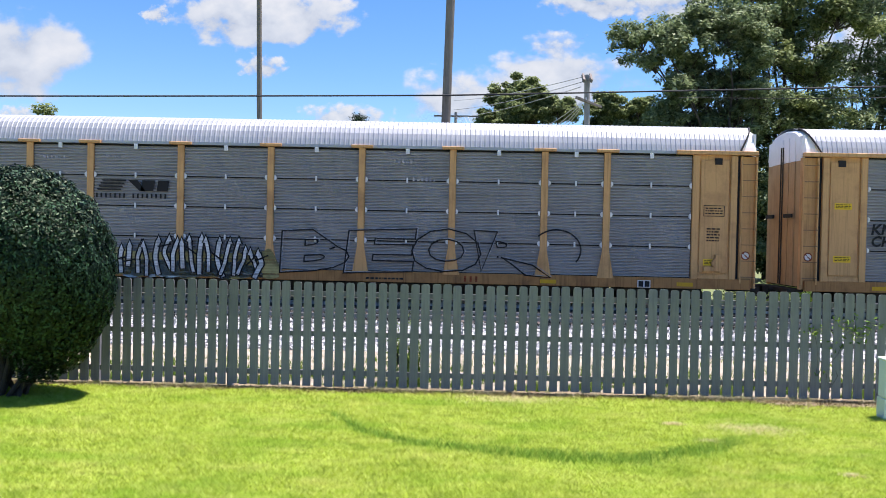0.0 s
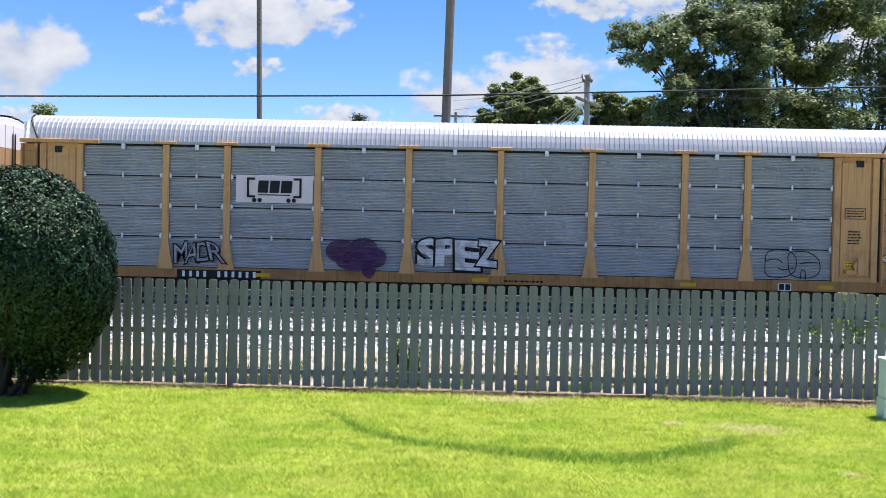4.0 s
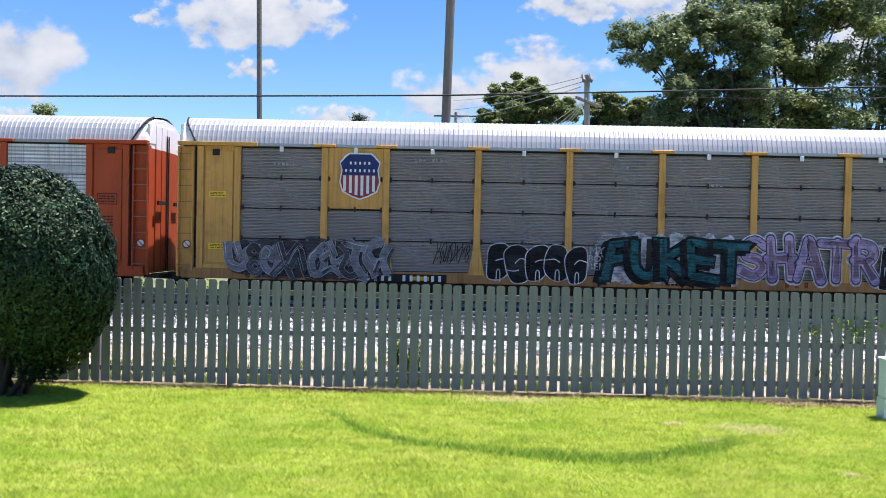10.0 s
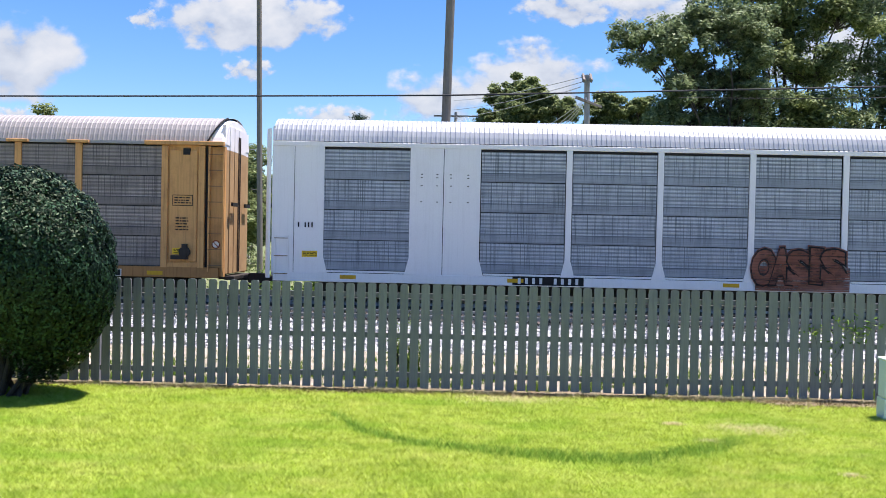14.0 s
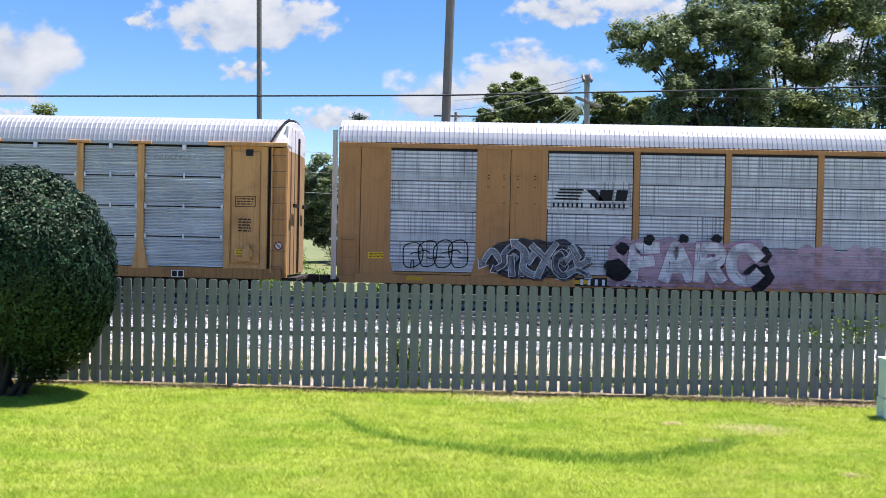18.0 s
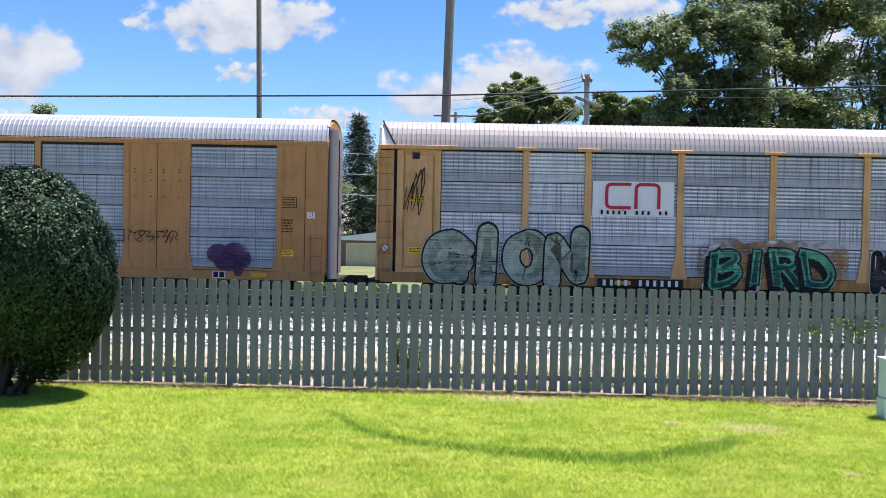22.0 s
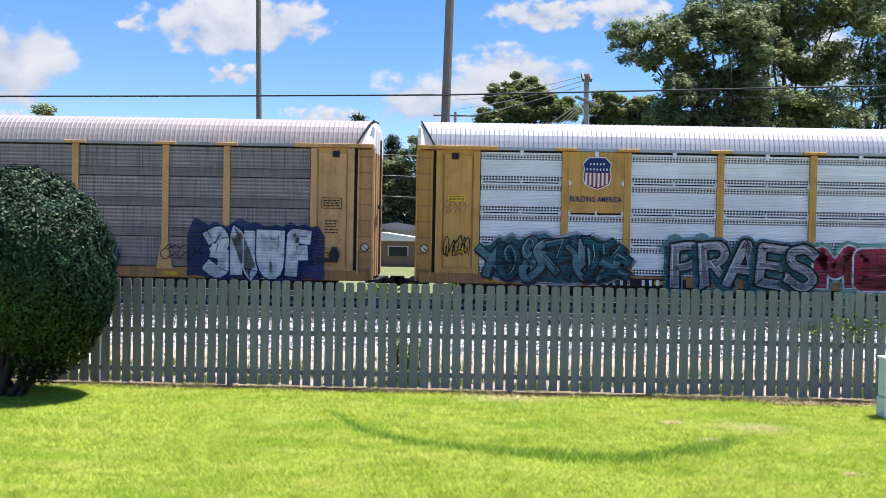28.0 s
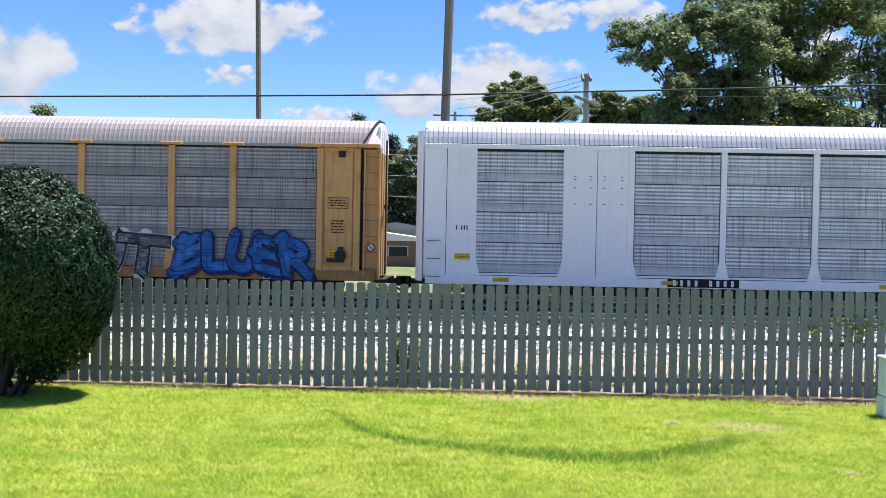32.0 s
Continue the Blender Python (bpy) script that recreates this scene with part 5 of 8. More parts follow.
def plated_car(label, body, roof, sheets, group="autorack railcars", end_material=None):
    """Autorack with smooth plated bays between its punched screens."""
    car = thing("autorack_railcar", label, "railcar", group)
    L = LEN2
    shell(car, L, body, M_BLACK)
    running_gear(car, L, body)
    part("side_sill", shared("sill2", lambda: bake("sill", bm_box(0.1, L - 0.1, NEAR - 0.03, NEAR + 0.06, 1.02, P_BOT - 0.10, 0.012))), body, car)
    part("top_rail", shared("toprail2", lambda: bake("top_rail", bm_box(0.05, L - 0.05, NEAR - 0.035, NEAR + 0.08, P_TOP + 0.06, 5.36, 0.01))), body, car)
    sheet_panels(car, PLATED, "flat", sheets)
    part("roof", shared("roof2", lambda: roof_mesh(L - 0.1, 6.22, 5.38, 0)), roof, car, at=(0.05, 0, 0))

    def upright():
        bm = bmesh.new()
        prism(bm, [(-0.22, P_BOT - 0.1), (0.22, P_BOT - 0.1), (0.09, P_BOT + 0.42), (0.09, P_TOP + 0.08), (-0.09, P_TOP + 0.08), (-0.09, P_BOT + 0.42)], -0.03, 0.03)
        return bake("post", bm)
    for x in (1.57, 4.42, 6.42, 9.245, 12.05, 14.855, 17.69, 20.5, 22.42, 25.3):
        part("post", shared("post2", upright), body, car, at=(x, NEAR, 0))
    for x0, x1 in PLATED:
        part("header_gap", shared(("gap", round(x1 - x0, 2)), lambda: bake("header_gap", bm_box(-(x1 - x0) / 2, (x1 - x0) / 2, NEAR + 0.0, NEAR + 0.05, P_TOP, P_TOP + 0.05))), M_BLACK, car, at=((x0 + x1) / 2, 0, 0))
        part("foot_channel", shared(("foot", round(x1 - x0, 2)), lambda: bake("foot_channel", bm_box(-(x1 - x0) / 2 + 0.1, (x1 - x0) / 2 - 0.1, NEAR - 0.02, NEAR + 0.05, P_BOT - 0.08, P_BOT - 0.02))), body, car, at=((x0 + x1) / 2, 0, 0))

    def plate(w):
        bm = bmesh.new()
        box(bm, -w / 2, w / 2, NEAR - 0.005, NEAR + 0.05, P_BOT - 0.12, P_TOP + 0.07, 0.006)
        return bake("plate", bm)

    def rivets(w):
        bm = bmesh.new()
        for z in (3.55, 4.05, 4.3, 4.4):
            for x in (-w * 0.28, w * 0.28):
                box(bm, x - 0.03, x + 0.03, -0.018, 0, z, z + 0.025)
        return bake("bolts", bm)
    for x0, x1 in ((0.04, 0.72), (0.74, 1.49), (4.5, 5.36), (5.38, 6.34), (20.58, 21.46), (21.48, 22.34), (25.38, 26.1), (26.12, 26.81)):
        w = round(x1 - x0, 2)
        p = part("side_plate", shared(("plate", w), lambda: plate(w)), body, car, at=((x0 + x1) / 2, 0, 0))
        if 2 < x0 < 24:
            tagged(part("bolts", shared(("bolts", w), lambda: rivets(w)), M_UNDER, p, at=(0, NEAR - 0.005, 0)), kind="stuff")
    for s, x in ((-1, 0.0), (1, L)):
        ladder(car, x - s * 0.36, 1.05, 2.45, 0.42, body, NEAR - 0.02)
        m = end_material or body
        if isinstance(m, tuple):
            m = m[0] if s < 0 else m[1]
        end_doors(car, x - s * 0.1, s, 6.2, M_OFFWHITE if m is M_WHITE else (M_END if m is M_STEEL else m), (M_END if m is M_STEEL else M_ROOF_GREY) if m is not M_WHITE else M_WHITE, L)
        part("end_hood", shared(("endhood2", s), lambda: hood_mesh(s, 6.19, 5.38)), M_END if m is M_STEEL else body, car, at=(x - s * 0.03, 0, 0))

        def corner():
            bm = bmesh.new()
            for k in range(5):
                a0, a1 = math.pi / 2 * k / 5, math.pi / 2 * (k + 1) / 5
                v = [bm.verts.new((s * 0.22 * math.sin(a), NEAR + 0.42 * (1 - math.cos(a)), z)) for a in (a0, a1) for z in (1.1, 5.75)]
                bm.faces.new((v[0], v[2], v[3], v[1]))
            return bake("corner_post", bm)
        part("corner_post", shared(("corner", s), corner), (m if m is M_END_DARK else M_END) if m is not body else body, car, at=(x, 0, 0))
    return car



# ---------------------------------------------------------------- lettering and spray paint on the cars
FACE = NEAR - 0.075


def decal(car, name, polys, material, y=FACE, label="", stuff=False):
    """Flat shape on the car's side; corners that coincide are shared."""
    verts, faces, seen = [], [], {}
    for poly in polys:
        f = []
        for x, z in poly:
            key = (round(x, 4), round(z, 4))
            if key not in seen:
                seen[key] = len(verts)
                verts.append((x, y, z))
            if seen[key] not in f:
                f.append(seen[key])
        if len(f) > 2:
            faces.append(tuple(f))
    ob = part(name, mesh_of(name, verts, faces), material, car, label)
    return tagged(ob, kind="stuff") if stuff else ob


def rect(x0, x1, z0, z1, slant=0.0):
    return [(x0, z0), (x1, z0), (x1 + slant, z1), (x0 + slant, z1)]


def glyphs(text, offset=0.0):
    """Outline of a text in the built-in font as a flat mesh, with its width."""
    key = ("text", text, round(offset, 4))
    if key not in SHARED:
        cu = bpy.data.curves.new("text", "FONT")
        cu.body, cu.size, cu.offset, cu.resolution_u = text, 1.0, offset, 3
        cu.fill_mode = "FRONT"
        ob = bpy.data.objects.new("text", cu)
        me = bpy.data.meshes.new_from_object(ob)
        bpy.data.objects.remove(ob)
        co = np.zeros(len(me.vertices) * 3, np.float32)
        me.vertices.foreach_get("co", co)
        SHARED[key] = (co.reshape(-1, 3)[:, :2].copy(), [tuple(p.vertices) for p in me.polygons])
        bpy.data.meshes.remove(me)
    return SHARED[key]


def words(car, name, text, x0, x1, z0, z1, material, y=FACE, bold=0.02, slant=0.0, label=""):
    """Text stretched into a box."""
    co, faces = glyphs(text, bold)
    lo, hi = co.min(0), co.max(0)
    v = [(x0 + (x1 - x0) * (a - lo[0]) / (hi[0] - lo[0]) + slant * (b - lo[1]) / (hi[1] - lo[1]), y, z0 + (z1 - z0) * (b - lo[1]) / (hi[1] - lo[1])) for a, b in co]
    return part(name, mesh_of(name, v, faces), material, car, label)


def bars(car, x0, x1, z0, z1, count, material, y=FACE, gaps=(), name="marking", label=""):
    """Plain upright bars in place of figures."""
    w = (x1 - x0) / count
    return decal(car, name, [rect(x0 + w * i + w * 0.3, x0 + w * (i + 1) - w * 0.3, z0, z1) for i in range(count) if i not in gaps], material, y, label, stuff=count > 3)


def lines(car, x0, x1, z0, z1, count, material, seed=0, y=NEAR - 0.03, name="stencil"):
    """Small print: short plain bars."""
    rnd = random.Random(seed)
    h = (z1 - z0) / count
    polys = []
    for i in range(count):
        x = x0
        while x < x1 - 0.03:
            w = rnd.uniform(0.03, 0.14)
            polys.append(rect(x, min(x + w, x1), z0 + h * i + h * 0.3, z0 + h * i + h * 0.75))
            x += w + 0.03
    return decal(car, name, polys, material, y, stuff=True)


INK = spray("black ink", (0.012, 0.012, 0.014), 0.97, thin=0.88)
CHALK = spray("white", (0.72, 0.72, 0.74), 0.9)
SILVER = spray("silver", (0.42, 0.41, 0.44), 0.8)
SKY_TINT = spray("pale tint", (0.55, 0.62, 0.66), 0.7)
GREY_SHADE = spray("shade grey", (0.05, 0.05, 0.06), 0.75, thin=0.6)
SILVER_DIM = spray("dim silver", (0.26, 0.26, 0.28), 0.65)
M_MARK_B = paint("black marking", (0.015, 0.015, 0.017), rough=0.6, dirt=0.05)
M_MARK_W = paint("white marking", (0.72, 0.72, 0.72), rough=0.6, dirt=0.1)
M_NAVY = paint("navy marking", (0.02, 0.035, 0.14), rough=0.5, dirt=0.05)
M_RED = paint("red marking", (0.50, 0.025, 0.035), rough=0.5, dirt=0.05)
M_SHIELD = paint("faded red marking", (0.27, 0.05, 0.055), rough=0.5, dirt=0.1)
M_MARK_Y = paint("yellow marking", (0.82, 0.52, 0.03), rough=0.5, dirt=0.1)


def hull(outline, cx, cz, grow):
    return [(cx + (x - cx) * grow, cz + (z - cz) * grow) for x, z in outline]


def piece(car, text, x0, x1, z0, z1, fill, edge, seed, glow=None, wild=0.12, fat=0.05, rim=0.05, shade=None, overlap=0.16, label=""):
    """Sprayed letters: each one tilted, stretched and crowded against the next, with an outline, a drop shade and a halo."""
    rnd = random.Random(seed)
    n = len(text)
    step = (x1 - x0) / n
    H = z1 - z0
    layers = {"halo": [], "shade": [], "edge": [], "fill": []}
    for i, ch in enumerate(text):
        if ch == " ":
            continue
        cx = x0 + step * (i + 0.5)
        w, h = step * (1 + overlap) * rnd.uniform(0.95, 1.12), H * rnd.uniform(0.9, 1.05)
        tilt, dz = rnd.uniform(-wild, wild), rnd.uniform(-0.05, 0.05) * H
        bend = rnd.uniform(-wild, wild) * 1.4
        box_co = glyphs(ch, fat)[0]
        lo, hi = box_co.min(0), box_co.max(0)
        mid, span = (lo + hi) / 2, np.maximum(hi - lo, (0.45, 0.22))

        def place(co, dx=0.0, dz2=0.0):
            u = (co - mid) / span
            xx = u[:, 0] * w + tilt * u[:, 1] * h + bend * w * (u[:, 1] ** 2 - 0.2)
            zz = u[:, 1] * h + 0.35 * wild * h * np.sin(u[:, 0] * 3 + i)
            return np.stack([cx + xx + dx, z0 + H / 2 + dz + zz + dz2], 1)
        k = 1.15 / H
        layers["fill"].append((place(box_co), glyphs(ch, fat)[1]))
        layers["edge"].append((place(glyphs(ch, fat + rim * k)[0]), glyphs(ch, fat + rim * k)[1]))
        if shade:
            layers["shade"].append((place(glyphs(ch, fat + rim * k)[0], -0.10, -0.07), glyphs(ch, fat + rim * k)[1]))
        if glow:
            layers["halo"].append((place(glyphs(ch, fat + rim * 1.8 * k)[0]), glyphs(ch, fat + rim * 1.8 * k)[1]))
    top = None
    for j, (layer, mat) in enumerate((("halo", glow), ("shade", shade), ("edge", edge), ("fill", fill))):
        if mat is None:
            continue
        name = {"halo": "graffiti_halo", "shade": "graffiti_shade", "edge": "graffiti_outline", "fill": "graffiti_letter"}[layer]
        for i, (co, fs) in enumerate(layers[layer]):
            y = FACE - (0.0004 * i if j < 2 else 0.004 + 0.0022 * i) - 0.0009 * j
            ob = part(name, mesh_of(name, [(a, y, c) for a, c in co], fs), mat, car, label if layer == "fill" and i == 0 else "")
            top = top or ob
    return top


def ribbon(path, width, end=None):
    """A stroke along a path with mitred bends; it may taper to another width."""
    pts = [path[0]] + [q for o, q in zip(path, path[1:]) if math.hypot(q[0] - o[0], q[1] - o[1]) > 0.004]
    if len(pts) < 2:
        return []
    n = len(pts)
    closed = n > 3 and math.hypot(pts[0][0] - pts[-1][0], pts[0][1] - pts[-1][1]) < 0.004
    if closed:
        pts = pts[:-1]
        n -= 1
    sides = []
    for i, (x, z) in enumerate(pts):
        a = pts[i - 1] if i or closed else None
        b = pts[(i + 1) % n] if i < n - 1 or closed else None
        d0 = (x - a[0], z - a[1]) if a else (b[0] - x, b[1] - z)
        d1 = (b[0] - x, b[1] - z) if b else d0
        l0, l1 = math.hypot(*d0) or 1, math.hypot(*d1) or 1
        n0, n1 = (-d0[1] / l0, d0[0] / l0), (-d1[1] / l1, d1[0] / l1)
        mx, mz = n0[0] + n1[0], n0[1] + n1[1]
        l = math.hypot(mx, mz)
        if l < 0.3:
            mx, mz, l = n0[0], n0[1], 1.0
        mx, mz = mx / l, mz / l
        k = min(1.7, 1 / max(0.3, mx * n0[0] + mz * n0[1]))
        w = (width if end is None else width + (end - width) * i / (n - 1)) / 2 * k
        ex, ez = (0.0, 0.0)
        if not closed and i in (0, n - 1):
            s = -1 if i == 0 else 1
            ex, ez = s * d0[0] / l0 * width * 0.3, s * d0[1] / l0 * width * 0.3
        sides.append(((x + mx * w + ex, z + mz * w + ez), (x - mx * w + ex, z - mz * w + ez)))
    if closed:
        sides.append(sides[0])
    return [[s0[0], s0[1], s1[1], s1[0]] for s0, s1 in zip(sides, sides[1:])]


def rounded(path, r):
    """The same path with its corners rounded off."""
    out = [path[0]]
    for a, b, c in zip(path, path[1:], path[2:]):
        la, lc = math.hypot(a[0] - b[0], a[1] - b[1]) or 1, math.hypot(c[0] - b[0], c[1] - b[1]) or 1
        k, j = min(r, la * 0.45) / la, min(r, lc * 0.45) / lc
        u, v = (b[0] + (a[0] - b[0]) * k, b[1] + (a[1] - b[1]) * k), (b[0] + (c[0] - b[0]) * j, b[1] + (c[1] - b[1]) * j)
        for i in range(6):
            t = i / 5
            out.append(tuple((1 - t) ** 2 * u[n] + 2 * t * (1 - t) * b[n] + t * t * v[n] for n in (0, 1)))
    return out + [path[-1]]


def smooth(path, steps=5):
    """Rounded curve through a few points."""
    p = [path[0]] + list(path) + [path[-1]]
    out = []
    for a, b, c, d in zip(p, p[1:], p[2:], p[3:]):
        for k in range(steps):
            t = k / steps
            out.append(tuple(0.5 * (2 * b[i] + (c[i] - a[i]) * t + (2 * a[i] - 5 * b[i] + 4 * c[i] - d[i]) * t * t + (3 * b[i] - a[i] - 3 * c[i] + d[i]) * t ** 3) for i in (0, 1)))
    return out + [path[-1]]


def ring(cx, cz, rx, rz, width, start=0.0, sweep=6.28, tilt=0.0):
    pts = [(cx + rx * math.cos(start + sweep * k / 18) + tilt * math.sin(start + sweep * k / 18), cz + rz * math.sin(start + sweep * k / 18)) for k in range(19)]
    return ribbon(pts, width)


def wildstyle(car, x0, x1, z0, z1, fills, edge, seed, glow=None, back=None, step=0.42, rim=0.035, label="", thick=0.25, shine=None):
    """Interlocked strokes, arrows and loops, each outlined and laid over the last, with no letters to read."""
    rnd = random.Random(seed)
    H = z1 - z0
    m = max(14, int((x1 - x0) * 5))
    taper = [1 - 0.45 * abs(2 * i / m - 1) ** 5 for i in range(m + 1)]
    bumps = [rnd.uniform(-0.10, 0.12) for _ in range(m + 1)]
    drops = [rnd.uniform(-0.03, 0.06) for _ in range(m + 1)]
    mid = (z0 + z1) / 2

    def band(grow):
        up = [(x0 + (x1 - x0) * i / m, mid + (H / 2 + bumps[i] + grow) * taper[i]) for i in range(m + 1)]
        lo = [(x0 + (x1 - x0) * i / m, max(1.04, mid - (H / 2 - drops[i] + grow) * taper[i])) for i in range(m, -1, -1)]
        return smooth(up, 3) + smooth(lo, 3)
    if glow:
        decal(car, "graffiti_halo", [band(0.10)], glow, FACE + 0.008)
    if back is not None:
        decal(car, "graffiti_cloud", [band(0.0)], back, FACE + 0.005)
    n = max(3, round((x1 - x0) / (H * 0.40)))
    bag = []
    for j in range(n):
        if not bag:
            bag = list(range(len(STROKES)))
            rnd.shuffle(bag)
        shape = STROKES[bag.pop()]
        cx = x0 + (x1 - x0) * (j + 0.5) / n + rnd.uniform(-0.06, 0.06)
        q = taper[min(m, int(m * (j + 0.5) / n))]
        w, h = (x1 - x0) / n * rnd.uniform(1.05, 1.5), H * 0.88 * q * rnd.uniform(0.85, 1.05)
        lean, drop = rnd.uniform(-0.16, 0.16), rnd.uniform(-0.05, 0.05) * H
        t = H * rnd.uniform(0.12, 0.19)
        y = FACE - 0.0042 * j
        fill = fills[j % len(fills)] if rnd.random() < 0.6 else fills[rnd.randrange(len(fills))]
        drawn = []
        fx, fz = rnd.choice((-1, 1)), rnd.choice((-1, 1))
        for pts, curved in shape:
            line = [(cx + fx * u * w + lean * v * h, mid + drop + fz * v * h) for u, v in pts]
            line = smooth(line) if curved else line
            drawn.append((line, t * rnd.uniform(0.9, 1.15), t * rnd.uniform(0.55, 1.2)))
        for k, (line, wa, wb) in enumerate(drawn):
            decal(car, "graffiti_shade", ribbon([(px + 0.06, pz - 0.07) for px, pz in line], wa + 2.6 * rim, wb + 2.6 * rim), GREY_SHADE, y + 0.0006 - 0.0001 * k)
            decal(car, "graffiti_outline", ribbon(line, wa + 2 * rim, wb + 2 * rim), edge, y - 0.0001 * k)
        for k, (line, wa, wb) in enumerate(drawn):
            decal(car, "graffiti_fill", ribbon(line, wa, wb), fill, y - 0.0010 - 0.0001 * k, label if j == 0 and k == 0 else "")
            other = fills[rnd.randrange(len(fills))]
            if other is not fill:
                part_of = line[len(line) // 2:] if rnd.random() < 0.5 else line[:max(2, len(line) // 2)]
                decal(car, "graffiti_accent", ribbon(part_of, wb * 0.62, wb * 0.3), other, y - 0.0016 - 0.0001 * k)
            if rnd.random() < 0.7:
                decal(car, "graffiti_highlight", ribbon([(px - wa * 0.27, pz + wa * 0.24) for px, pz in line[:max(2, len(line) * 2 // 3)]], 0.032, 0.012), shine or SKY_TINT, y - 0.0022 - 0.0001 * k)
            if rnd.random() < 0.45:
                ex, ez = line[-1]
                dx, dz = ex - line[-2][0], ez - line[-2][1]
                l = math.hypot(dx, dz) or 1
                dx, dz = dx / l, dz / l
                for grow, mat, dy in ((rim * 1.6, edge, 0.0007), (0.0, fill, 0.0013)):
                    r = t * 0.85 + grow
                    decal(car, "graffiti_arrow", [[(ex - dz * r, ez + dx * r), (ex + dz * r, ez - dx * r), (ex + dx * r * 1.3, ez + dz * r * 1.3)]], mat, y - dy - 0.0001 * k)
    for k in range(n):
        bx, r = rnd.uniform(x0, x1), rnd.uniform(0.03, 0.09)
        bz = mid + rnd.choice((-1, 1)) * H * rnd.uniform(0.36, 0.5)
        decal(car, "graffiti_dot", [[(bx + r * math.cos(0.7 * i), bz + r * math.sin(0.7 * i)) for i in range(9)]], rnd.choice(fills), FACE + 0.001)


# skeletons of the interlocked strokes: (points across and up, curved)
STROKES = [
    [([(-0.6, 0.28), (-0.1, 0.48), (0.34, 0.26), (0.16, -0.16), (0.55, -0.44)], True), ([(-0.4, -0.3), (0.1, 0.1)], False)],
    [([(0.06, 0.02), (0.2, -0.16), (-0.02, -0.32), (-0.3, -0.12), (-0.28, 0.24), (0.08, 0.44), (0.44, 0.22), (0.5, -0.4)], True)],
    [([(-0.62, 0.34), (0.12, 0.42), (-0.22, -0.06), (0.5, 0.02), (0.08, -0.48)], False)],
    [([(0.0, 0.3), (-0.36, 0.05), (-0.18, -0.38), (0.24, -0.36), (0.36, 0.02), (0.0, 0.3)], True), ([(0.0, 0.3), (0.3, 0.5), (0.62, 0.3)], True)],
    [([(-0.62, -0.42), (0.1, 0.06), (0.6, 0.46)], True), ([(-0.34, 0.48), (-0.02, -0.08), (0.34, -0.5)], True)],
    [([(-0.7, -0.16), (-0.3, 0.3), (0.0, -0.1), (0.3, -0.4), (0.7, 0.1)], True)],
    [([(-0.5, -0.46), (-0.46, 0.24), (-0.05, 0.46), (0.34, 0.2), (0.3, -0.12), (0.62, -0.3)], True), ([(-0.1, -0.46), (0.04, 0.08)], False)],
    [([(0.0, 0.0), (-0.28, 0.24), (0.0, 0.46), (0.28, 0.24), (0.0, 0.0), (-0.32, -0.24), (0.0, -0.46), (0.32, -0.24), (0.0, 0.0)], True)],
    [([(-0.66, 0.46), (0.0, 0.34), (0.64, 0.5)], True), ([(-0.3, 0.36), (-0.42, -0.1), (-0.1, -0.48)], True), ([(0.24, 0.36), (0.1, 0.0), (0.5, -0.42)], True)],
    [([(-0.4, -0.5), (-0.1, 0.0), (-0.34, 0.5)], True), ([(-0.1, 0.0), (0.3, 0.1), (0.62, -0.2)], True), ([(0.1, 0.06), (0.34, 0.46)], False)],
    [([(-0.6, 0.02), (-0.15, 0.18), (0.1, -0.14), (0.62, 0.02)], True), ([(-0.5, -0.44), (0.0, -0.3), (0.56, -0.46)], True), ([(-0.3, 0.46), (0.1, 0.1)], False)],
]


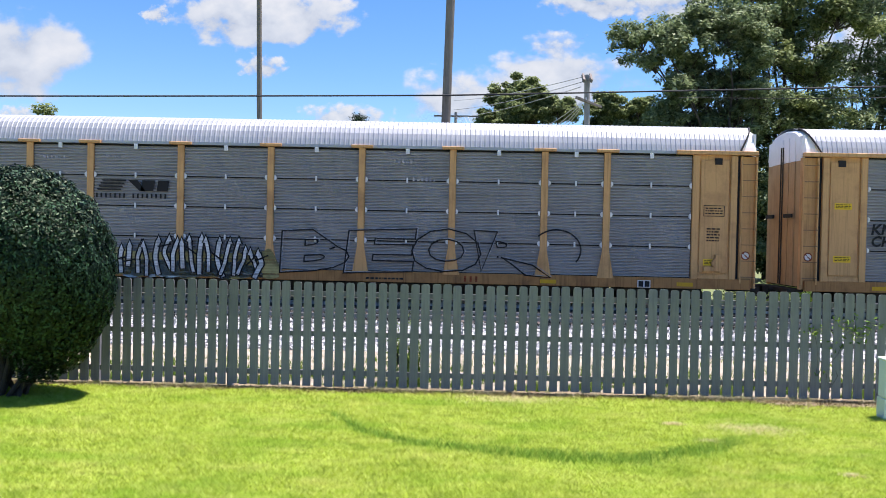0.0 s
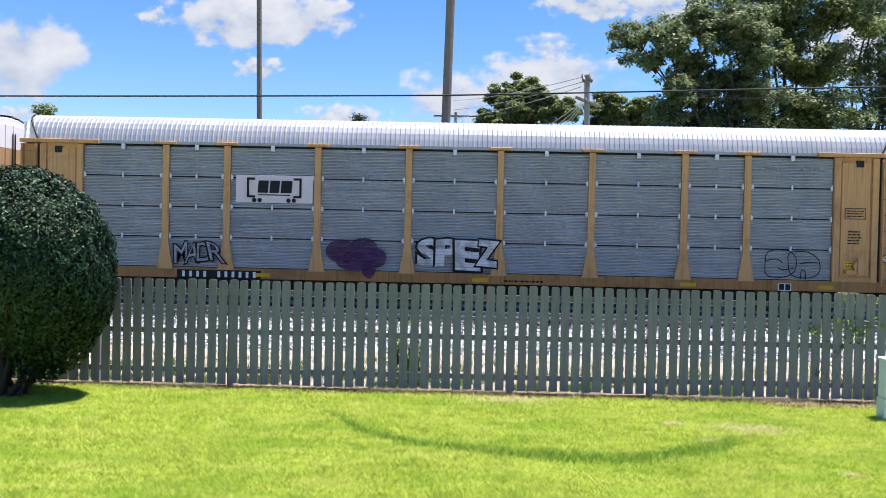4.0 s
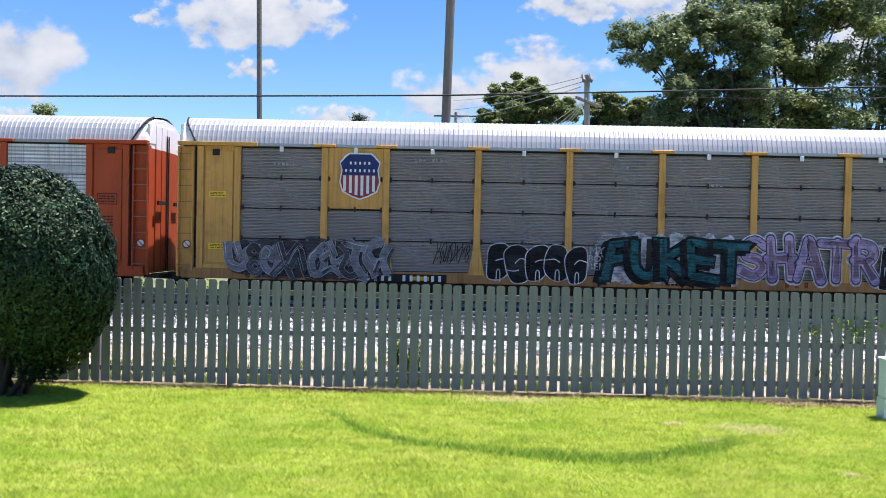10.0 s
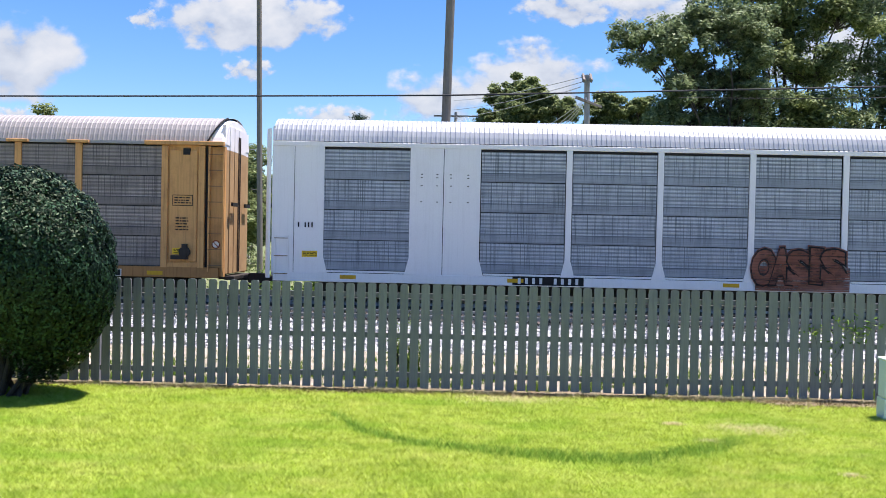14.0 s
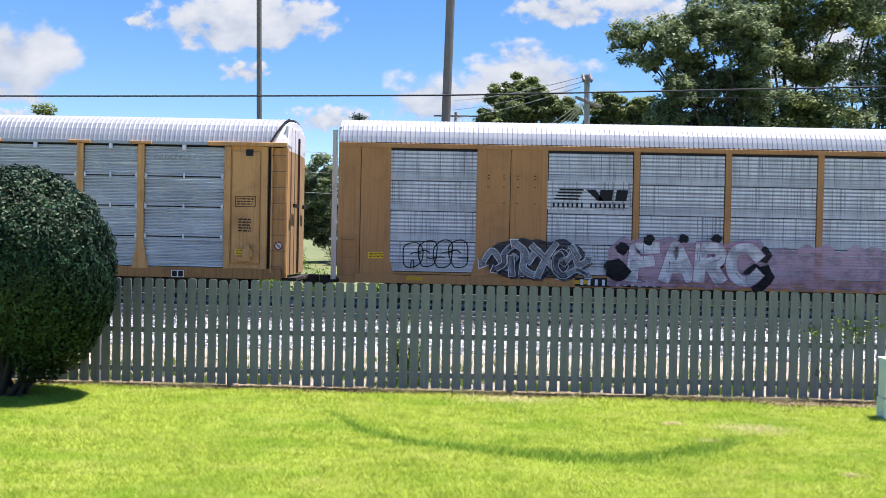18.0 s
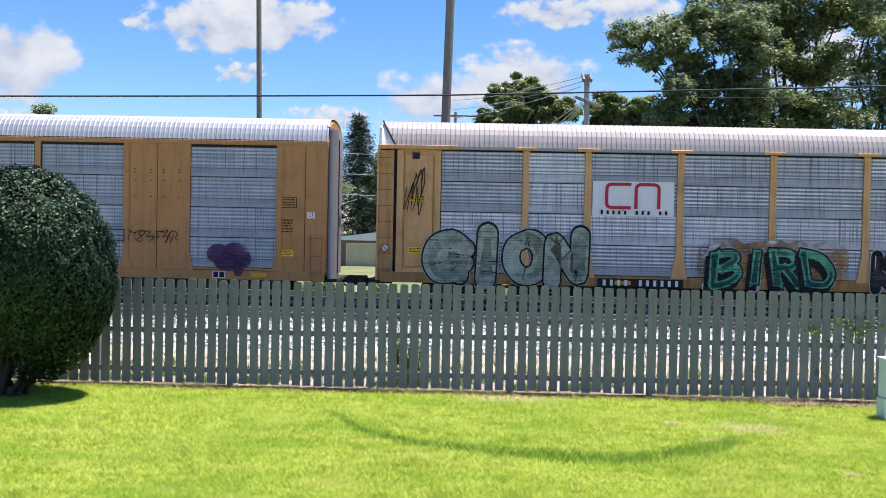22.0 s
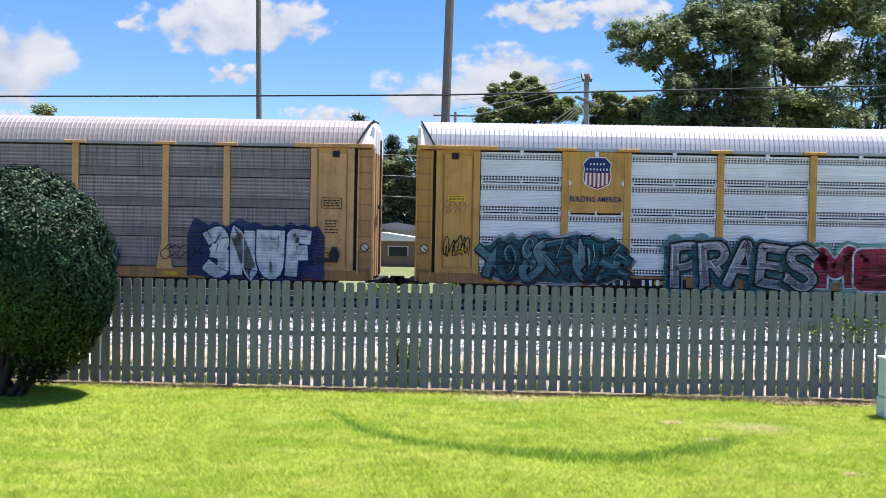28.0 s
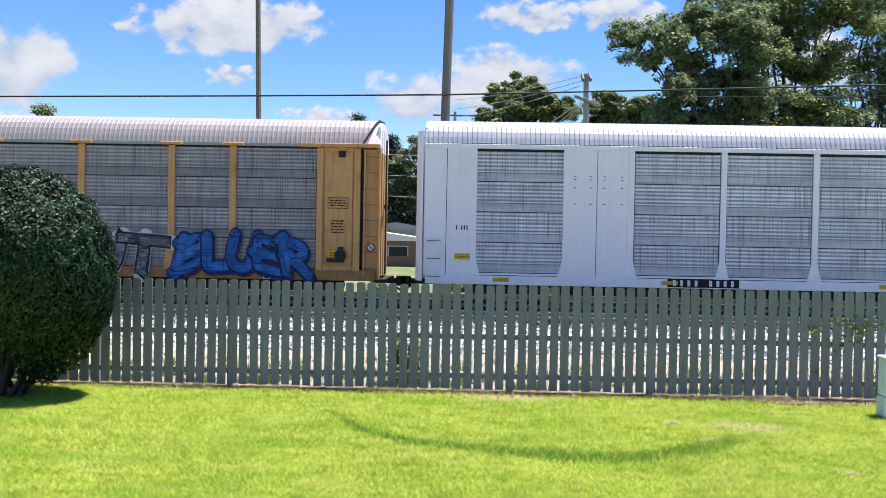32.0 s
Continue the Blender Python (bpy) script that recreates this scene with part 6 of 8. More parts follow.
# skeletons of plain capital letters in a unit square: (points, curved)
LETTERS = {
    "A": [([(-0.5, -0.5), (-0.04, 0.5), (0.06, 0.5), (0.5, -0.5)], False), ([(-0.28, -0.14), (0.3, -0.14)], False)],
    "B": [([(-0.42, -0.5), (-0.42, 0.5)], False), ([(-0.46, 0.48), (0.16, 0.46), (0.36, 0.24), (-0.1, 0.03)], True), ([(-0.2, 0.03), (0.34, -0.02), (0.46, -0.28), (0.1, -0.48), (-0.42, -0.5)], True)],
    "C": [([(0.5, 0.28), (0.16, 0.5), (-0.34, 0.38), (-0.5, -0.06), (-0.28, -0.46), (0.2, -0.48), (0.5, -0.26)], True)],
    "D": [([(-0.4, -0.5), (-0.4, 0.5)], False), ([(-0.46, 0.48), (0.2, 0.44), (0.5, 0.02), (0.24, -0.42), (-0.44, -0.5)], True)],
    "E": [([(0.48, 0.48), (-0.42, 0.46), (-0.42, -0.48), (0.48, -0.48)], False), ([(-0.42, 0.0), (0.32, 0.02)], False)],
    "F": [([(0.52, 0.46), (-0.3, 0.48), (-0.4, -0.5)], False), ([(-0.36, 0.0), (0.34, 0.04)], False)],
    "G": [([(0.48, 0.3), (0.12, 0.5), (-0.36, 0.36), (-0.5, -0.08), (-0.26, -0.46), (0.2, -0.48), (0.46, -0.3)], True), ([(0.46, -0.42), (0.46, -0.02), (0.1, -0.02)], False)],
    "H": [([(-0.42, 0.5), (-0.42, -0.5)], False), ([(0.42, 0.5), (0.42, -0.5)], False), ([(-0.42, 0.0), (0.42, 0.0)], False)],
    "I": [([(0.0, 0.5), (0.0, -0.5)], False)],
    "K": [([(-0.4, 0.5), (-0.4, -0.5)], False), ([(0.46, 0.48), (-0.28, 0.0), (0.5, -0.5)], False)],
    "L": [([(-0.34, 0.5), (-0.38, -0.46), (0.5, -0.48)], False)],
    "M": [([(-0.48, -0.5), (-0.42, 0.5), (0.0, -0.1), (0.42, 0.5), (0.48, -0.5)], False)],
    "N": [([(-0.42, -0.5), (-0.42, 0.5), (0.42, -0.5), (0.42, 0.5)], False)],
    "O": [([(0.0, 0.5), (-0.4, 0.3), (-0.46, -0.14), (-0.14, -0.49), (0.3, -0.42), (0.48, 0.02), (0.3, 0.42), (0.0, 0.5)], True)],
    "P": [([(-0.4, 0.5), (-0.4, -0.5)], False), ([(-0.46, 0.48), (0.24, 0.46), (0.44, 0.22), (0.2, -0.02), (-0.36, -0.06)], True)],
    "R": [([(-0.4, 0.5), (-0.4, -0.5)], False), ([(-0.46, 0.48), (0.2, 0.46), (0.38, 0.24), (0.14, 0.02), (-0.34, 0.0)], True), ([(-0.1, 0.02), (0.4, -0.5)], False)],
    "S": [([(0.46, 0.34), (0.1, 0.5), (-0.36, 0.36), (-0.3, 0.08), (0.22, -0.06), (0.44, -0.3), (0.06, -0.5), (-0.48, -0.34)], True)],
    "T": [([(-0.56, 0.44), (0.56, 0.48)], False), ([(0.02, 0.44), (-0.04, -0.5)], False)],
    "U": [([(-0.42, 0.5), (-0.42, -0.16), (-0.1, -0.49), (0.32, -0.36), (0.42, 0.5)], True)],
    "Y": [([(-0.46, 0.5), (0.0, 0.04)], False), ([(0.5, 0.5), (0.0, 0.0), (-0.1, -0.5)], False)],
    "Z": [([(-0.46, 0.44), (0.46, 0.46), (-0.44, -0.44), (0.5, -0.46)], False)],
    "8": [([(0.0, 0.02), (-0.34, 0.26), (0.0, 0.5), (0.34, 0.26), (0.0, 0.02), (-0.44, -0.24), (0.0, -0.5), (0.44, -0.24), (0.0, 0.02)], True)],
    "3": [([(-0.44, 0.4), (0.14, 0.5), (0.38, 0.24), (-0.06, 0.04)], True), ([(-0.1, 0.04), (0.4, -0.06), (0.4, -0.4), (0.0, -0.5), (-0.46, -0.36)], True)],
}


def cap(a, b, way):
    """Half-round end that joins two corners of a stroke, bulging along way."""
    mx, mz = (a[0] + b[0]) / 2, (a[1] + b[1]) / 2
    ux, uz = a[0] - mx, a[1] - mz
    r = math.hypot(ux, uz)
    l = math.hypot(*way) or 1
    return [a] + [(mx + ux * math.cos(t) + way[0] / l * r * math.sin(t), mz + uz * math.cos(t) + way[1] / l * r * math.sin(t)) for t in (0.52, 1.05, 1.57, 2.09, 2.62)] + [b]


def strokes_of(line, wa, wb, soft_ends, dx=0.0, dz=0.0, grow=0.0):
    """One stroke as faces that hang together."""
    path = [(x + dx, z + dz) for x, z in line]
    polys = ribbon(path, wa + grow, wb + grow)
    if soft_ends and polys and math.hypot(path[0][0] - path[-1][0], path[0][1] - path[-1][1]) > 0.01:
        first, last = polys[0], polys[-1]
        polys = polys + [cap(first[0], first[1], (path[0][0] - path[1][0], path[0][1] - path[1][1])), cap(last[3], last[2], (path[-1][0] - path[-2][0], path[-1][1] - path[-2][1]))]
    return polys


def layered(car, name, groups, material, y, label="", stuff=False):
    """Overlapping strokes of one paint, each a part of its own and a hair in front of the last; stuff: fine lines joined into one."""
    if stuff:
        return decal(car, name, [p for polys in groups for p in polys], material, y, label, stuff=True)
    for k, polys in enumerate(groups):
        decal(car, name, polys, material, y - 0.0002 * k, label if k == 0 else "")


def burner(car, text, x0, x1, z0, z1, fills, edge, seed, shade=None, depth=(-0.12, -0.08), glow=None, halo=0.12, thick=0.21, rim=0.045, wild=0.1, overlap=0.2, shine=None, accent=None, soft_ends=False, inner=None, busy=2, kick=False, ink=None, label=""):
    """Broad sprayed letters drawn stroke by stroke: halo, block shade, outline, fill, worked-in second colour and shine."""
    rnd = random.Random(seed)
    step, H = (x1 - x0) / len(text), z1 - z0
    mid = (z0 + z1) / 2
    glow_groups = []
    for j, ch in enumerate(text):
        cx = x0 + step * (j + 0.5)
        t = thick * H * rnd.uniform(0.92, 1.08)
        w, h = max(0.1, step * (1 + overlap) - t), (H - t) * rnd.uniform(0.93, 1.0)
        lean, bend = rnd.uniform(-wild, wild), rnd.uniform(-wild, wild)
        y = FACE - 0.0060 * j
        drawn = []
        for pts, curved in LETTERS[ch]:
            path = [(cx + u * w + lean * v * h + bend * w * (0.25 - v * v), mid + v * h + 0.4 * wild * h * math.sin(2.6 * u + j)) for u, v in pts]
            path = smooth(path, 4) if curved else rounded(path, t * (0.45 if soft_ends else 0.12)) if len(path) > 2 else path
            drawn.append((path, t * rnd.uniform(0.9, 1.12), t * rnd.uniform(0.85, 1.2)))
        if glow:
            glow_groups += [strokes_of(p, a, b, True, grow=2 * halo) for p, a, b in drawn]
        if shade:
            layered(car, "graffiti_shade", [strokes_of(p, a, b, soft_ends, depth[0], depth[1], 2 * rim) for p, a, b in drawn], shade, y + 0.0014)
        layered(car, "graffiti_outline", [strokes_of(p, a, b, soft_ends, grow=2 * rim) for p, a, b in drawn], edge, y)
        if inner:
            layered(car, "graffiti_rim", [strokes_of(p, a, b, soft_ends, grow=0.8 * rim) for p, a, b in drawn], inner, y - 0.0010)
        layered(car, "graffiti_fill", [strokes_of(p, a, b, soft_ends) for p, a, b in drawn], fills[j % len(fills)], y - 0.0020, label if j == 0 else "")
        if accent:
            layered(car, "graffiti_accent", [ribbon(p[len(p) // 2:] if len(p) > 3 else p, b * 0.3, b * 0.75) for p, a, b in drawn], accent, y - 0.0031)
        marks = []
        for p, a, b in drawn:
            for _ in range(busy):
                k = rnd.randrange(len(p) - 1)
                f = rnd.random()
                (ax, az), (bx, bz) = p[k], p[k + 1]
                l = math.hypot(bx - ax, bz - az) or 1
                tx, tz = (bx - ax) / l, (bz - az) / l
                mx, mz = ax + (bx - ax) * f, az + (bz - az) * f
                off, reach = rnd.uniform(-0.3, 0.3) * a, rnd.uniform(0.25, 0.6) * a
                if rnd.random() < 0.55:
                    marks.append(ribbon([(mx - tz * off - tx * reach, mz + tx * off - tz * reach), (mx - tz * off, mz + tx * off), (mx - tz * off + tx * reach, mz + tx * off + tz * reach * 0.8)], 0.03, 0.015))
                else:
                    marks.append(ribbon([(mx - tz * a * 0.5, mz + tx * a * 0.5), (mx + tz * a * rnd.uniform(-0.2, 0.5), mz - tx * a * rnd.uniform(-0.2, 0.5))], 0.035, 0.015))
            ex, ez = p[-1]
            if kick and rnd.random() < 0.7:
                dx, dz = ex - p[-2][0], ez - p[-2][1]
                l = math.hypot(dx, dz) or 1
                dx, dz, r = dx / l, dz / l, b * 0.62
                q = rnd.choice((-1, 1)) * 0.9
                tip = (ex + dx * r * 1.1 - dz * r * q, ez + dz * r * 1.1 + dx * r * q)
                decal(car, "graffiti_outline", [[(ex - dz * (r + rim), ez + dx * (r + rim)), (ex + dz * (r + rim), ez - dx * (r + rim)), (tip[0] + dx * rim * 2, tip[1] + dz * rim * 2)]], edge, y - 0.0016)
                decal(car, "graffiti_fill", [[(ex - dz * r, ez + dx * r), (ex + dz * r, ez - dx * r), tip]], fills[j % len(fills)], y - 0.0026)
        if marks:
            layered(car, "graffiti_detail", marks, ink or edge, y - 0.0040, stuff=True)
        if shine:
            layered(car, "graffiti_highlight", [ribbon([(px - a * 0.28, pz + a * 0.26) for px, pz in p[:max(2, len(p) * 2 // 3)]], 0.036, 0.014) for p, a, b in drawn], shine, y - 0.0043, stuff=True)
    if glow:
        layered(car, "graffiti_halo", glow_groups, glow, FACE + 0.012)


def wash(car, x0, x1, z0, z1, material, seed, label=""):
    """A rolled-on patch of thin paint with a ragged edge."""
    rnd = random.Random(seed)
    m = 20
    up = [(x0 + (x1 - x0) * i / m, z1 + rnd.uniform(-0.16, 0.05) - (0.35 if i in (0, m) else 0)) for i in range(m + 1)]
    lo = [(x0 + (x1 - x0) * i / m, z0 + rnd.uniform(-0.02, 0.1)) for i in range(m, -1, -1)]
    return decal(car, "paint_wash", [smooth(up, 3) + smooth(lo, 2)], material, FACE + 0.003, label)


def spikes(car, x0, x1, z0, z1, fill, edge, seed, label=""):
    """Crowded upright blades with pointed tops and bowed feet, letter-like but not to be read."""
    rnd = random.Random(seed)
    n = int((x1 - x0) / 0.27)
    for i in range(n):
        cx, fall = x0 + (x1 - x0) * (i + 0.5) / n, 1 - 0.35 * abs(2 * i / n - 1) ** 3
        top, low = z0 + (z1 - z0) * fall * rnd.uniform(0.8, 1.0), z0 + rnd.uniform(0.05, 0.35)
        w, lean, bow = rnd.uniform(0.08, 0.13), rnd.uniform(-0.12, 0.12), rnd.uniform(-0.22, 0.22)
        path = smooth([(cx + bow, low), (cx + bow * 0.3, low + 0.3), (cx, (low + top) / 2), (cx + lean, top - 0.18)], 4)
        y = FACE - 0.003 * i
        tip = (cx + lean * 1.3, top + 0.02)
        layered(car, "graffiti_outline", [ribbon(path, w + 0.09), [[(tip[0] - 0.13, top - 0.2), (tip[0] + 0.13, top - 0.2), (tip[0], top + 0.1)]]], edge, y)
        layered(car, "graffiti_fill", [ribbon(path, w), [[(tip[0] - 0.08, top - 0.19), (tip[0] + 0.08, top - 0.19), tip]]], fill, y - 0.0012, label if i == 0 else "")
        if rnd.random() < 0.5:
            layered(car, "graffiti_detail", [ribbon([(cx - 0.2, (low + top) / 2 + rnd.uniform(-0.3, 0.3)), (cx + 0.2, (low + top) / 2 + rnd.uniform(-0.2, 0.4))], 0.05)], edge, y - 0.0022)


def humps(car, x0, x1, z, count, r, material, rim=None):
    """A row of rounded humps peeping out above a piece."""
    for i in range(count):
        cx = x0 + (x1 - x0) * (i + 0.5) / count
        arc = [(cx + r * (1 + 0.2 * math.sin(i * 2.1)) * math.cos(a), z + r * math.sin(a)) for a in [math.pi * k / 8 for k in range(9)]]
        decal(car, "graffiti_hump", [arc + [(cx - r, z - 0.5), (cx + r, z - 0.5)]], material, FACE + 0.004)
        if rim:
            decal(car, "graffiti_outline", ribbon(arc, 0.05), rim, FACE + 0.003)


def outline_letters(car, text, x0, x1, z0, z1, material, seed, width=0.04, wild=0.12, fat=0.06, overlap=0.1, echo=None, label=""):
    """Letters sprayed as bare outlines."""
    rnd = random.Random(seed)
    n = len(text)
    step, H = (x1 - x0) / n, z1 - z0
    pale = []
    for i, ch in enumerate(text):
        co, faces = glyphs(ch, fat)
        count = {}
        for f in faces:
            for a, b in zip(f, f[1:] + f[:1]):
                count[(min(a, b), max(a, b))] = count.get((min(a, b), max(a, b)), 0) + 1
        lo, hi = co.min(0), co.max(0)
        mid, span = (lo + hi) / 2, np.maximum(hi - lo, (0.22, 0.22))
        tilt, w, h = rnd.uniform(-wild, wild), step * (1 + overlap), H * rnd.uniform(0.9, 1.0)
        u = (co - mid) / span
        p = np.stack([x0 + step * (i + 0.5) + u[:, 0] * w + tilt * u[:, 1] * h, (z0 + z1) / 2 + u[:, 1] * h + 0.3 * wild * h * np.sin(u[:, 0] * 3 + i)], 1)
        step_to = {}
        for f in faces:
            for a, b in zip(f, f[1:] + f[:1]):
                if count[(min(a, b), max(a, b))] == 1:
                    step_to[a] = b
        while step_to:
            first, at = next(iter(step_to.items()))
            loop = [first]
            del step_to[first]
            while at in step_to:
                loop.append(at)
                at = step_to.pop(at)
            trace = [tuple(p[k]) for k in loop + [first]]
            decal(car, "graffiti_outline", ribbon(trace, width), material, FACE - 0.003 - 0.0003 * i, label if i == 0 else "")
            pale += ribbon([(a + width, b + width * 0.8) for a, b in trace], width * 0.6)
    if echo:
        decal(car, "graffiti_halo", pale, echo, FACE - 0.001, stuff=True)


def ghost_marks(car, seed, spots):
    """Pale scuffs and half-scraped stencils on the upper sheets."""
    rnd = random.Random(seed)
    for x, z in spots:
        polys = [rect(x + 0.13 * k, x + 0.13 * k + rnd.uniform(0.04, 0.1), z, z + rnd.uniform(0.05, 0.13)) for k in range(rnd.randrange(4, 9))]
        if rnd.random() < 0.6:
            polys.append(rect(x - 0.2, x + rnd.uniform(0.5, 1.0), z + 0.25, z + 0.275))
        decal(car, "scuff", polys, SILVER, NEAR - 0.004, stuff=True)


def scribble(car, x0, x1, z0, z1, material, seed, width=0.03, loops=5, label=""):
    """A quick tag of crossing strokes, not to be read."""
    rnd = random.Random(seed)
    w, h = (x1 - x0) / loops, z1 - z0
    for i in range(loops):
        cx, lean, flip = x0 + w * (i + 0.5), rnd.uniform(0.05, 0.25), rnd.choice((-1, 1))
        size = rnd.uniform(0.7, 1.0)
        groups = []
        for pts, curved in STROKES[rnd.randrange(len(STROKES))]:
            path = [(cx + flip * u * w * 1.25 + lean * v * h, (z0 + z1) / 2 + v * h * size + rnd.uniform(-0.04, 0.04) * h) for u, v in pts]
            groups.append(ribbon(smooth(path, 5), width, width * 0.6))
        layered(car, "graffiti_tag", groups, material, FACE - 0.002 - 0.0009 * i, label if i == 0 else "")


def loops_outline(car, x0, x1, z0, z1, material, seed, count, width=0.04, fill=None, label=""):
    """Bubble letters in outline only."""
    rnd = random.Random(seed)
    step = (x1 - x0) / count
    for i in range(count):
        cx, cz = x0 + step * (i + 0.5), (z0 + z1) / 2 + rnd.uniform(-0.05, 0.05)
        w, h = step * rnd.uniform(0.56, 0.66), (z1 - z0) / 2 * rnd.uniform(0.86, 1.0)
        ph, pinch, skew = rnd.uniform(0, 6), rnd.uniform(0.05, 0.2), rnd.uniform(-0.15, 0.15)
        p = []
        for k in range(31):
            t = 2 * math.pi * k / 30
            c, q = math.cos(t), math.sin(t)
            r = 1 + pinch * math.cos(2 * t + ph * 0.3) * 0.6 + 0.09 * math.sin(3 * t + ph)
            p.append((cx + w * r * math.copysign(abs(c) ** 0.75, c) + skew * h * q, cz + h * (1 + 0.06 * math.sin(2 * t + ph)) * math.copysign(abs(q) ** 0.7, q)))
        y = FACE - 0.003 - 0.0012 * i
        if fill:
            decal(car, "graffiti_fill", [p[:-1]], fill, y + 0.0004)
        decal(car, "graffiti_outline", ribbon(p, width), material, y, label if i == 0 else "")
        side = rnd.choice((-1, 1))
        marks = [smooth([(cx + side * w, cz + h * 0.15), (cx + side * w * 0.25, cz + h * rnd.uniform(0.1, 0.3)), (cx - side * w * 0.2, cz + h * 0.05)], 4),
                 smooth([(cx - side * w, cz - h * 0.3), (cx - side * w * 0.3, cz - h * rnd.uniform(0.2, 0.45)), (cx + side * w * 0.1, cz - h * 0.3)], 4)]
        if rnd.random() < 0.5:
            marks[1] = smooth([(cx - w * 0.15, cz - h), (cx - w * 0.1, cz - h * 0.45), (cx + w * 0.15, cz - h * 0.45), (cx + w * 0.2, cz - h)], 4)
        layered(car, "graffiti_detail", [ribbon(m, width) for m in marks], material, y - 0.0003, stuff=True)


# ---- marks shared by many cars
def reporting_mark(car, x, material=None, plate=True, count=11):
    if plate:
        decal(car, "number_plate", [rect(x - 0.1, x + 0.222 * count + 0.1, 1.05, 1.31)], M_MARK_B, NEAR - 0.034)
    bars(car, x, x + 0.222 * count, 1.09, 1.27, count, material or M_MARK_W, NEAR - 0.038, gaps=(4,))


def small_print(car, seed, length=LEN1):
    """Consolidated stencils and warning plates on the end bays and the sill."""
    for x0 in (0.95, length - 1.66):
        for z in (1.96, 3.58) if x0 < 2 and length == LEN1 else (1.78,):
            decal(car, "warning_plate", [rect(x0 + 0.05, x0 + 0.58, z, z + 0.19)], M_MARK_Y, NEAR - 0.02, label="yellow warning plate")
            lines(car, x0 + 0.09, x0 + 0.54, z + 0.03, z + 0.17, 3, M_MARK_B, seed + 1, NEAR - 0.024)
    x0 = length - 1.62
    decal(car, "data_box", ribbon([(x0, 3.3), (x0 + 0.62, 3.3), (x0 + 0.62, 3.62), (x0, 3.62), (x0, 3.3)], 0.02), M_MARK_B, NEAR - 0.02)
    lines(car, x0 + 0.05, x0 + 0.57, 3.34, 3.58, 3, M_MARK_B, seed + 2, NEAR - 0.02)
    lines(car, x0 + 0.1, x0 + 0.5, 2.5, 2.95, 5, M_MARK_B, seed + 3, NEAR - 0.02)
    rnd = random.Random(seed)
    for x in (2.2, 7.4, length / 2 + 0.6, length - 6.6, length - 2.4):
        if rnd.random() < 0.75:
            decal(car, "reflector", [rect(x, x + 0.5, 1.12, 1.24)], M_YELLOW, NEAR - 0.036, label="yellow reflector strip")
    if length == LEN1:
        for x in (0.28, length - 0.28):
            disc = [(x + 0.12 * math.cos(k * 0.3927), 2.1 + 0.12 * math.sin(k * 0.3927)) for k in range(16)]
            sign = decal(car, "warning_sign", [disc], M_MARK_W, NEAR + 0.094, label="white round sign with a red ring")
            decal(car, "sign_ring", ribbon(disc + disc[:1], 0.035), RUST, NEAR + 0.09)
            decal(car, "sign_bar", ribbon([(x - 0.08, 2.18), (x + 0.08, 2.02)], 0.03), RUST, NEAR + 0.088)
    x = length - 3.6
    decal(car, "data_plate", [rect(x, x + 0.4, 1.06, 1.28)], M_MARK_W, NEAR - 0.034)
    decal(car, "data_plate", [rect(x + 0.03, x + 0.18, 1.08, 1.26), rect(x + 0.22, x + 0.37, 1.08, 1.26)], M_MARK_B, NEAR - 0.038)
    lines(car, 15.2, 16.4, 1.1, 1.22, 1, M_MARK_B, seed + 5, NEAR - 0.036)


def shield(car, cx, cz, h):
    """A shield with a blue head over red and white stripes."""
    w = h * 0.44
    half = [(0, 0.5), (0.55, 0.5), (0.72, 0.44), (1.0, 0.30), (0.90, 0.14), (1.0, -0.12), (0.86, -0.33), (0.4, -0.44), (0, -0.5)]
    full = [(cx + w * a, cz + h * b) for a, b in half] + [(cx - w * a, cz + h * b) for a, b in half[-2:0:-1]]
    badge = decal(car, "shield", [hull(full, cx, cz, 1.07)], M_MARK_W, FACE, "red, white and blue striped shield")
    decal(badge, "stripes", [full], M_SHIELD, FACE - 0.003)
    white = []
    for i in range(6):
        x = cx + w * (-0.86 + i * 0.3)
        d = 0.30 + 0.15 * (1 - abs(x + w * 0.08 - cx) / w)
        white.append(rect(x, x + w * 0.15, cz - h * d, cz + h * 0.02))
    decal(badge, "white_stripes", white, M_MARK_W, FACE - 0.006)
    head = [(cx + w * a, cz + h * b) for a, b in [(0, 0.5), (0.55, 0.5), (0.72, 0.44), (1.0, 0.30), (0.90, 0.14), (0.93, 0.03)]]
    head += [(2 * cx - x, z) for x, z in reversed(head[1:])]
    decal(badge, "head", [head], M_NAVY, FACE - 0.006)
    for z, n in ((0.30, 5), (0.13, 7)):
        bars(badge, cx - w * 0.12 * n, cx + w * 0.12 * n, cz + h * z - h * 0.032, cz + h * z + h * 0.032, n, M_MARK_W, FACE - 0.009, name="lettering")


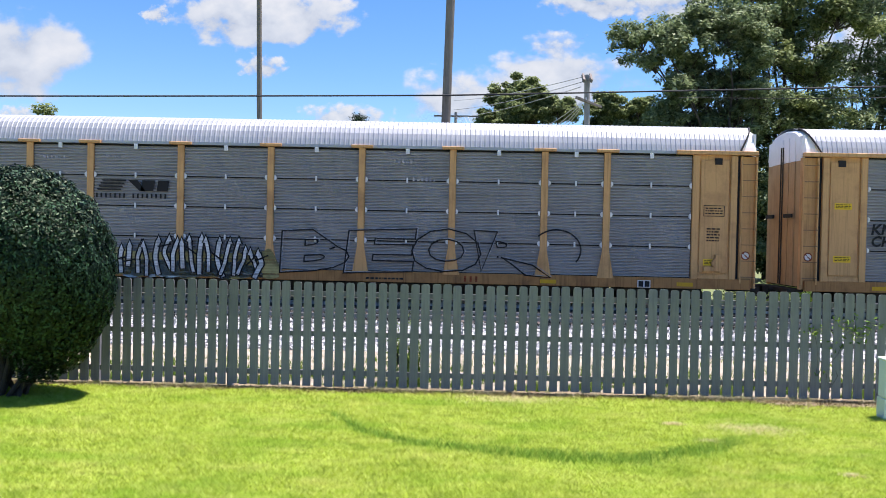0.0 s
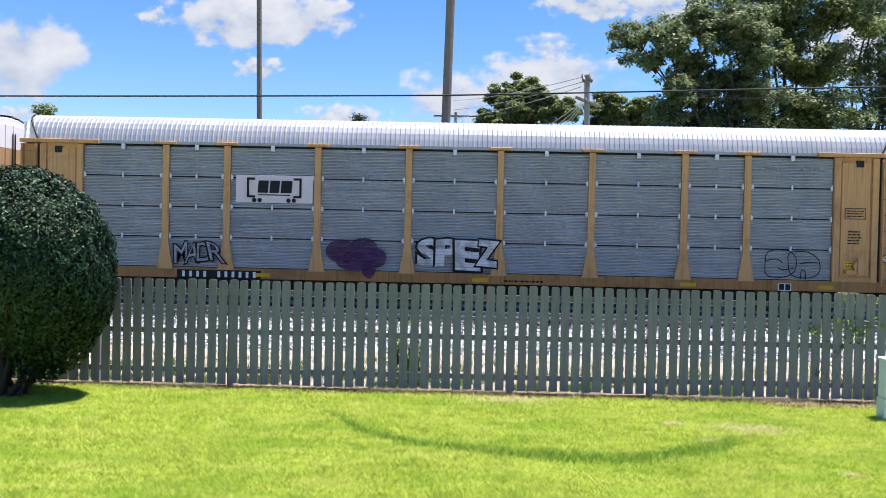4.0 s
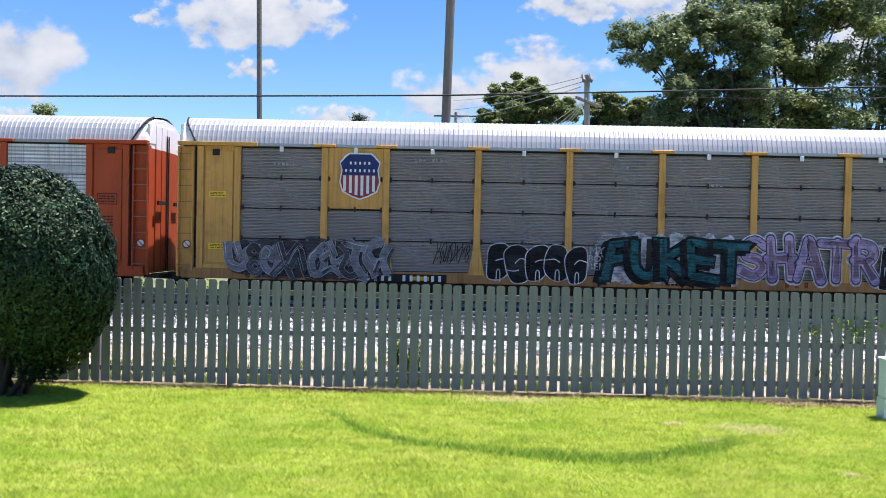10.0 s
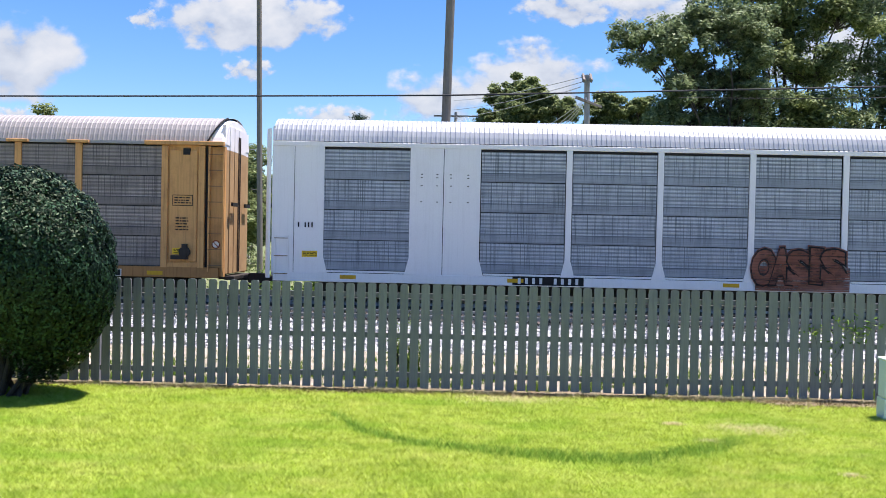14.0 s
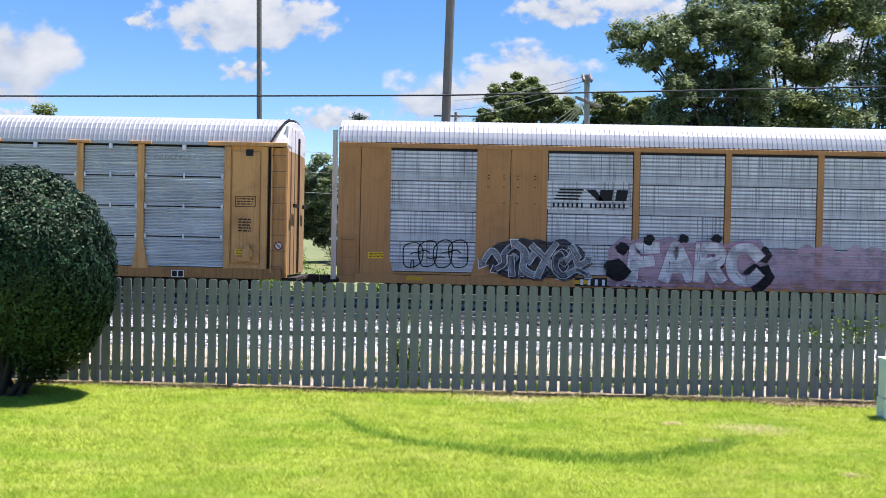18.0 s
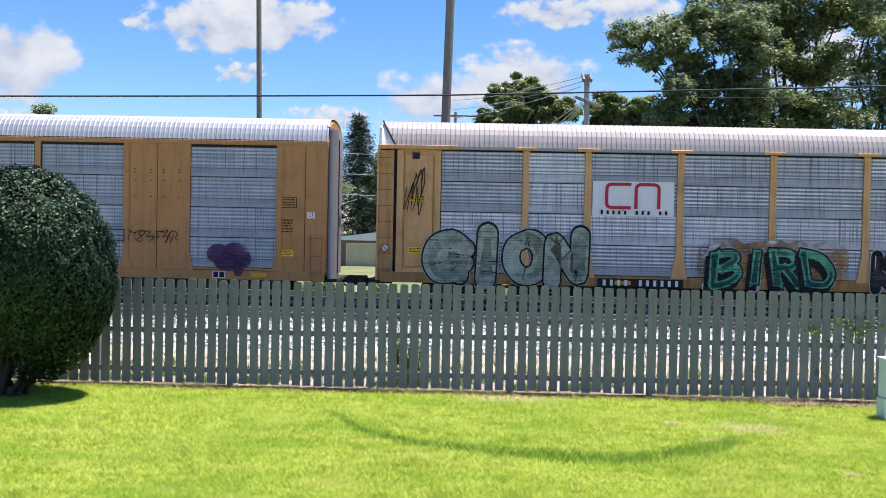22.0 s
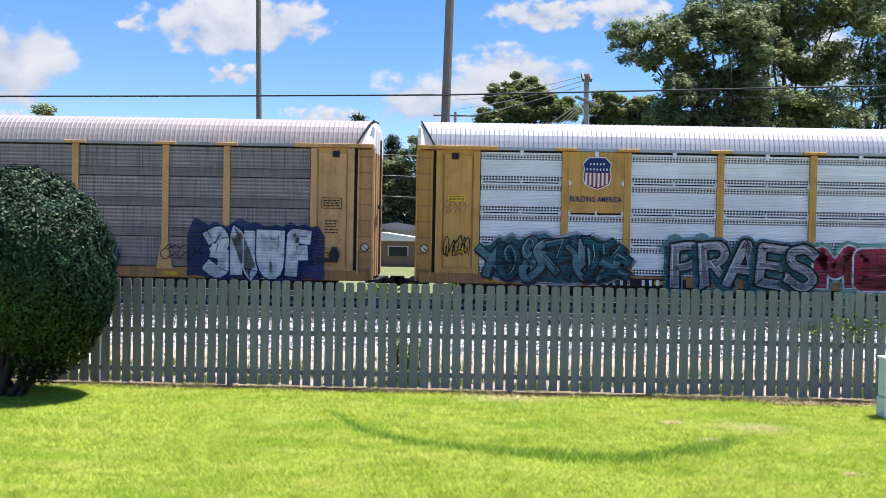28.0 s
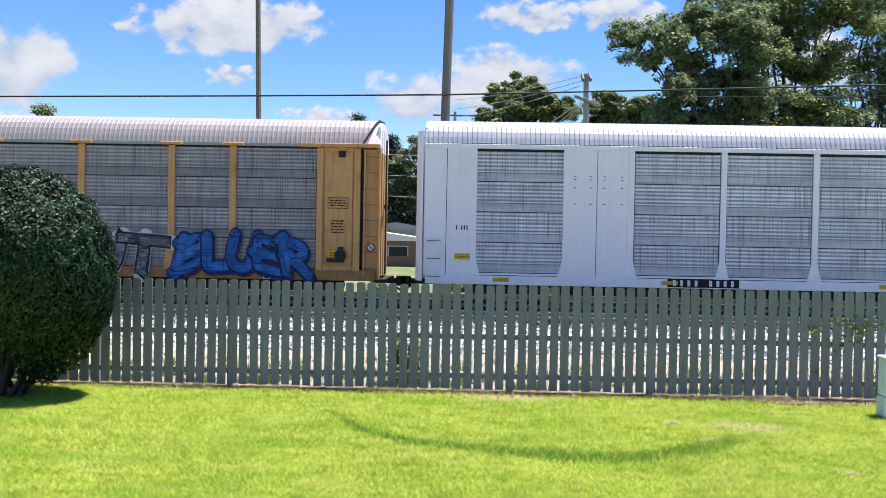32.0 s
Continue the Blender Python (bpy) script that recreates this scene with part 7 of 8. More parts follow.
def bracket_badge(car, cx, cz, white=True, ink=None):
    ink = ink or M_MARK_B
    if white:
        decal(car, "badge_field", [rect(cx - 1.2, cx + 1.2, cz - 0.44, cz + 0.42)], M_OFFWHITE, NEAR - 0.008)
    polys = []
    for s in (-1, 1):
        polys += ribbon([(cx + s * 0.62, cz + 0.3), (cx + s * 0.82, cz + 0.3), (cx + s * 0.82, cz - 0.25), (cx + s * 0.62, cz - 0.25)], 0.07)
        for k in (0.45, 0.62):
            polys.append([(cx + s * k + 0.07 * math.cos(t), cz - 0.36 + 0.07 * math.sin(t)) for t in [0.6 * q for q in range(10)]])
    polys += [rect(cx - 0.52, cx - 0.20, cz - 0.13, cz + 0.25, 0.03), rect(cx - 0.15, cx + 0.15, cz - 0.13, cz + 0.25, 0.03), rect(cx + 0.20, cx + 0.54, cz - 0.13, cz + 0.25, 0.03), rect(cx - 0.5, cx + 0.5, cz - 0.21, cz - 0.18)]
    return decal(car, "emblem", polys, ink, NEAR - 0.03, "dark bracketed emblem of plain blocks", stuff=True)


def horse_badge(car, x, z):
    polys = [rect(x, x + 0.75, z + 0.30 - 0.095 * i, z + 0.35 - 0.095 * i, -0.03) for i in range(4)]
    polys = [[(a + 0.1 * (3 - i) * 0.5, b) for a, b in p] for i, p in enumerate(polys)]
    polys += [[(x + 0.95, z + 0.34), (x + 1.25, z + 0.34), (x + 1.5, z), (x + 1.32, z)], rect(x + 1.35, x + 1.75, z, z + 0.34, 0.05), rect(x + 1.85, x + 2.2, z, z + 0.34, 0.05)]
    decal(car, "emblem", polys, M_MARK_B, NEAR - 0.03, "black striped emblem of plain blocks", stuff=True)
    bars(car, x - 0.1, x + 2.2, z - 0.22, z - 0.08, 16, M_MARK_B, NEAR - 0.03, gaps=(7,), name="lettering")


def red_badge(car, cx, cz, thick, caption):
    decal(car, "badge_field", [rect(cx - 1.25, cx + 1.25, cz - 0.62, cz + 0.45)], M_MARK_W if caption else S_LIGHT, NEAR - 0.008)
    w = 0.36
    p = [(cx - 0.1, cz + w), (cx - 0.82, cz + w), (cx - 0.82, cz - w), (cx - 0.1, cz - w)]
    q = [(cx + 0.08, cz - w), (cx + 0.08, cz + w), (cx + 0.78, cz + w), (cx + 0.78, cz - w)]
    decal(car, "emblem", ribbon(rounded(p, thick * 1.6), thick) + ribbon(rounded(q, thick * 1.6), thick), M_RED, NEAR - 0.03, "red ribbon-like emblem")
    if caption:
        bars(car, cx - 1.05, cx + 1.1, cz - 0.57, cz - 0.45, 12, M_MARK_B, NEAR - 0.03, gaps=(5, 9), name="lettering")

# ---------------------------------------------------------------- the train, in order of passing
TRAIN = []


def couple(car, x):
    car.location = (x, TRACK_Y, RAIL_Z)
    TRAIN.append((car, x))
    return car



M_GOLD_BROWN = paint("brown gold paint", (0.46, 0.225, 0.085), dirt=0.5, grime=(0.13, 0.06, 0.03))
MIXED = {"all": S_PLAID}
for b in range(9):
    for r in range(4):
        MIXED[(b, r)] = S_PLAID_LIGHT if r == 1 or b in (1, 7) else S_PLAID

PALE_BLUE = spray("pale blue", (0.44, 0.6, 0.7), 0.9)
OCHRE_DIM = spray("ochre dim", (0.36, 0.31, 0.13), 0.9)
GREY_INK = spray("grey ink", (0.06, 0.055, 0.06), 0.9)
RUST = spray("rust", (0.32, 0.07, 0.03), 0.9)
LIME = spray("lime", (0.42, 0.5, 0.16), 0.9)
STEEL_BLUE = spray("steel blue", (0.15, 0.32, 0.46), 0.9)
NAVY_SPRAY = spray("navy spray", (0.02, 0.035, 0.11), 0.9)
OLIVE = spray("olive", (0.085, 0.085, 0.04), 0.9)
OLIVE_FADED = spray("faded olive", (0.15, 0.155, 0.08), 0.5)
PALE_THIN = spray("thin pale paint", (0.36, 0.36, 0.30), 0.6)
PINK_DIM = spray("pink dim", (0.45, 0.2, 0.28), 0.9)
PINK = spray("pink", (0.55, 0.16, 0.27), 0.9)
TEAL = spray("teal", (0.11, 0.4, 0.45), 0.9)
DARK_TEAL = spray("dark teal", (0.025, 0.11, 0.13), 0.9)
CREAM = spray("cream", (0.55, 0.42, 0.32), 0.9)
TAN_SPRAY = spray("tan spray", (0.42, 0.26, 0.18), 0.9)
MAROON = spray("maroon", (0.17, 0.03, 0.03), 0.9)
SKY_SPRAY = spray("sky spray", (0.1, 0.42, 0.55), 0.9)
GREEN_DARK = spray("green dark", (0.012, 0.085, 0.075), 0.9)
LILAC = spray("lilac", (0.46, 0.36, 0.55), 0.9)
PURPLE = spray("purple", (0.09, 0.035, 0.1), 0.9)
MAUVE = spray("mauve", (0.25, 0.165, 0.215), 0.9)
BRICK = spray("brick", (0.26, 0.1, 0.065), 0.9)
PALE_GREEN = spray("pale green", (0.46, 0.55, 0.40), 0.9)
SAGE = spray("sage", (0.24, 0.29, 0.21), 0.9)
GREEN_SPRAY = spray("green spray", (0.12, 0.42, 0.25), 0.9)
BLUE_SPRAY = spray("blue spray", (0.03, 0.14, 0.42), 0.9)
STEEL_DARK = spray("steel dark", (0.06, 0.075, 0.1), 0.9)
TEAL_GREY = spray("teal grey", (0.12, 0.23, 0.25), 0.9)
MINT = spray("mint", (0.2, 0.42, 0.34), 0.9)
CRIMSON = spray("crimson", (0.33, 0.02, 0.05), 0.9)
UMBER = spray("umber", (0.2, 0.12, 0.09), 0.9)
CHALK_SILVER = spray("bright silver", (0.60, 0.58, 0.62), 0.88, thin=0.55)
LILAC_THIN = spray("thin lilac", (0.36, 0.28, 0.5), 0.3)
PINK_THIN = spray("thin pink", (0.58, 0.36, 0.44), 0.62)
UMBER_PALE = spray("taupe", (0.30, 0.22, 0.19), 0.9)
SKY_BLUE = spray("mid blue", (0.05, 0.22, 0.55), 0.85)
SKY_MIST = spray("blue mist", (0.08, 0.40, 0.55), 0.75, mist=0.9)
CHALK_MIST = spray("white mist", (0.7, 0.7, 0.72), 0.85, mist=0.8)
GREEN_MIST = spray("pale green mist", (0.42, 0.5, 0.38), 0.75, mist=0.8)
ORANGE_MIST = spray("orange mist", (0.42, 0.2, 0.05), 0.75, mist=0.8)
SILVER_MIST = spray("silver mist", (0.36, 0.34, 0.36), 0.62, mist=0.7)
TEAL_DEEP = spray("deep teal", (0.02, 0.13, 0.13), 0.9)
SAGE_PALE = spray("pale sage", (0.42, 0.47, 0.36), 0.85)
CYAN = spray("cyan", (0.2, 0.52, 0.6), 0.9)


def blot(car, x, z, r):
    rnd = random.Random(int(x * 100))
    return decal(car, "paint_blot", [[(x + r * (0.6 + 0.4 * rnd.random()) * math.cos(t), z + r * (0.5 + 0.45 * rnd.random()) * math.sin(t)) for t in [2 * math.pi * k / 14 for k in range(14)]]], INK, FACE - 0.012)


def purple_blob(car, x0, x1, z0, z1):
    w, h = x1 - x0, z1 - z0
    for cx, cz, a, b in ((0.25, 0.65, 0.27, 0.30), (0.62, 0.72, 0.25, 0.28), (0.85, 0.5, 0.17, 0.25), (0.5, 0.4, 0.35, 0.25), (0.72, 0.22, 0.12, 0.24)):
        decal(car, "graffiti_fill", [[(x0 + w * (cx + a * math.cos(t)), z0 + h * (cz + b * math.sin(t))) for t in [2 * math.pi * k / 16 for k in range(16)]]], PURPLE, FACE - 0.001 * (1 + 3 * a))


def speed_badge(car, x0, x1, z0, z1):
    h = z1 - z0
    n = 4
    w = (x1 - x0) / n
    decal(car, "emblem", [rect(x0 + w * i + 0.08, x0 + w * (i + 1), z0 + h * 0.35, z1, 0.12) for i in range(n)], M_RED, NEAR - 0.03, "red slanting emblem of plain blocks")
    decal(car, "emblem_line", [[(x0 - 0.1, z0 - 0.02), (x1, z0 + h * 0.25), (x1, z0 + h * 0.30), (x0, z0 + h * 0.22)]], M_NAVY, NEAR - 0.03)


def block_badge(car, x0, x1, z0, z1):
    w = (x1 - x0) / 3
    h = z1 - z0
    decal(car, "emblem_shadow", [rect(x0 + w * i + 0.02, x0 + w * (i + 0.86), z0 + h * 0.2, z1 - 0.04) for i in range(3)], M_MARK_B, NEAR - 0.02)
    decal(car, "emblem", [rect(x0 + w * i + 0.06, x0 + w * (i + 0.9), z0 + h * 0.26, z1) for i in range(3)] + [rect(x0, x1, z0, z0 + 0.08)], M_MARK_Y, NEAR - 0.03, "yellow emblem of plain blocks")


def badge_plate(car, bay, material):
    a, b = POSTS[bay - 1] + 0.1, POSTS[bay] - 0.1
    bm = bmesh.new()
    box(bm, a, b, NEAR - 0.02, NEAR + 0.05, 3.30, P_TOP + 0.02, 0.01)
    part("badge_plate", bm, material, car)


def figure_shape(car, x0, x1, z0, z1):
    w, h = x1 - x0, z1 - z0
    c = (x0 + x1) / 2
    decal(car, "graffiti_accent", [[(c - w * 0.25, z0), (c + w * 0.25, z0), (c + w * 0.3, z0 + h * 0.5), (c + w * 0.5, z1 - h * 0.1), (c, z1), (c - w * 0.5, z1 - h * 0.1), (c - w * 0.3, z0 + h * 0.5)]], CREAM, FACE - 0.02)



car = couple(posted_car("tan autorack with dark grey ribbed sides and outlined graffiti", M_GOLD_TAN, M_ROOF, S_DARK), -18.16)
small_print(car, 1, LEN1)
horse_badge(car, 6.76, 3.6 + 0.12)
wash(car, 7.0, 12.5, 1.04, 1.95, OCHRE_DIM, 210)
wash(car, 7.6, 12.0, 1.04, 1.6, PALE_BLUE, 211)
spikes(car, 7.1, 12.1, 1.06, 2.45, CHALK, INK, 2, "white spiky upright letters outlined in black")
outline_letters(car, "BEOR", 12.6, 20.74, 1.34, 2.67, INK, 5, 0.045, 0.2, 0.05, 0.05, echo=SILVER, label="thin black outlined letters")
decal(car, "graffiti_outline", ring(20.48 + 0.6, 1.41 + 0.75, 0.75, 0.62, 0.05, -0.6, 3.0), INK, FACE - 0.003)
bars(car, 18.2, 18.72, 1.12, 1.29, 3, RUST, NEAR - 0.036)
ghost_marks(car, 7, [(5.0, 4.7), (7.0, 4.75), (16.0, 4.75), (16.6, 4.2)])

car = couple(posted_car("tan autorack with dark ribbed sides and silver graffiti", M_GOLD_TAN, M_ROOF, S_DARK), 10.39)
small_print(car, 11, LEN1)
words(car, "graffiti_tag", "KNAB!", 2.1, 3.42, 2.82, 3.16, INK, bold=0.03, slant=0.06, label="black scrawled tag")
words(car, "graffiti_tag", "CHEPS", 2.09, 3.36, 2.46, 2.79, INK, bold=0.03, slant=0.06)
burner(car, "FR8", 5.05, 9.25, 1.06, 2.55, [CHALK_SILVER], INK, 21, shade=INK, depth=(-0.22, -0.06), glow=LIME, halo=0.085, thick=0.25, rim=0.05, wild=0.08, overlap=0.12, accent=SILVER, busy=5, kick=True, label="silver letters outlined in black")
wash(car, 4.1, 9.4, 1.05, 1.9, LILAC_THIN, 201)
burner(car, "CARTEL", 10.95, 18.8, 1.10, 2.62, [CHALK_SILVER], INK, 22, shade=INK, depth=(-0.2, -0.07), glow=LIME, halo=0.085, thick=0.22, rim=0.05, wild=0.12, overlap=0.2, accent=SILVER, busy=5, kick=True, label="silver letters outlined in black")
bracket_badge(car, (6.88 + 8.86) / 2, (3.41 + 4.26) / 2)
scribble(car, 24.01, 25.21, 2.87, 3.18, INK, 4, 0.045, 5)
scribble(car, 23.98, 25.22, 2.48, 2.83, INK, 5, 0.045, 5)
bars(car, 5.99, 8.65, 1.15, 1.36, 11, M_MARK_W, FACE - 0.015, gaps=(4,))
blot(car, 10.22, 2.76, 0.16)
blot(car, 10.03, 2.21, 0.16)
blot(car, 23.65, 2.2, 0.16)
blot(car, 21.31, 1.89, 0.16)
blot(car, 23.08, 1.76, 0.16)
ghost_marks(car, 8, [(3.0, 4.8), (5.0, 4.75), (11.0, 4.75), (17.2, 4.6), (19.2, 4.7), (5.2, 4.3)])

car = couple(posted_car("tan autorack with mid-grey ribbed sides and small graffiti", M_GOLD_TAN, M_ROOF, S_MID), 38.68)
small_print(car, 21, LEN1)
bracket_badge(car, (7.0 + 9.0) / 2, (3.48 + 4.27) / 2)
piece(car, "MADR", 4.94, 6.4, 1.52, 2.14, SILVER, INK, 31, wild=0.25, rim=0.03, fat=0.0, label="small silver tag outlined in black")
purple_blob(car, 9.68, 11.51, 1.18, 2.41)
piece(car, "SPEZ", 12.52, 14.97, 1.52, 2.42, CHALK, INK, 32, wild=0.1, rim=0.04, label="pale tag outlined in black")
loops_outline(car, 23.25, 24.67, 1.42, 2.35, INK, 33, 2, 0.03)
reporting_mark(car, 4.99 + 0.1)
ghost_marks(car, 9, [(17.5, 4.8), (23.0, 4.75), (24.2, 4.75)])

car = couple(plated_car("dull white autorack with grey screens and blue graffiti", M_OFFWHITE, M_ROOF, S_PLAID, end_material=M_GOLD_TAN), 66.69)
small_print(car, 31, LEN2)
wildstyle(car, 2.74, 14.6, 1.03, 2.85, [STEEL_BLUE, PALE_BLUE, NAVY_SPRAY, STEEL_BLUE, PALE_BLUE, STEEL_BLUE, TEAL], INK, 41, glow=PINK_DIM, back=OLIVE, step=0.42, thick=0.24, rim=0.06, shine=CHALK, label="blue and white interlocked spray-painted shapes")
humps(car, 14.6, 22.4, 2.50, 9, 0.22, PINK_DIM, MAROON)
wash(car, 14.4, 23.0, 1.04, 2.3, PINK_DIM, 202)
burner(car, "COUCK", 15.0, 21.9, 1.06, 2.62, [TEAL, SKY_SPRAY, STEEL_BLUE, TEAL], INK, 42, shade=DARK_TEAL, depth=(0.12, -0.12), thick=0.23, rim=0.055, wild=0.3, overlap=0.28, inner=CHALK, accent=SKY_SPRAY, kick=True, busy=4, label="teal and blue letters on a pink cloud")
decal(car, "graffiti_fill", ring(14.75, 2.18, 0.24, 0.2, 0.2), PALE_BLUE, FACE - 0.004)
decal(car, "graffiti_outline", ring(14.75, 2.18, 0.35, 0.31, 0.05), INK, FACE - 0.005)
wildstyle(car, 21.3, 23.3, 1.1, 2.2, [TEAL, PINK], INK, 43, step=0.5)
scribble(car, 21.11, 21.76, 2.31, 2.52, INK, 6, 0.035, 4)
words(car, "stencil", "BI", 26.23, 26.51, 2.92, 3.18, M_MARK_B, NEAR - 0.03, 0.03)
scribble(car, 25.4, 26.06, 1.6, 2.36, INK, 8, 0.04, 4)
bars(car, 7.6, 9.27, 1.03, 1.17, 9, M_MARK_W, FACE - 0.02, gaps=(4,))
scribble(car, 1.71, 2.72, 1.58, 2.2, CHALK, 9, 0.04, 4)

car = couple(posted_car("orange autorack with pale grey screens and graffiti", M_ORANGE, M_ROOF, S_PLAID_LIGHT, "flat", clipped=False, sill=M_ORANGE), 94.87)
small_print(car, 41, LEN1)
speed_badge(car, 17.97, 20.4, 3.72, 4.1)
wash(car, 7.2, 16.2, 1.45, 2.85, SKY_MIST, 203)
burner(car, "NOSCH", 9.1, 15.8, 1.05, 2.5, [CREAM, TAN_SPRAY, CREAM], INK, 51, shade=INK, depth=(0.12, -0.09), thick=0.22, rim=0.055, wild=0.24, overlap=0.28, accent=TAN_SPRAY, shine=CHALK, kick=True, busy=4, label="cream and brown spray-painted letters over a blue cloud")
decal(car, "graffiti_arrow", [[(7.6, 1.95), (8.9, 2.15), (8.7, 1.95), (9.3, 1.9), (8.9, 1.78)]], CREAM, FACE - 0.003)
decal(car, "graffiti_outline", ribbon([(7.6, 1.95), (8.9, 2.15), (8.7, 1.95), (9.3, 1.9), (8.9, 1.78), (7.6, 1.95)], 0.05), INK, FACE - 0.004)
humps(car, 16.0, 22.6, 2.58, 6, 0.26, MAROON, INK)
wash(car, 16.0, 23.9, 1.04, 2.3, CHALK, 204)
burner(car, "TOBY", 16.0, 23.5, 1.05, 2.6, [GREEN_DARK], CHALK, 53, shade=MAROON, depth=(0.2, -0.06), thick=0.30, rim=0.045, wild=0.18, overlap=0.2, accent=DARK_TEAL, kick=True, ink=DARK_TEAL, label="dark green block letters rimmed in white")
words(car, "graffiti_tag", "RIP", 22.86, 23.37, 1.92, 2.13, INK, bold=0.01, slant=0.03)
words(car, "graffiti_tag", "BIG", 22.96, 23.48, 1.63, 1.86, INK, bold=0.01, slant=0.03)
scribble(car, 22.91, 24.43, 1.31, 1.57, INK, 10, 0.03, 6)
bars(car, 7.25, 9.09, 1.1, 1.33, 9, M_MARK_B, NEAR - 0.036, gaps=(4,))
bars(car, 1.07, 1.54, 2.66, 2.83, 5, M_MARK_B, NEAR - 0.03)

car = couple(posted_car("gold autorack with dark ribbed sides and a striped shield", M_GOLD_YELLOW, M_ROOF, S_SOOT, skip=((1, 2), (1, 3))), 122.97)
small_print(car, 51, LEN1)
badge_plate(car, 1, M_GOLD_YELLOW)
shield(car, (5.0 + 6.41) / 2, (3.53 + 5.08) / 2, 1.36)
wildstyle(car, 1.72, 6.68, 1.1, 2.32, [SILVER_DIM, GREY_INK, SILVER_DIM], SILVER, 61, back=GREY_INK, step=0.55, thick=0.26, rim=0.016, label="dull silver letters with a thin pale edge")
scribble(car, 8.08, 9.16, 1.61, 2.38, INK, 11, 0.03, 7)
loops_outline(car, 9.73, 12.76, 1.11, 2.33, CHALK, 62, 5, 0.03, INK, label="black letters with a white edge")
words(car, "graffiti_tag", "MY", 12.85, 13.3, 2.06, 2.27, CHALK, bold=0.0)
words(car, "graffiti_tag", "BOY", 12.82, 13.38, 1.82, 2.02, CHALK, bold=0.0)
words(car, "graffiti_tag", "BEKS", 12.79, 13.49, 1.56, 1.78, CHALK, bold=0.0)
wash(car, 13.0, 17.4, 1.15, 2.75, CHALK_MIST, 205)
burner(car, "FUKET", 13.3, 17.6, 1.25, 2.58, [TEAL_DEEP], INK, 63, shade=INK, depth=(-0.14, -0.08), thick=0.18, rim=0.08, wild=0.16, overlap=0.26, accent=DARK_TEAL, kick=True, label="dark teal letters outlined in black")
burner(car, "SHATR", 17.4, 21.65, 1.35, 2.72, [LILAC], PURPLE, 64, glow=CHALK, halo=0.07, thick=0.19, rim=0.03, wild=0.08, overlap=0.1, accent=MAUVE, soft_ends=True, label="lilac letters with a pale halo")
burner(car, "IUB", 21.68, 23.5, 1.02, 2.55, [INK], CHALK, 65, wild=0.1, thick=0.34, rim=0.026, overlap=0.34, label="heavy black letters edged thinly in white")
scribble(car, 21.3, 21.8, 2.3, 2.55, CHALK, 165, 0.025, 4)
scribble(car, 23.3, 23.75, 2.3, 2.55, CHALK, 166, 0.02, 4)
burner(car, "NEMS", 23.75, 25.1, 1.4, 2.45, [OLIVE_FADED], OLIVE, 66, thick=0.2, rim=0.03, wild=0.16, overlap=0.2, kick=True, label="faded olive letters outlined thinly in dark paint")
bars(car, 18.76, 19.64, 1.15, 1.32, 3, RUST, NEAR - 0.036)
reporting_mark(car, 5.91)
ghost_marks(car, 12, [(3.0, 4.6), (7.4, 4.8), (13.4, 4.7), (16.4, 4.2), (24, 4.75)])

car = couple(posted_car("gold autorack with sooty screens and a striped shield", M_GOLD, M_ROOF_GREY, S_PLAID_BROWN, "flat", clipped=False, skip=((1, 2), (1, 3))), 151.38)
small_print(car, 61, LEN1)
badge_plate(car, 1, M_GOLD)
shield(car, (4.95 + 6.31) / 2, (3.62 + 5.15) / 2, 1.36)
burner(car, "OLSA", 2.03, 3.85, 1.15, 2.3, [PALE_THIN], INK, 71, thick=0.2, rim=0.032, wild=0.12, overlap=0.2, label="pale green letters outlined in thin black")
scribble(car, 4.98, 6.2, 1.07, 1.3, INK, 72, 0.025, 7)
reporting_mark(car, 6.25)
loops_outline(car, 7.4, 8.2, 1.5, 2.0, SILVER_DIM, 73, 2, 0.02)
scribble(car, 9.45, 9.75, 1.2, 1.95, INK, 74, 0.025, 6)
wildstyle(car, 11.51, 18.81, 1.14, 2.62, [SILVER, MAUVE, CHALK, SILVER], INK, 73, glow=SILVER, back=MAUVE, step=0.5, thick=0.24, rim=0.03, shine=CHALK, label="mauve and silver interlocked spray-painted shapes")

car = couple(plated_car("bright white autorack with grey screens and a brown tag", M_WHITE, M_ROOF, S_PLAID_BLUE), 180.03)
small_print(car, 71, LEN2)
piece(car, "OASIS", 14.98, 17.61, 1.2, 2.35, BRICK, INK, 81, wild=0.06, rim=0.035, fat=0.06, overlap=0.35, shade=None, glow=BRICK, label="brick-brown bubble letters outlined in black")
decal(car, "graffiti_fill", [rect(14.99, 17.86, 1.05, 1.8)], BRICK, FACE + 0.002)
reporting_mark(car, 7.56 + 0.1, count=9)
bars(car, 0.83, 1.36, 2.7, 2.86, 5, M_MARK_B, NEAR - 0.03, gaps=(1,))

car = couple(posted_car("gold autorack with clean light ribbed sides", M_GOLD, M_ROOF, S_LIGHT), 208.36)
small_print(car, 81, LEN1)
red_badge(car, (6.86 + 8.96) / 2, (3.59 + 4.27) / 2, 0.13, False)
bars(car, 8.23, 9.21, 1.19, 1.33, 8, M_MARK_B, NEAR - 0.036, gaps=(3,))
ghost_marks(car, 15, [(13, 4.7), (3, 4.6), (23, 4.75)])

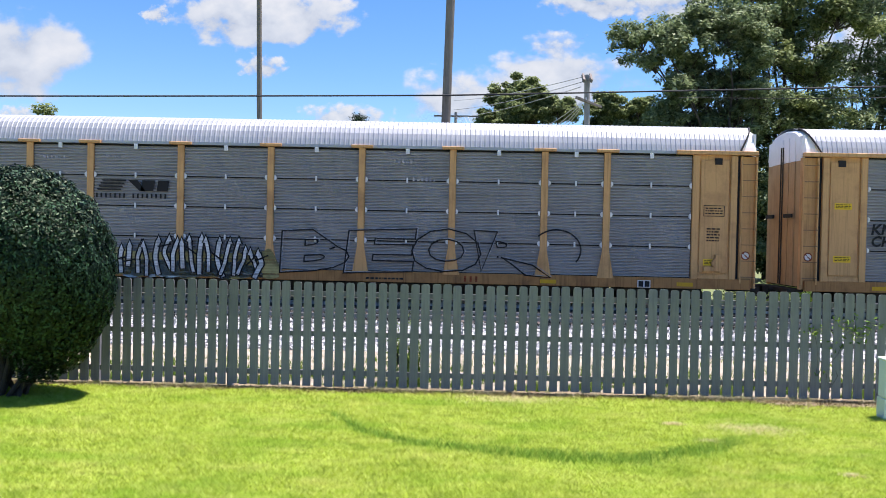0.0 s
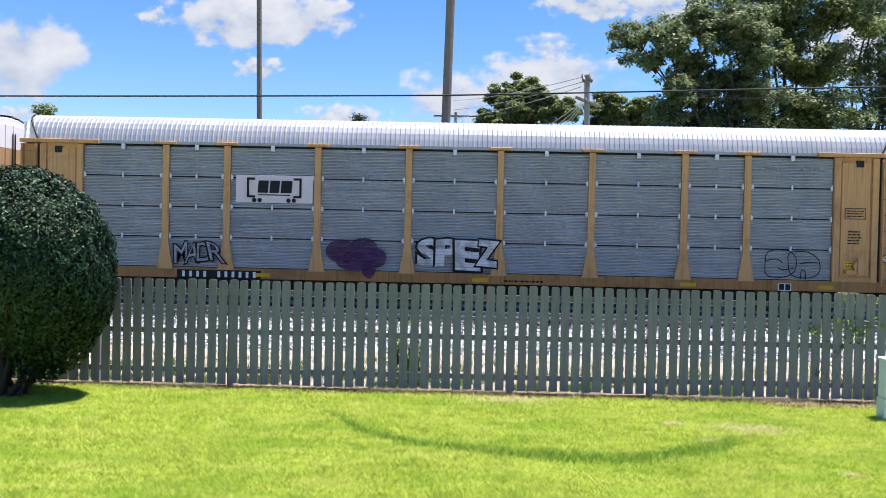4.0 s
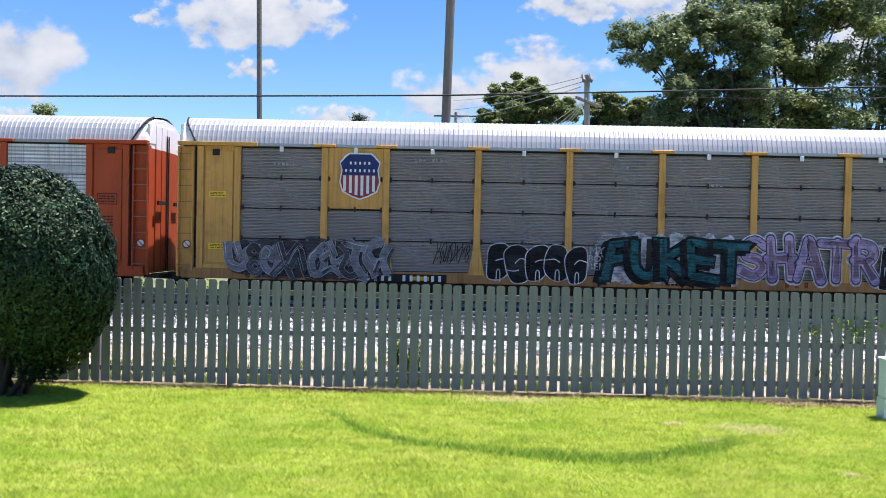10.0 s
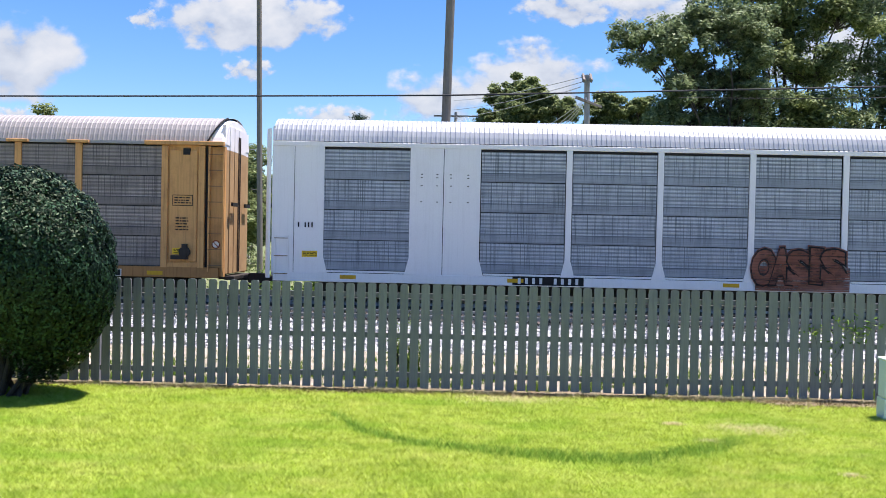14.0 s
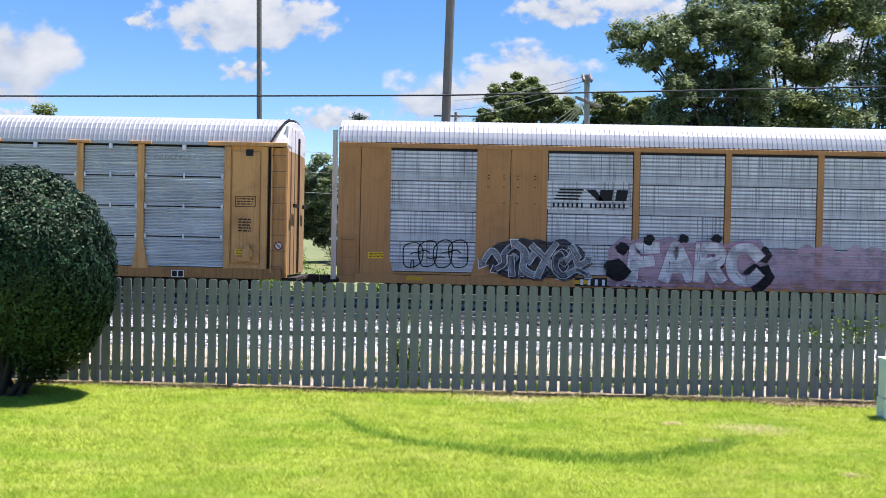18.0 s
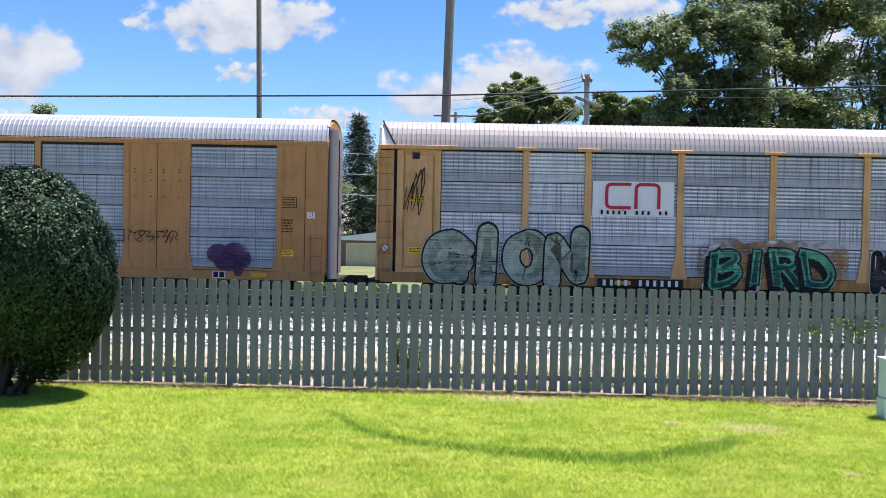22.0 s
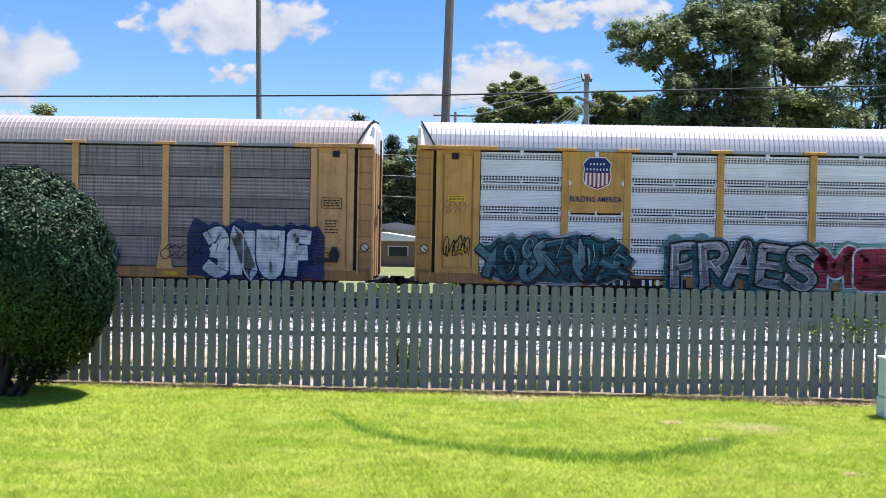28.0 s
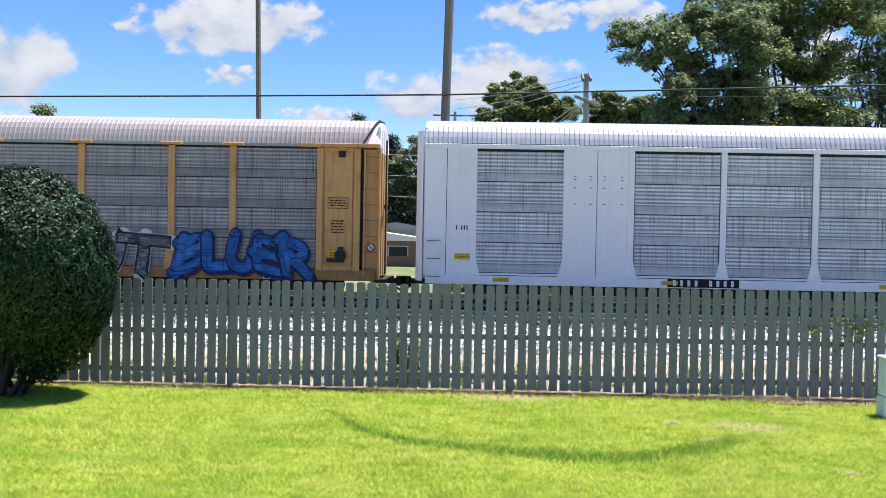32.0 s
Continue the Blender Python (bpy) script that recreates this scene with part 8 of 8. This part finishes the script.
car = couple(plated_car("gold autorack with pale screens and pink graffiti", M_GOLD_BROWN, M_ROOF, S_PLAID_LIGHT, end_material=M_STEEL), 237.11)
small_print(car, 91, LEN2)
horse_badge(car, 6.74, 3.58 + 0.12)
decal(car, "badge_field", [rect(6.49, 9.02, 3.41, 4.28)], S_PLAID_LIGHT, NEAR - 0.01)
loops_outline(car, 2.14, 4.06, 1.53, 2.37, INK, 91, 4, 0.035)
wildstyle(car, 4.76, 7.7, 1.25, 2.4, [SILVER_DIM, GREY_INK, SILVER_DIM], CHALK, 92, back=GREY_INK, step=0.55, thick=0.26, rim=0.02, label="dull silver letters with a pale edge")
wash(car, 8.4, 13.3, 1.05, 2.6, PINK_THIN, 209)
burner(car, "FARC", 8.95, 13.1, 1.15, 2.5, [CHALK], PINK_DIM, 93, thick=0.26, rim=0.03, wild=0.08, overlap=0.12, label="white letters edged in pink")
blot(car, 8.66, 1.55, 0.5)
blot(car, 8.82, 2.25, 0.25)
blot(car, 9.64, 2.53, 0.22)
blot(car, 10.71, 2.59, 0.2)
blot(car, 11.71, 2.59, 0.2)
blot(car, 12.98, 1.47, 0.55)
blot(car, 13.17, 2.13, 0.3)
blot(car, 11.8, 1.79, 0.2)
wash(car, 13.2, 17.5, 1.05, 2.45, PINK_THIN, 94, "faded pink spray paint")
scribble(car, 17.95, 20.29, 1.44, 2.28, CHALK, 95, 0.035, 5)
loops_outline(car, 22.55, 25.1, 1.37, 2.31, INK, 96, 5, 0.04)
scribble(car, 20.77, 21.67, 1.87, 2.57, RUST, 97, 0.03, 4)
reporting_mark(car, 7.42 + 0.1)
words(car, "stencil", "BI", 26.16, 26.41, 2.95, 3.16, M_MARK_W, NEAR - 0.03, 0.03)

car = couple(plated_car("gold autorack with blue-grey screens and black graffiti", M_GOLD_BROWN, M_ROOF, S_PLAID_BLUE, end_material=(M_STEEL, M_END_DARK)), 265.62)
small_print(car, 101, LEN2)
bracket_badge(car, (4.54 + 6.21) / 2, (3.62 + 4.4) / 2, white=False)
decal(car, "graffiti_cloud", [[(1.1 - 0.3, 1.11), (13.91, 1.11), (13.91 + 0.3, (1.11 + 2.69) / 2), (13.91 - 2, 2.69 - 0.2), ((1.1 + 13.91) / 2, 2.69), (1.1 + 2.5, 2.69 + 0.1), (1.1 + 1.0, 2.69 - 0.35)]], GREEN_MIST, FACE + 0.009)
burner(car, "ZOOT", 1.5, 7.4, 1.04, 2.55, [INK], CHALK, 101, thick=0.31, rim=0.022, glow=GREEN_MIST, halo=0.2, wild=0.2, overlap=0.3, soft_ends=True, accent=GREY_INK, label="heavy black bubble letters rimmed in white")
burner(car, "I", 0.9, 2.6, 1.75, 2.2, [INK], CHALK, 107, thick=0.9, rim=0.03, soft_ends=True)
burner(car, "OUS", 8.3, 13.4, 1.04, 2.5, [INK], CHALK, 102, thick=0.31, rim=0.022, glow=GREEN_MIST, halo=0.2, wild=0.2, overlap=0.26, soft_ends=True, accent=GREY_INK, label="heavy black bubble letters rimmed in white")
decal(car, "graffiti_arrow", [[(12.9, 2.0), (12.9, 1.4), (14.3, 1.68)]], INK, FACE - 0.02)
figure_shape(car, 7.29, 7.99, 1.61, 2.73)
scribble(car, 0.36, 1.62, 3.32, 3.88, INK, 103, 0.03, 4)
scribble(car, 13.88, 14.94, 1.69, 2.49, INK, 104, 0.03, 4)
outline_letters(car, "ZEIT", 15.64, 20.42, 1.22, 2.58, INK, 105, 0.03, 0.06, 0.07, 0.1)
scribble(car, 20.62, 22.14, 2.06, 2.58, INK, 106, 0.03, 6)
purple_blob(car, 23.1, 24.44, 1.14, 2.18)
bars(car, 7.63, 9.81, 1.05, 1.25, 11, M_MARK_W, FACE - 0.02, gaps=(4,))
words(car, "stencil", "BI", 26.19, 26.43, 2.97, 3.17, M_MARK_W, NEAR - 0.03, 0.03)

car = couple(posted_car("tan autorack with patchy grey screens and green graffiti", M_GOLD_TAN, M_ROOF_GREY, MIXED, "flat", clipped=False), 293.96)
small_print(car, 111, LEN1)
red_badge(car, (6.74 + 9.1) / 2, (3.47 + 4.24) / 2, 0.10, True)
burner(car, "GION", 1.6, 6.5, 1.05, 2.72, [SAGE_PALE], INK, 111, glow=CHALK, halo=0.07, thick=0.31, rim=0.055, wild=0.05, overlap=0.2, soft_ends=True, accent=SAGE, label="pale green bubble letters outlined in black")
wash(car, 9.9, 14.5, 1.3, 2.6, ORANGE_MIST, 206)
burner(car, "BIRD", 10.3, 14.0, 1.08, 2.3, [GREEN_SPRAY], INK, 112, shade=INK, depth=(-0.1, -0.16), thick=0.20, rim=0.05, wild=0.2, overlap=0.16, glow=CHALK, halo=0.09, accent=GREEN_DARK, kick=True, label="green spray-painted letters with an orange halo")
burner(car, "KODE", 15.2, 17.9, 1.1, 2.25, [INK], CHALK, 113, thick=0.34, rim=0.025, wild=0.06, overlap=0.22, soft_ends=True, accent=GREY_INK, ink=CHALK, busy=1, label="black bubble letters with a white edge")
burner(car, "CAKE", 18.1, 21.0, 1.04, 2.25, [INK], CHALK, 114, thick=0.34, rim=0.025, wild=0.06, overlap=0.24, soft_ends=True, accent=GREY_INK, ink=CHALK, busy=1, label="black bubble letters with a white edge")
loops_outline(car, 21.12, 22.02, 1.55, 2.08, INK, 115, 3, 0.035)
loops_outline(car, 22.74, 25.53, 1.19, 2.93, INK, 116, 5, 0.07, SILVER_DIM, label="silver bubble letters in heavy black outline")
scribble(car, 25.29, 26.21, 1.3, 2.89, OLIVE, 117, 0.03, 3)
reporting_mark(car, 6.87 + 0.1)
scribble(car, 0.95, 1.46, 3.1, 4.62, INK, 118, 0.035, 4)

car = couple(posted_car("gold autorack with dark screens and pale green graffiti", M_GOLD_TAN, M_ROOF_GREY, S_PLAID_DARK, "flat", clipped=False), 322.46)
small_print(car, 121, LEN1)
block_badge(car, 7.1, 8.83, 3.48, 4.2)
wildstyle(car, 3.85, 22.76, 1.06, 2.5, [PALE_GREEN, SAGE_PALE, SKY_TINT, PALE_GREEN, SAGE_PALE, OCHRE_DIM, PALE_BLUE], GREY_INK, 121, back=SAGE_PALE, step=0.55, thick=0.27, rim=0.022, label="pale green and blue spray-painted loops and letters")
piece(car, "ASED", 1.95, 3.73, 1.67, 2.26, SILVER, SILVER, 122, wild=0.2, fat=0.0, rim=0.01, overlap=0.0)
words(car, "graffiti_tag", "SCMS", 22.75, 24.54, 1.71, 2.37, CHALK, bold=0.02, label="chalky white scrawled letters")
decal(car, "sticker", [rect(0.91, 1.68, 3.66, 4.19)], M_YELLOW, NEAR - 0.03, "yellow square sticker")
scribble(car, 0.77, 1.72, 4.29, 5.02, INK, 123, 0.05, 4)
scribble(car, 0.81, 1.68, 2.34, 3.56, RUST, 124, 0.03, 4)
reporting_mark(car, 6.84 + 0.1)

car = couple(posted_car("tan autorack with sooty screens and block graffiti", M_GOLD_TAN, M_ROOF_GREY, S_PLAID_BROWN, "flat", clipped=False), 350.92)
small_print(car, 131, LEN1)
decal(car, "sticker", [rect(0.9, 1.69, 3.71, 4.24)], M_YELLOW, NEAR - 0.03, "yellow square sticker")
lines(car, 0.98, 1.62, 3.76, 4.19, 3, M_NAVY, 4, NEAR - 0.034)
scribble(car, 0.86, 1.58, 1.8, 2.46, BLUE_SPRAY, 131, 0.05, 4)
burner(car, "FELS", 4.89, 8.07, 1.35, 2.35, [CHALK], SILVER_DIM, 132, thick=0.22, rim=0.03, wild=0.1, overlap=0.15, label="chalky white letters")
block_badge(car, 7.16, 8.86, 3.53, 4.22)
loops_outline(car, 12.29, 15.1, 1.17, 2.23, INK, 133, 4, 0.05, STEEL_DARK, label="dark blue-grey bubble letters outlined in black")
loops_outline(car, 15.13, 16.23, 1.71, 2.27, INK, 134, 1, 0.04)
wildstyle(car, 16.3, 19.12, 1.16, 2.31, [BLUE_SPRAY, BLUE_SPRAY, MAUVE], MAUVE, 135, glow=MAUVE, back=BLUE_SPRAY, step=0.5, label="blue letters in a magenta cloud")
wash(car, 21.4, 25.7, 1.04, 2.85, NAVY_SPRAY, 212)
burner(car, "3NUF", 21.9, 25.3, 1.04, 2.68, [CHALK], NAVY_SPRAY, 136, shade=NAVY_SPRAY, depth=(0.14, -0.1), thick=0.25, rim=0.05, wild=0.03, overlap=0.12, label="white block letters with a navy shade")
scribble(car, 20.56, 21.82, 1.51, 2.14, INK, 137, 0.03, 4)

car = couple(posted_car("yellow autorack with white perforated sides and graffiti", M_GOLD_YELLOW, M_ROOF, S_WHITE, skip=((1, 2), (1, 3))), 379.42)
small_print(car, 141, LEN1)
badge_plate(car, 1, M_GOLD_YELLOW)
shield(car, (5.13 + 6.0) / 2, (4.04 + 4.99) / 2, 0.95)
words(car, "slogan", "BUILDING AMERICA", 4.75, 6.34, 3.64, 3.81, M_NAVY, NEAR - 0.05, 0.015, label="dark blue slogan")
wildstyle(car, 2.16, 6.51, 1.13, 2.55, [TEAL_GREY, DARK_TEAL, TEAL_GREY], INK, 141, glow=SILVER, back=DARK_TEAL, step=0.6, thick=0.28, rim=0.04, label="teal spray-painted interlocked letters")
burner(car, "PRAES", 7.9, 12.3, 1.05, 2.5, [SILVER], INK, 142, shade=DARK_TEAL, depth=(-0.14, -0.1), glow=TEAL_GREY, halo=0.13, thick=0.17, rim=0.06, wild=0.14, overlap=0.24, accent=SILVER_DIM, shine=CHALK, kick=True, busy=3, label="silver-grey letters on a dark teal cloud")
burner(car, "MEIK", 12.3, 17.1, 1.05, 2.42, [CRIMSON], CHALK, 143, glow=MINT, halo=0.15, thick=0.30, rim=0.06, wild=0.06, overlap=0.22, accent=MAROON, ink=MAROON, label="crimson block letters rimmed in white")
wash(car, 16.9, 21.6, 1.05, 2.5, UMBER_PALE, 207)
burner(car, "3ROTH", 17.0, 21.5, 1.06, 2.45, [UMBER_PALE], INK, 144, thick=0.24, rim=0.045, wild=0.16, overlap=0.3, accent=TAN_SPRAY, kick=True, busy=4, label="taupe letters outlined in black")
loops_outline(car, 22.86, 25.2, 1.53, 2.15, UMBER, 145, 5, 0.025)
reporting_mark(car, 5.74 + 0.1)
scribble(car, 0.86, 1.67, 1.79, 2.56, INK, 146, 0.04, 5)
scribble(car, 0.87, 1.57, 3.15, 3.64, UMBER, 147, 0.02, 4)

car = couple(posted_car("gold autorack with dark screens and a striped shield", M_GOLD, M_ROOF_GREY, S_PLAID_DARK, "flat", clipped=False, skip=((1, 2), (1, 3))), 407.86)
small_print(car, 151, LEN1)
badge_plate(car, 1, M_GOLD)
shield(car, (4.89 + 6.24) / 2, (3.7 + 5.19) / 2, 1.4)
words(car, "slogan", "BUILDING", 7.31, 9.13, 4.49, 4.79, M_MARK_B, NEAR - 0.03, 0.02, label="black slogan")
words(car, "slogan", "AMERICA", 9.6, 11.36, 4.5, 4.8, M_MARK_B, NEAR - 0.03, 0.02, label="black slogan")
wildstyle(car, 0.13, 2.15, 3.47, 5.0, [CYAN, CYAN, CHALK], MAROON, 151, back=CYAN, step=0.7, thick=0.4, rim=0.04, label="cyan painted blob edged in dark red")
scribble(car, 0.65, 1.21, 1.68, 3.5, MAROON, 152, 0.03, 2)
loops_outline(car, 2.34, 4.08, 1.14, 2.67, CHALK, 153, 2, 0.03, SILVER_DIM)
decal(car, "graffiti_fill", [[(5.23, 1.34), (7.27 - 0.6, 1.34), (7.27 - 0.4, 1.34 + 0.45), (7.27, 2.32 - 0.5), (7.27 - 0.1, 2.32 - 0.1), (7.27 - 0.7, 2.32), (5.23 + 0.1, 2.32)]], INK, FACE)
decal(car, "graffiti_outline", ribbon([(5.23, 1.34), (5.23 + 0.1, 2.32), (7.27 - 0.7, 2.32), (7.27 - 0.1, 2.32 - 0.1), (7.27, 2.32 - 0.5)], 0.04), CHALK, FACE - 0.003)
loops_outline(car, 7.2, 8.69, 1.38, 2.42, INK, 154, 3, 0.03, CHALK, label="white bubble shapes")
burner(car, "TASK", 9.5, 13.5, 1.15, 2.55, [SILVER], SILVER_DIM, 155, thick=0.32, rim=0.03, wild=0.08, overlap=0.16, label="faded silver letters")
scribble(car, 13.75, 14.76, 1.59, 2.22, CHALK, 156, 0.03, 4)
burner(car, "UPUT", 15.3, 20.5, 1.08, 2.4, [SILVER_DIM, SILVER_MIST], INK, 157, glow=CHALK, halo=0.08, thick=0.20, rim=0.055, wild=0.2, overlap=0.22, kick=True, label="faded grey letters in a white and black outline")
burner(car, "BLUER", 20.9, 25.0, 1.18, 2.42, [BLUE_SPRAY], NAVY_SPRAY, 158, shade=NAVY_SPRAY, depth=(0.05, -0.08), thick=0.24, rim=0.055, wild=0.28, overlap=0.36, soft_ends=True, accent=SKY_BLUE, busy=4, label="bright blue bubble letters")

car = couple(plated_car("clean white autorack with pale blue-grey screens", M_WHITE, M_ROOF, S_PLAID_LIGHT), 436.39)
small_print(car, 161, LEN2)
reporting_mark(car, 7.58 + 0.1, count=9)
bars(car, 1.01, 1.42, 2.7, 2.84, 5, M_MARK_B, NEAR - 0.03, gaps=(1,))



# ---------------------------------------------------------------- movement
def motions():
    # metres that the train has gone, every second second
    gone = [0.0, 26.358, 52.542, 78.777, 105.198, 131.869, 158.807, 185.999, 213.412, 241.009, 268.754, 296.621, 324.595, 352.672, 380.859, 409.166, 437.6]
    for car, x in TRAIN:
        walk(car, [(2 * i, pose(x - s, TRACK_Y, RAIL_Z)) for i, s in enumerate(gone)])
    for ob, x, y, z, (dx, dz) in CLOUDS:
        walk(ob, [(0, pose(x, y, z)), (16, pose(x + dx * 0.5, y, z + dz * 0.5)), (32, pose(x + dx, y, z + dz))])


motions()
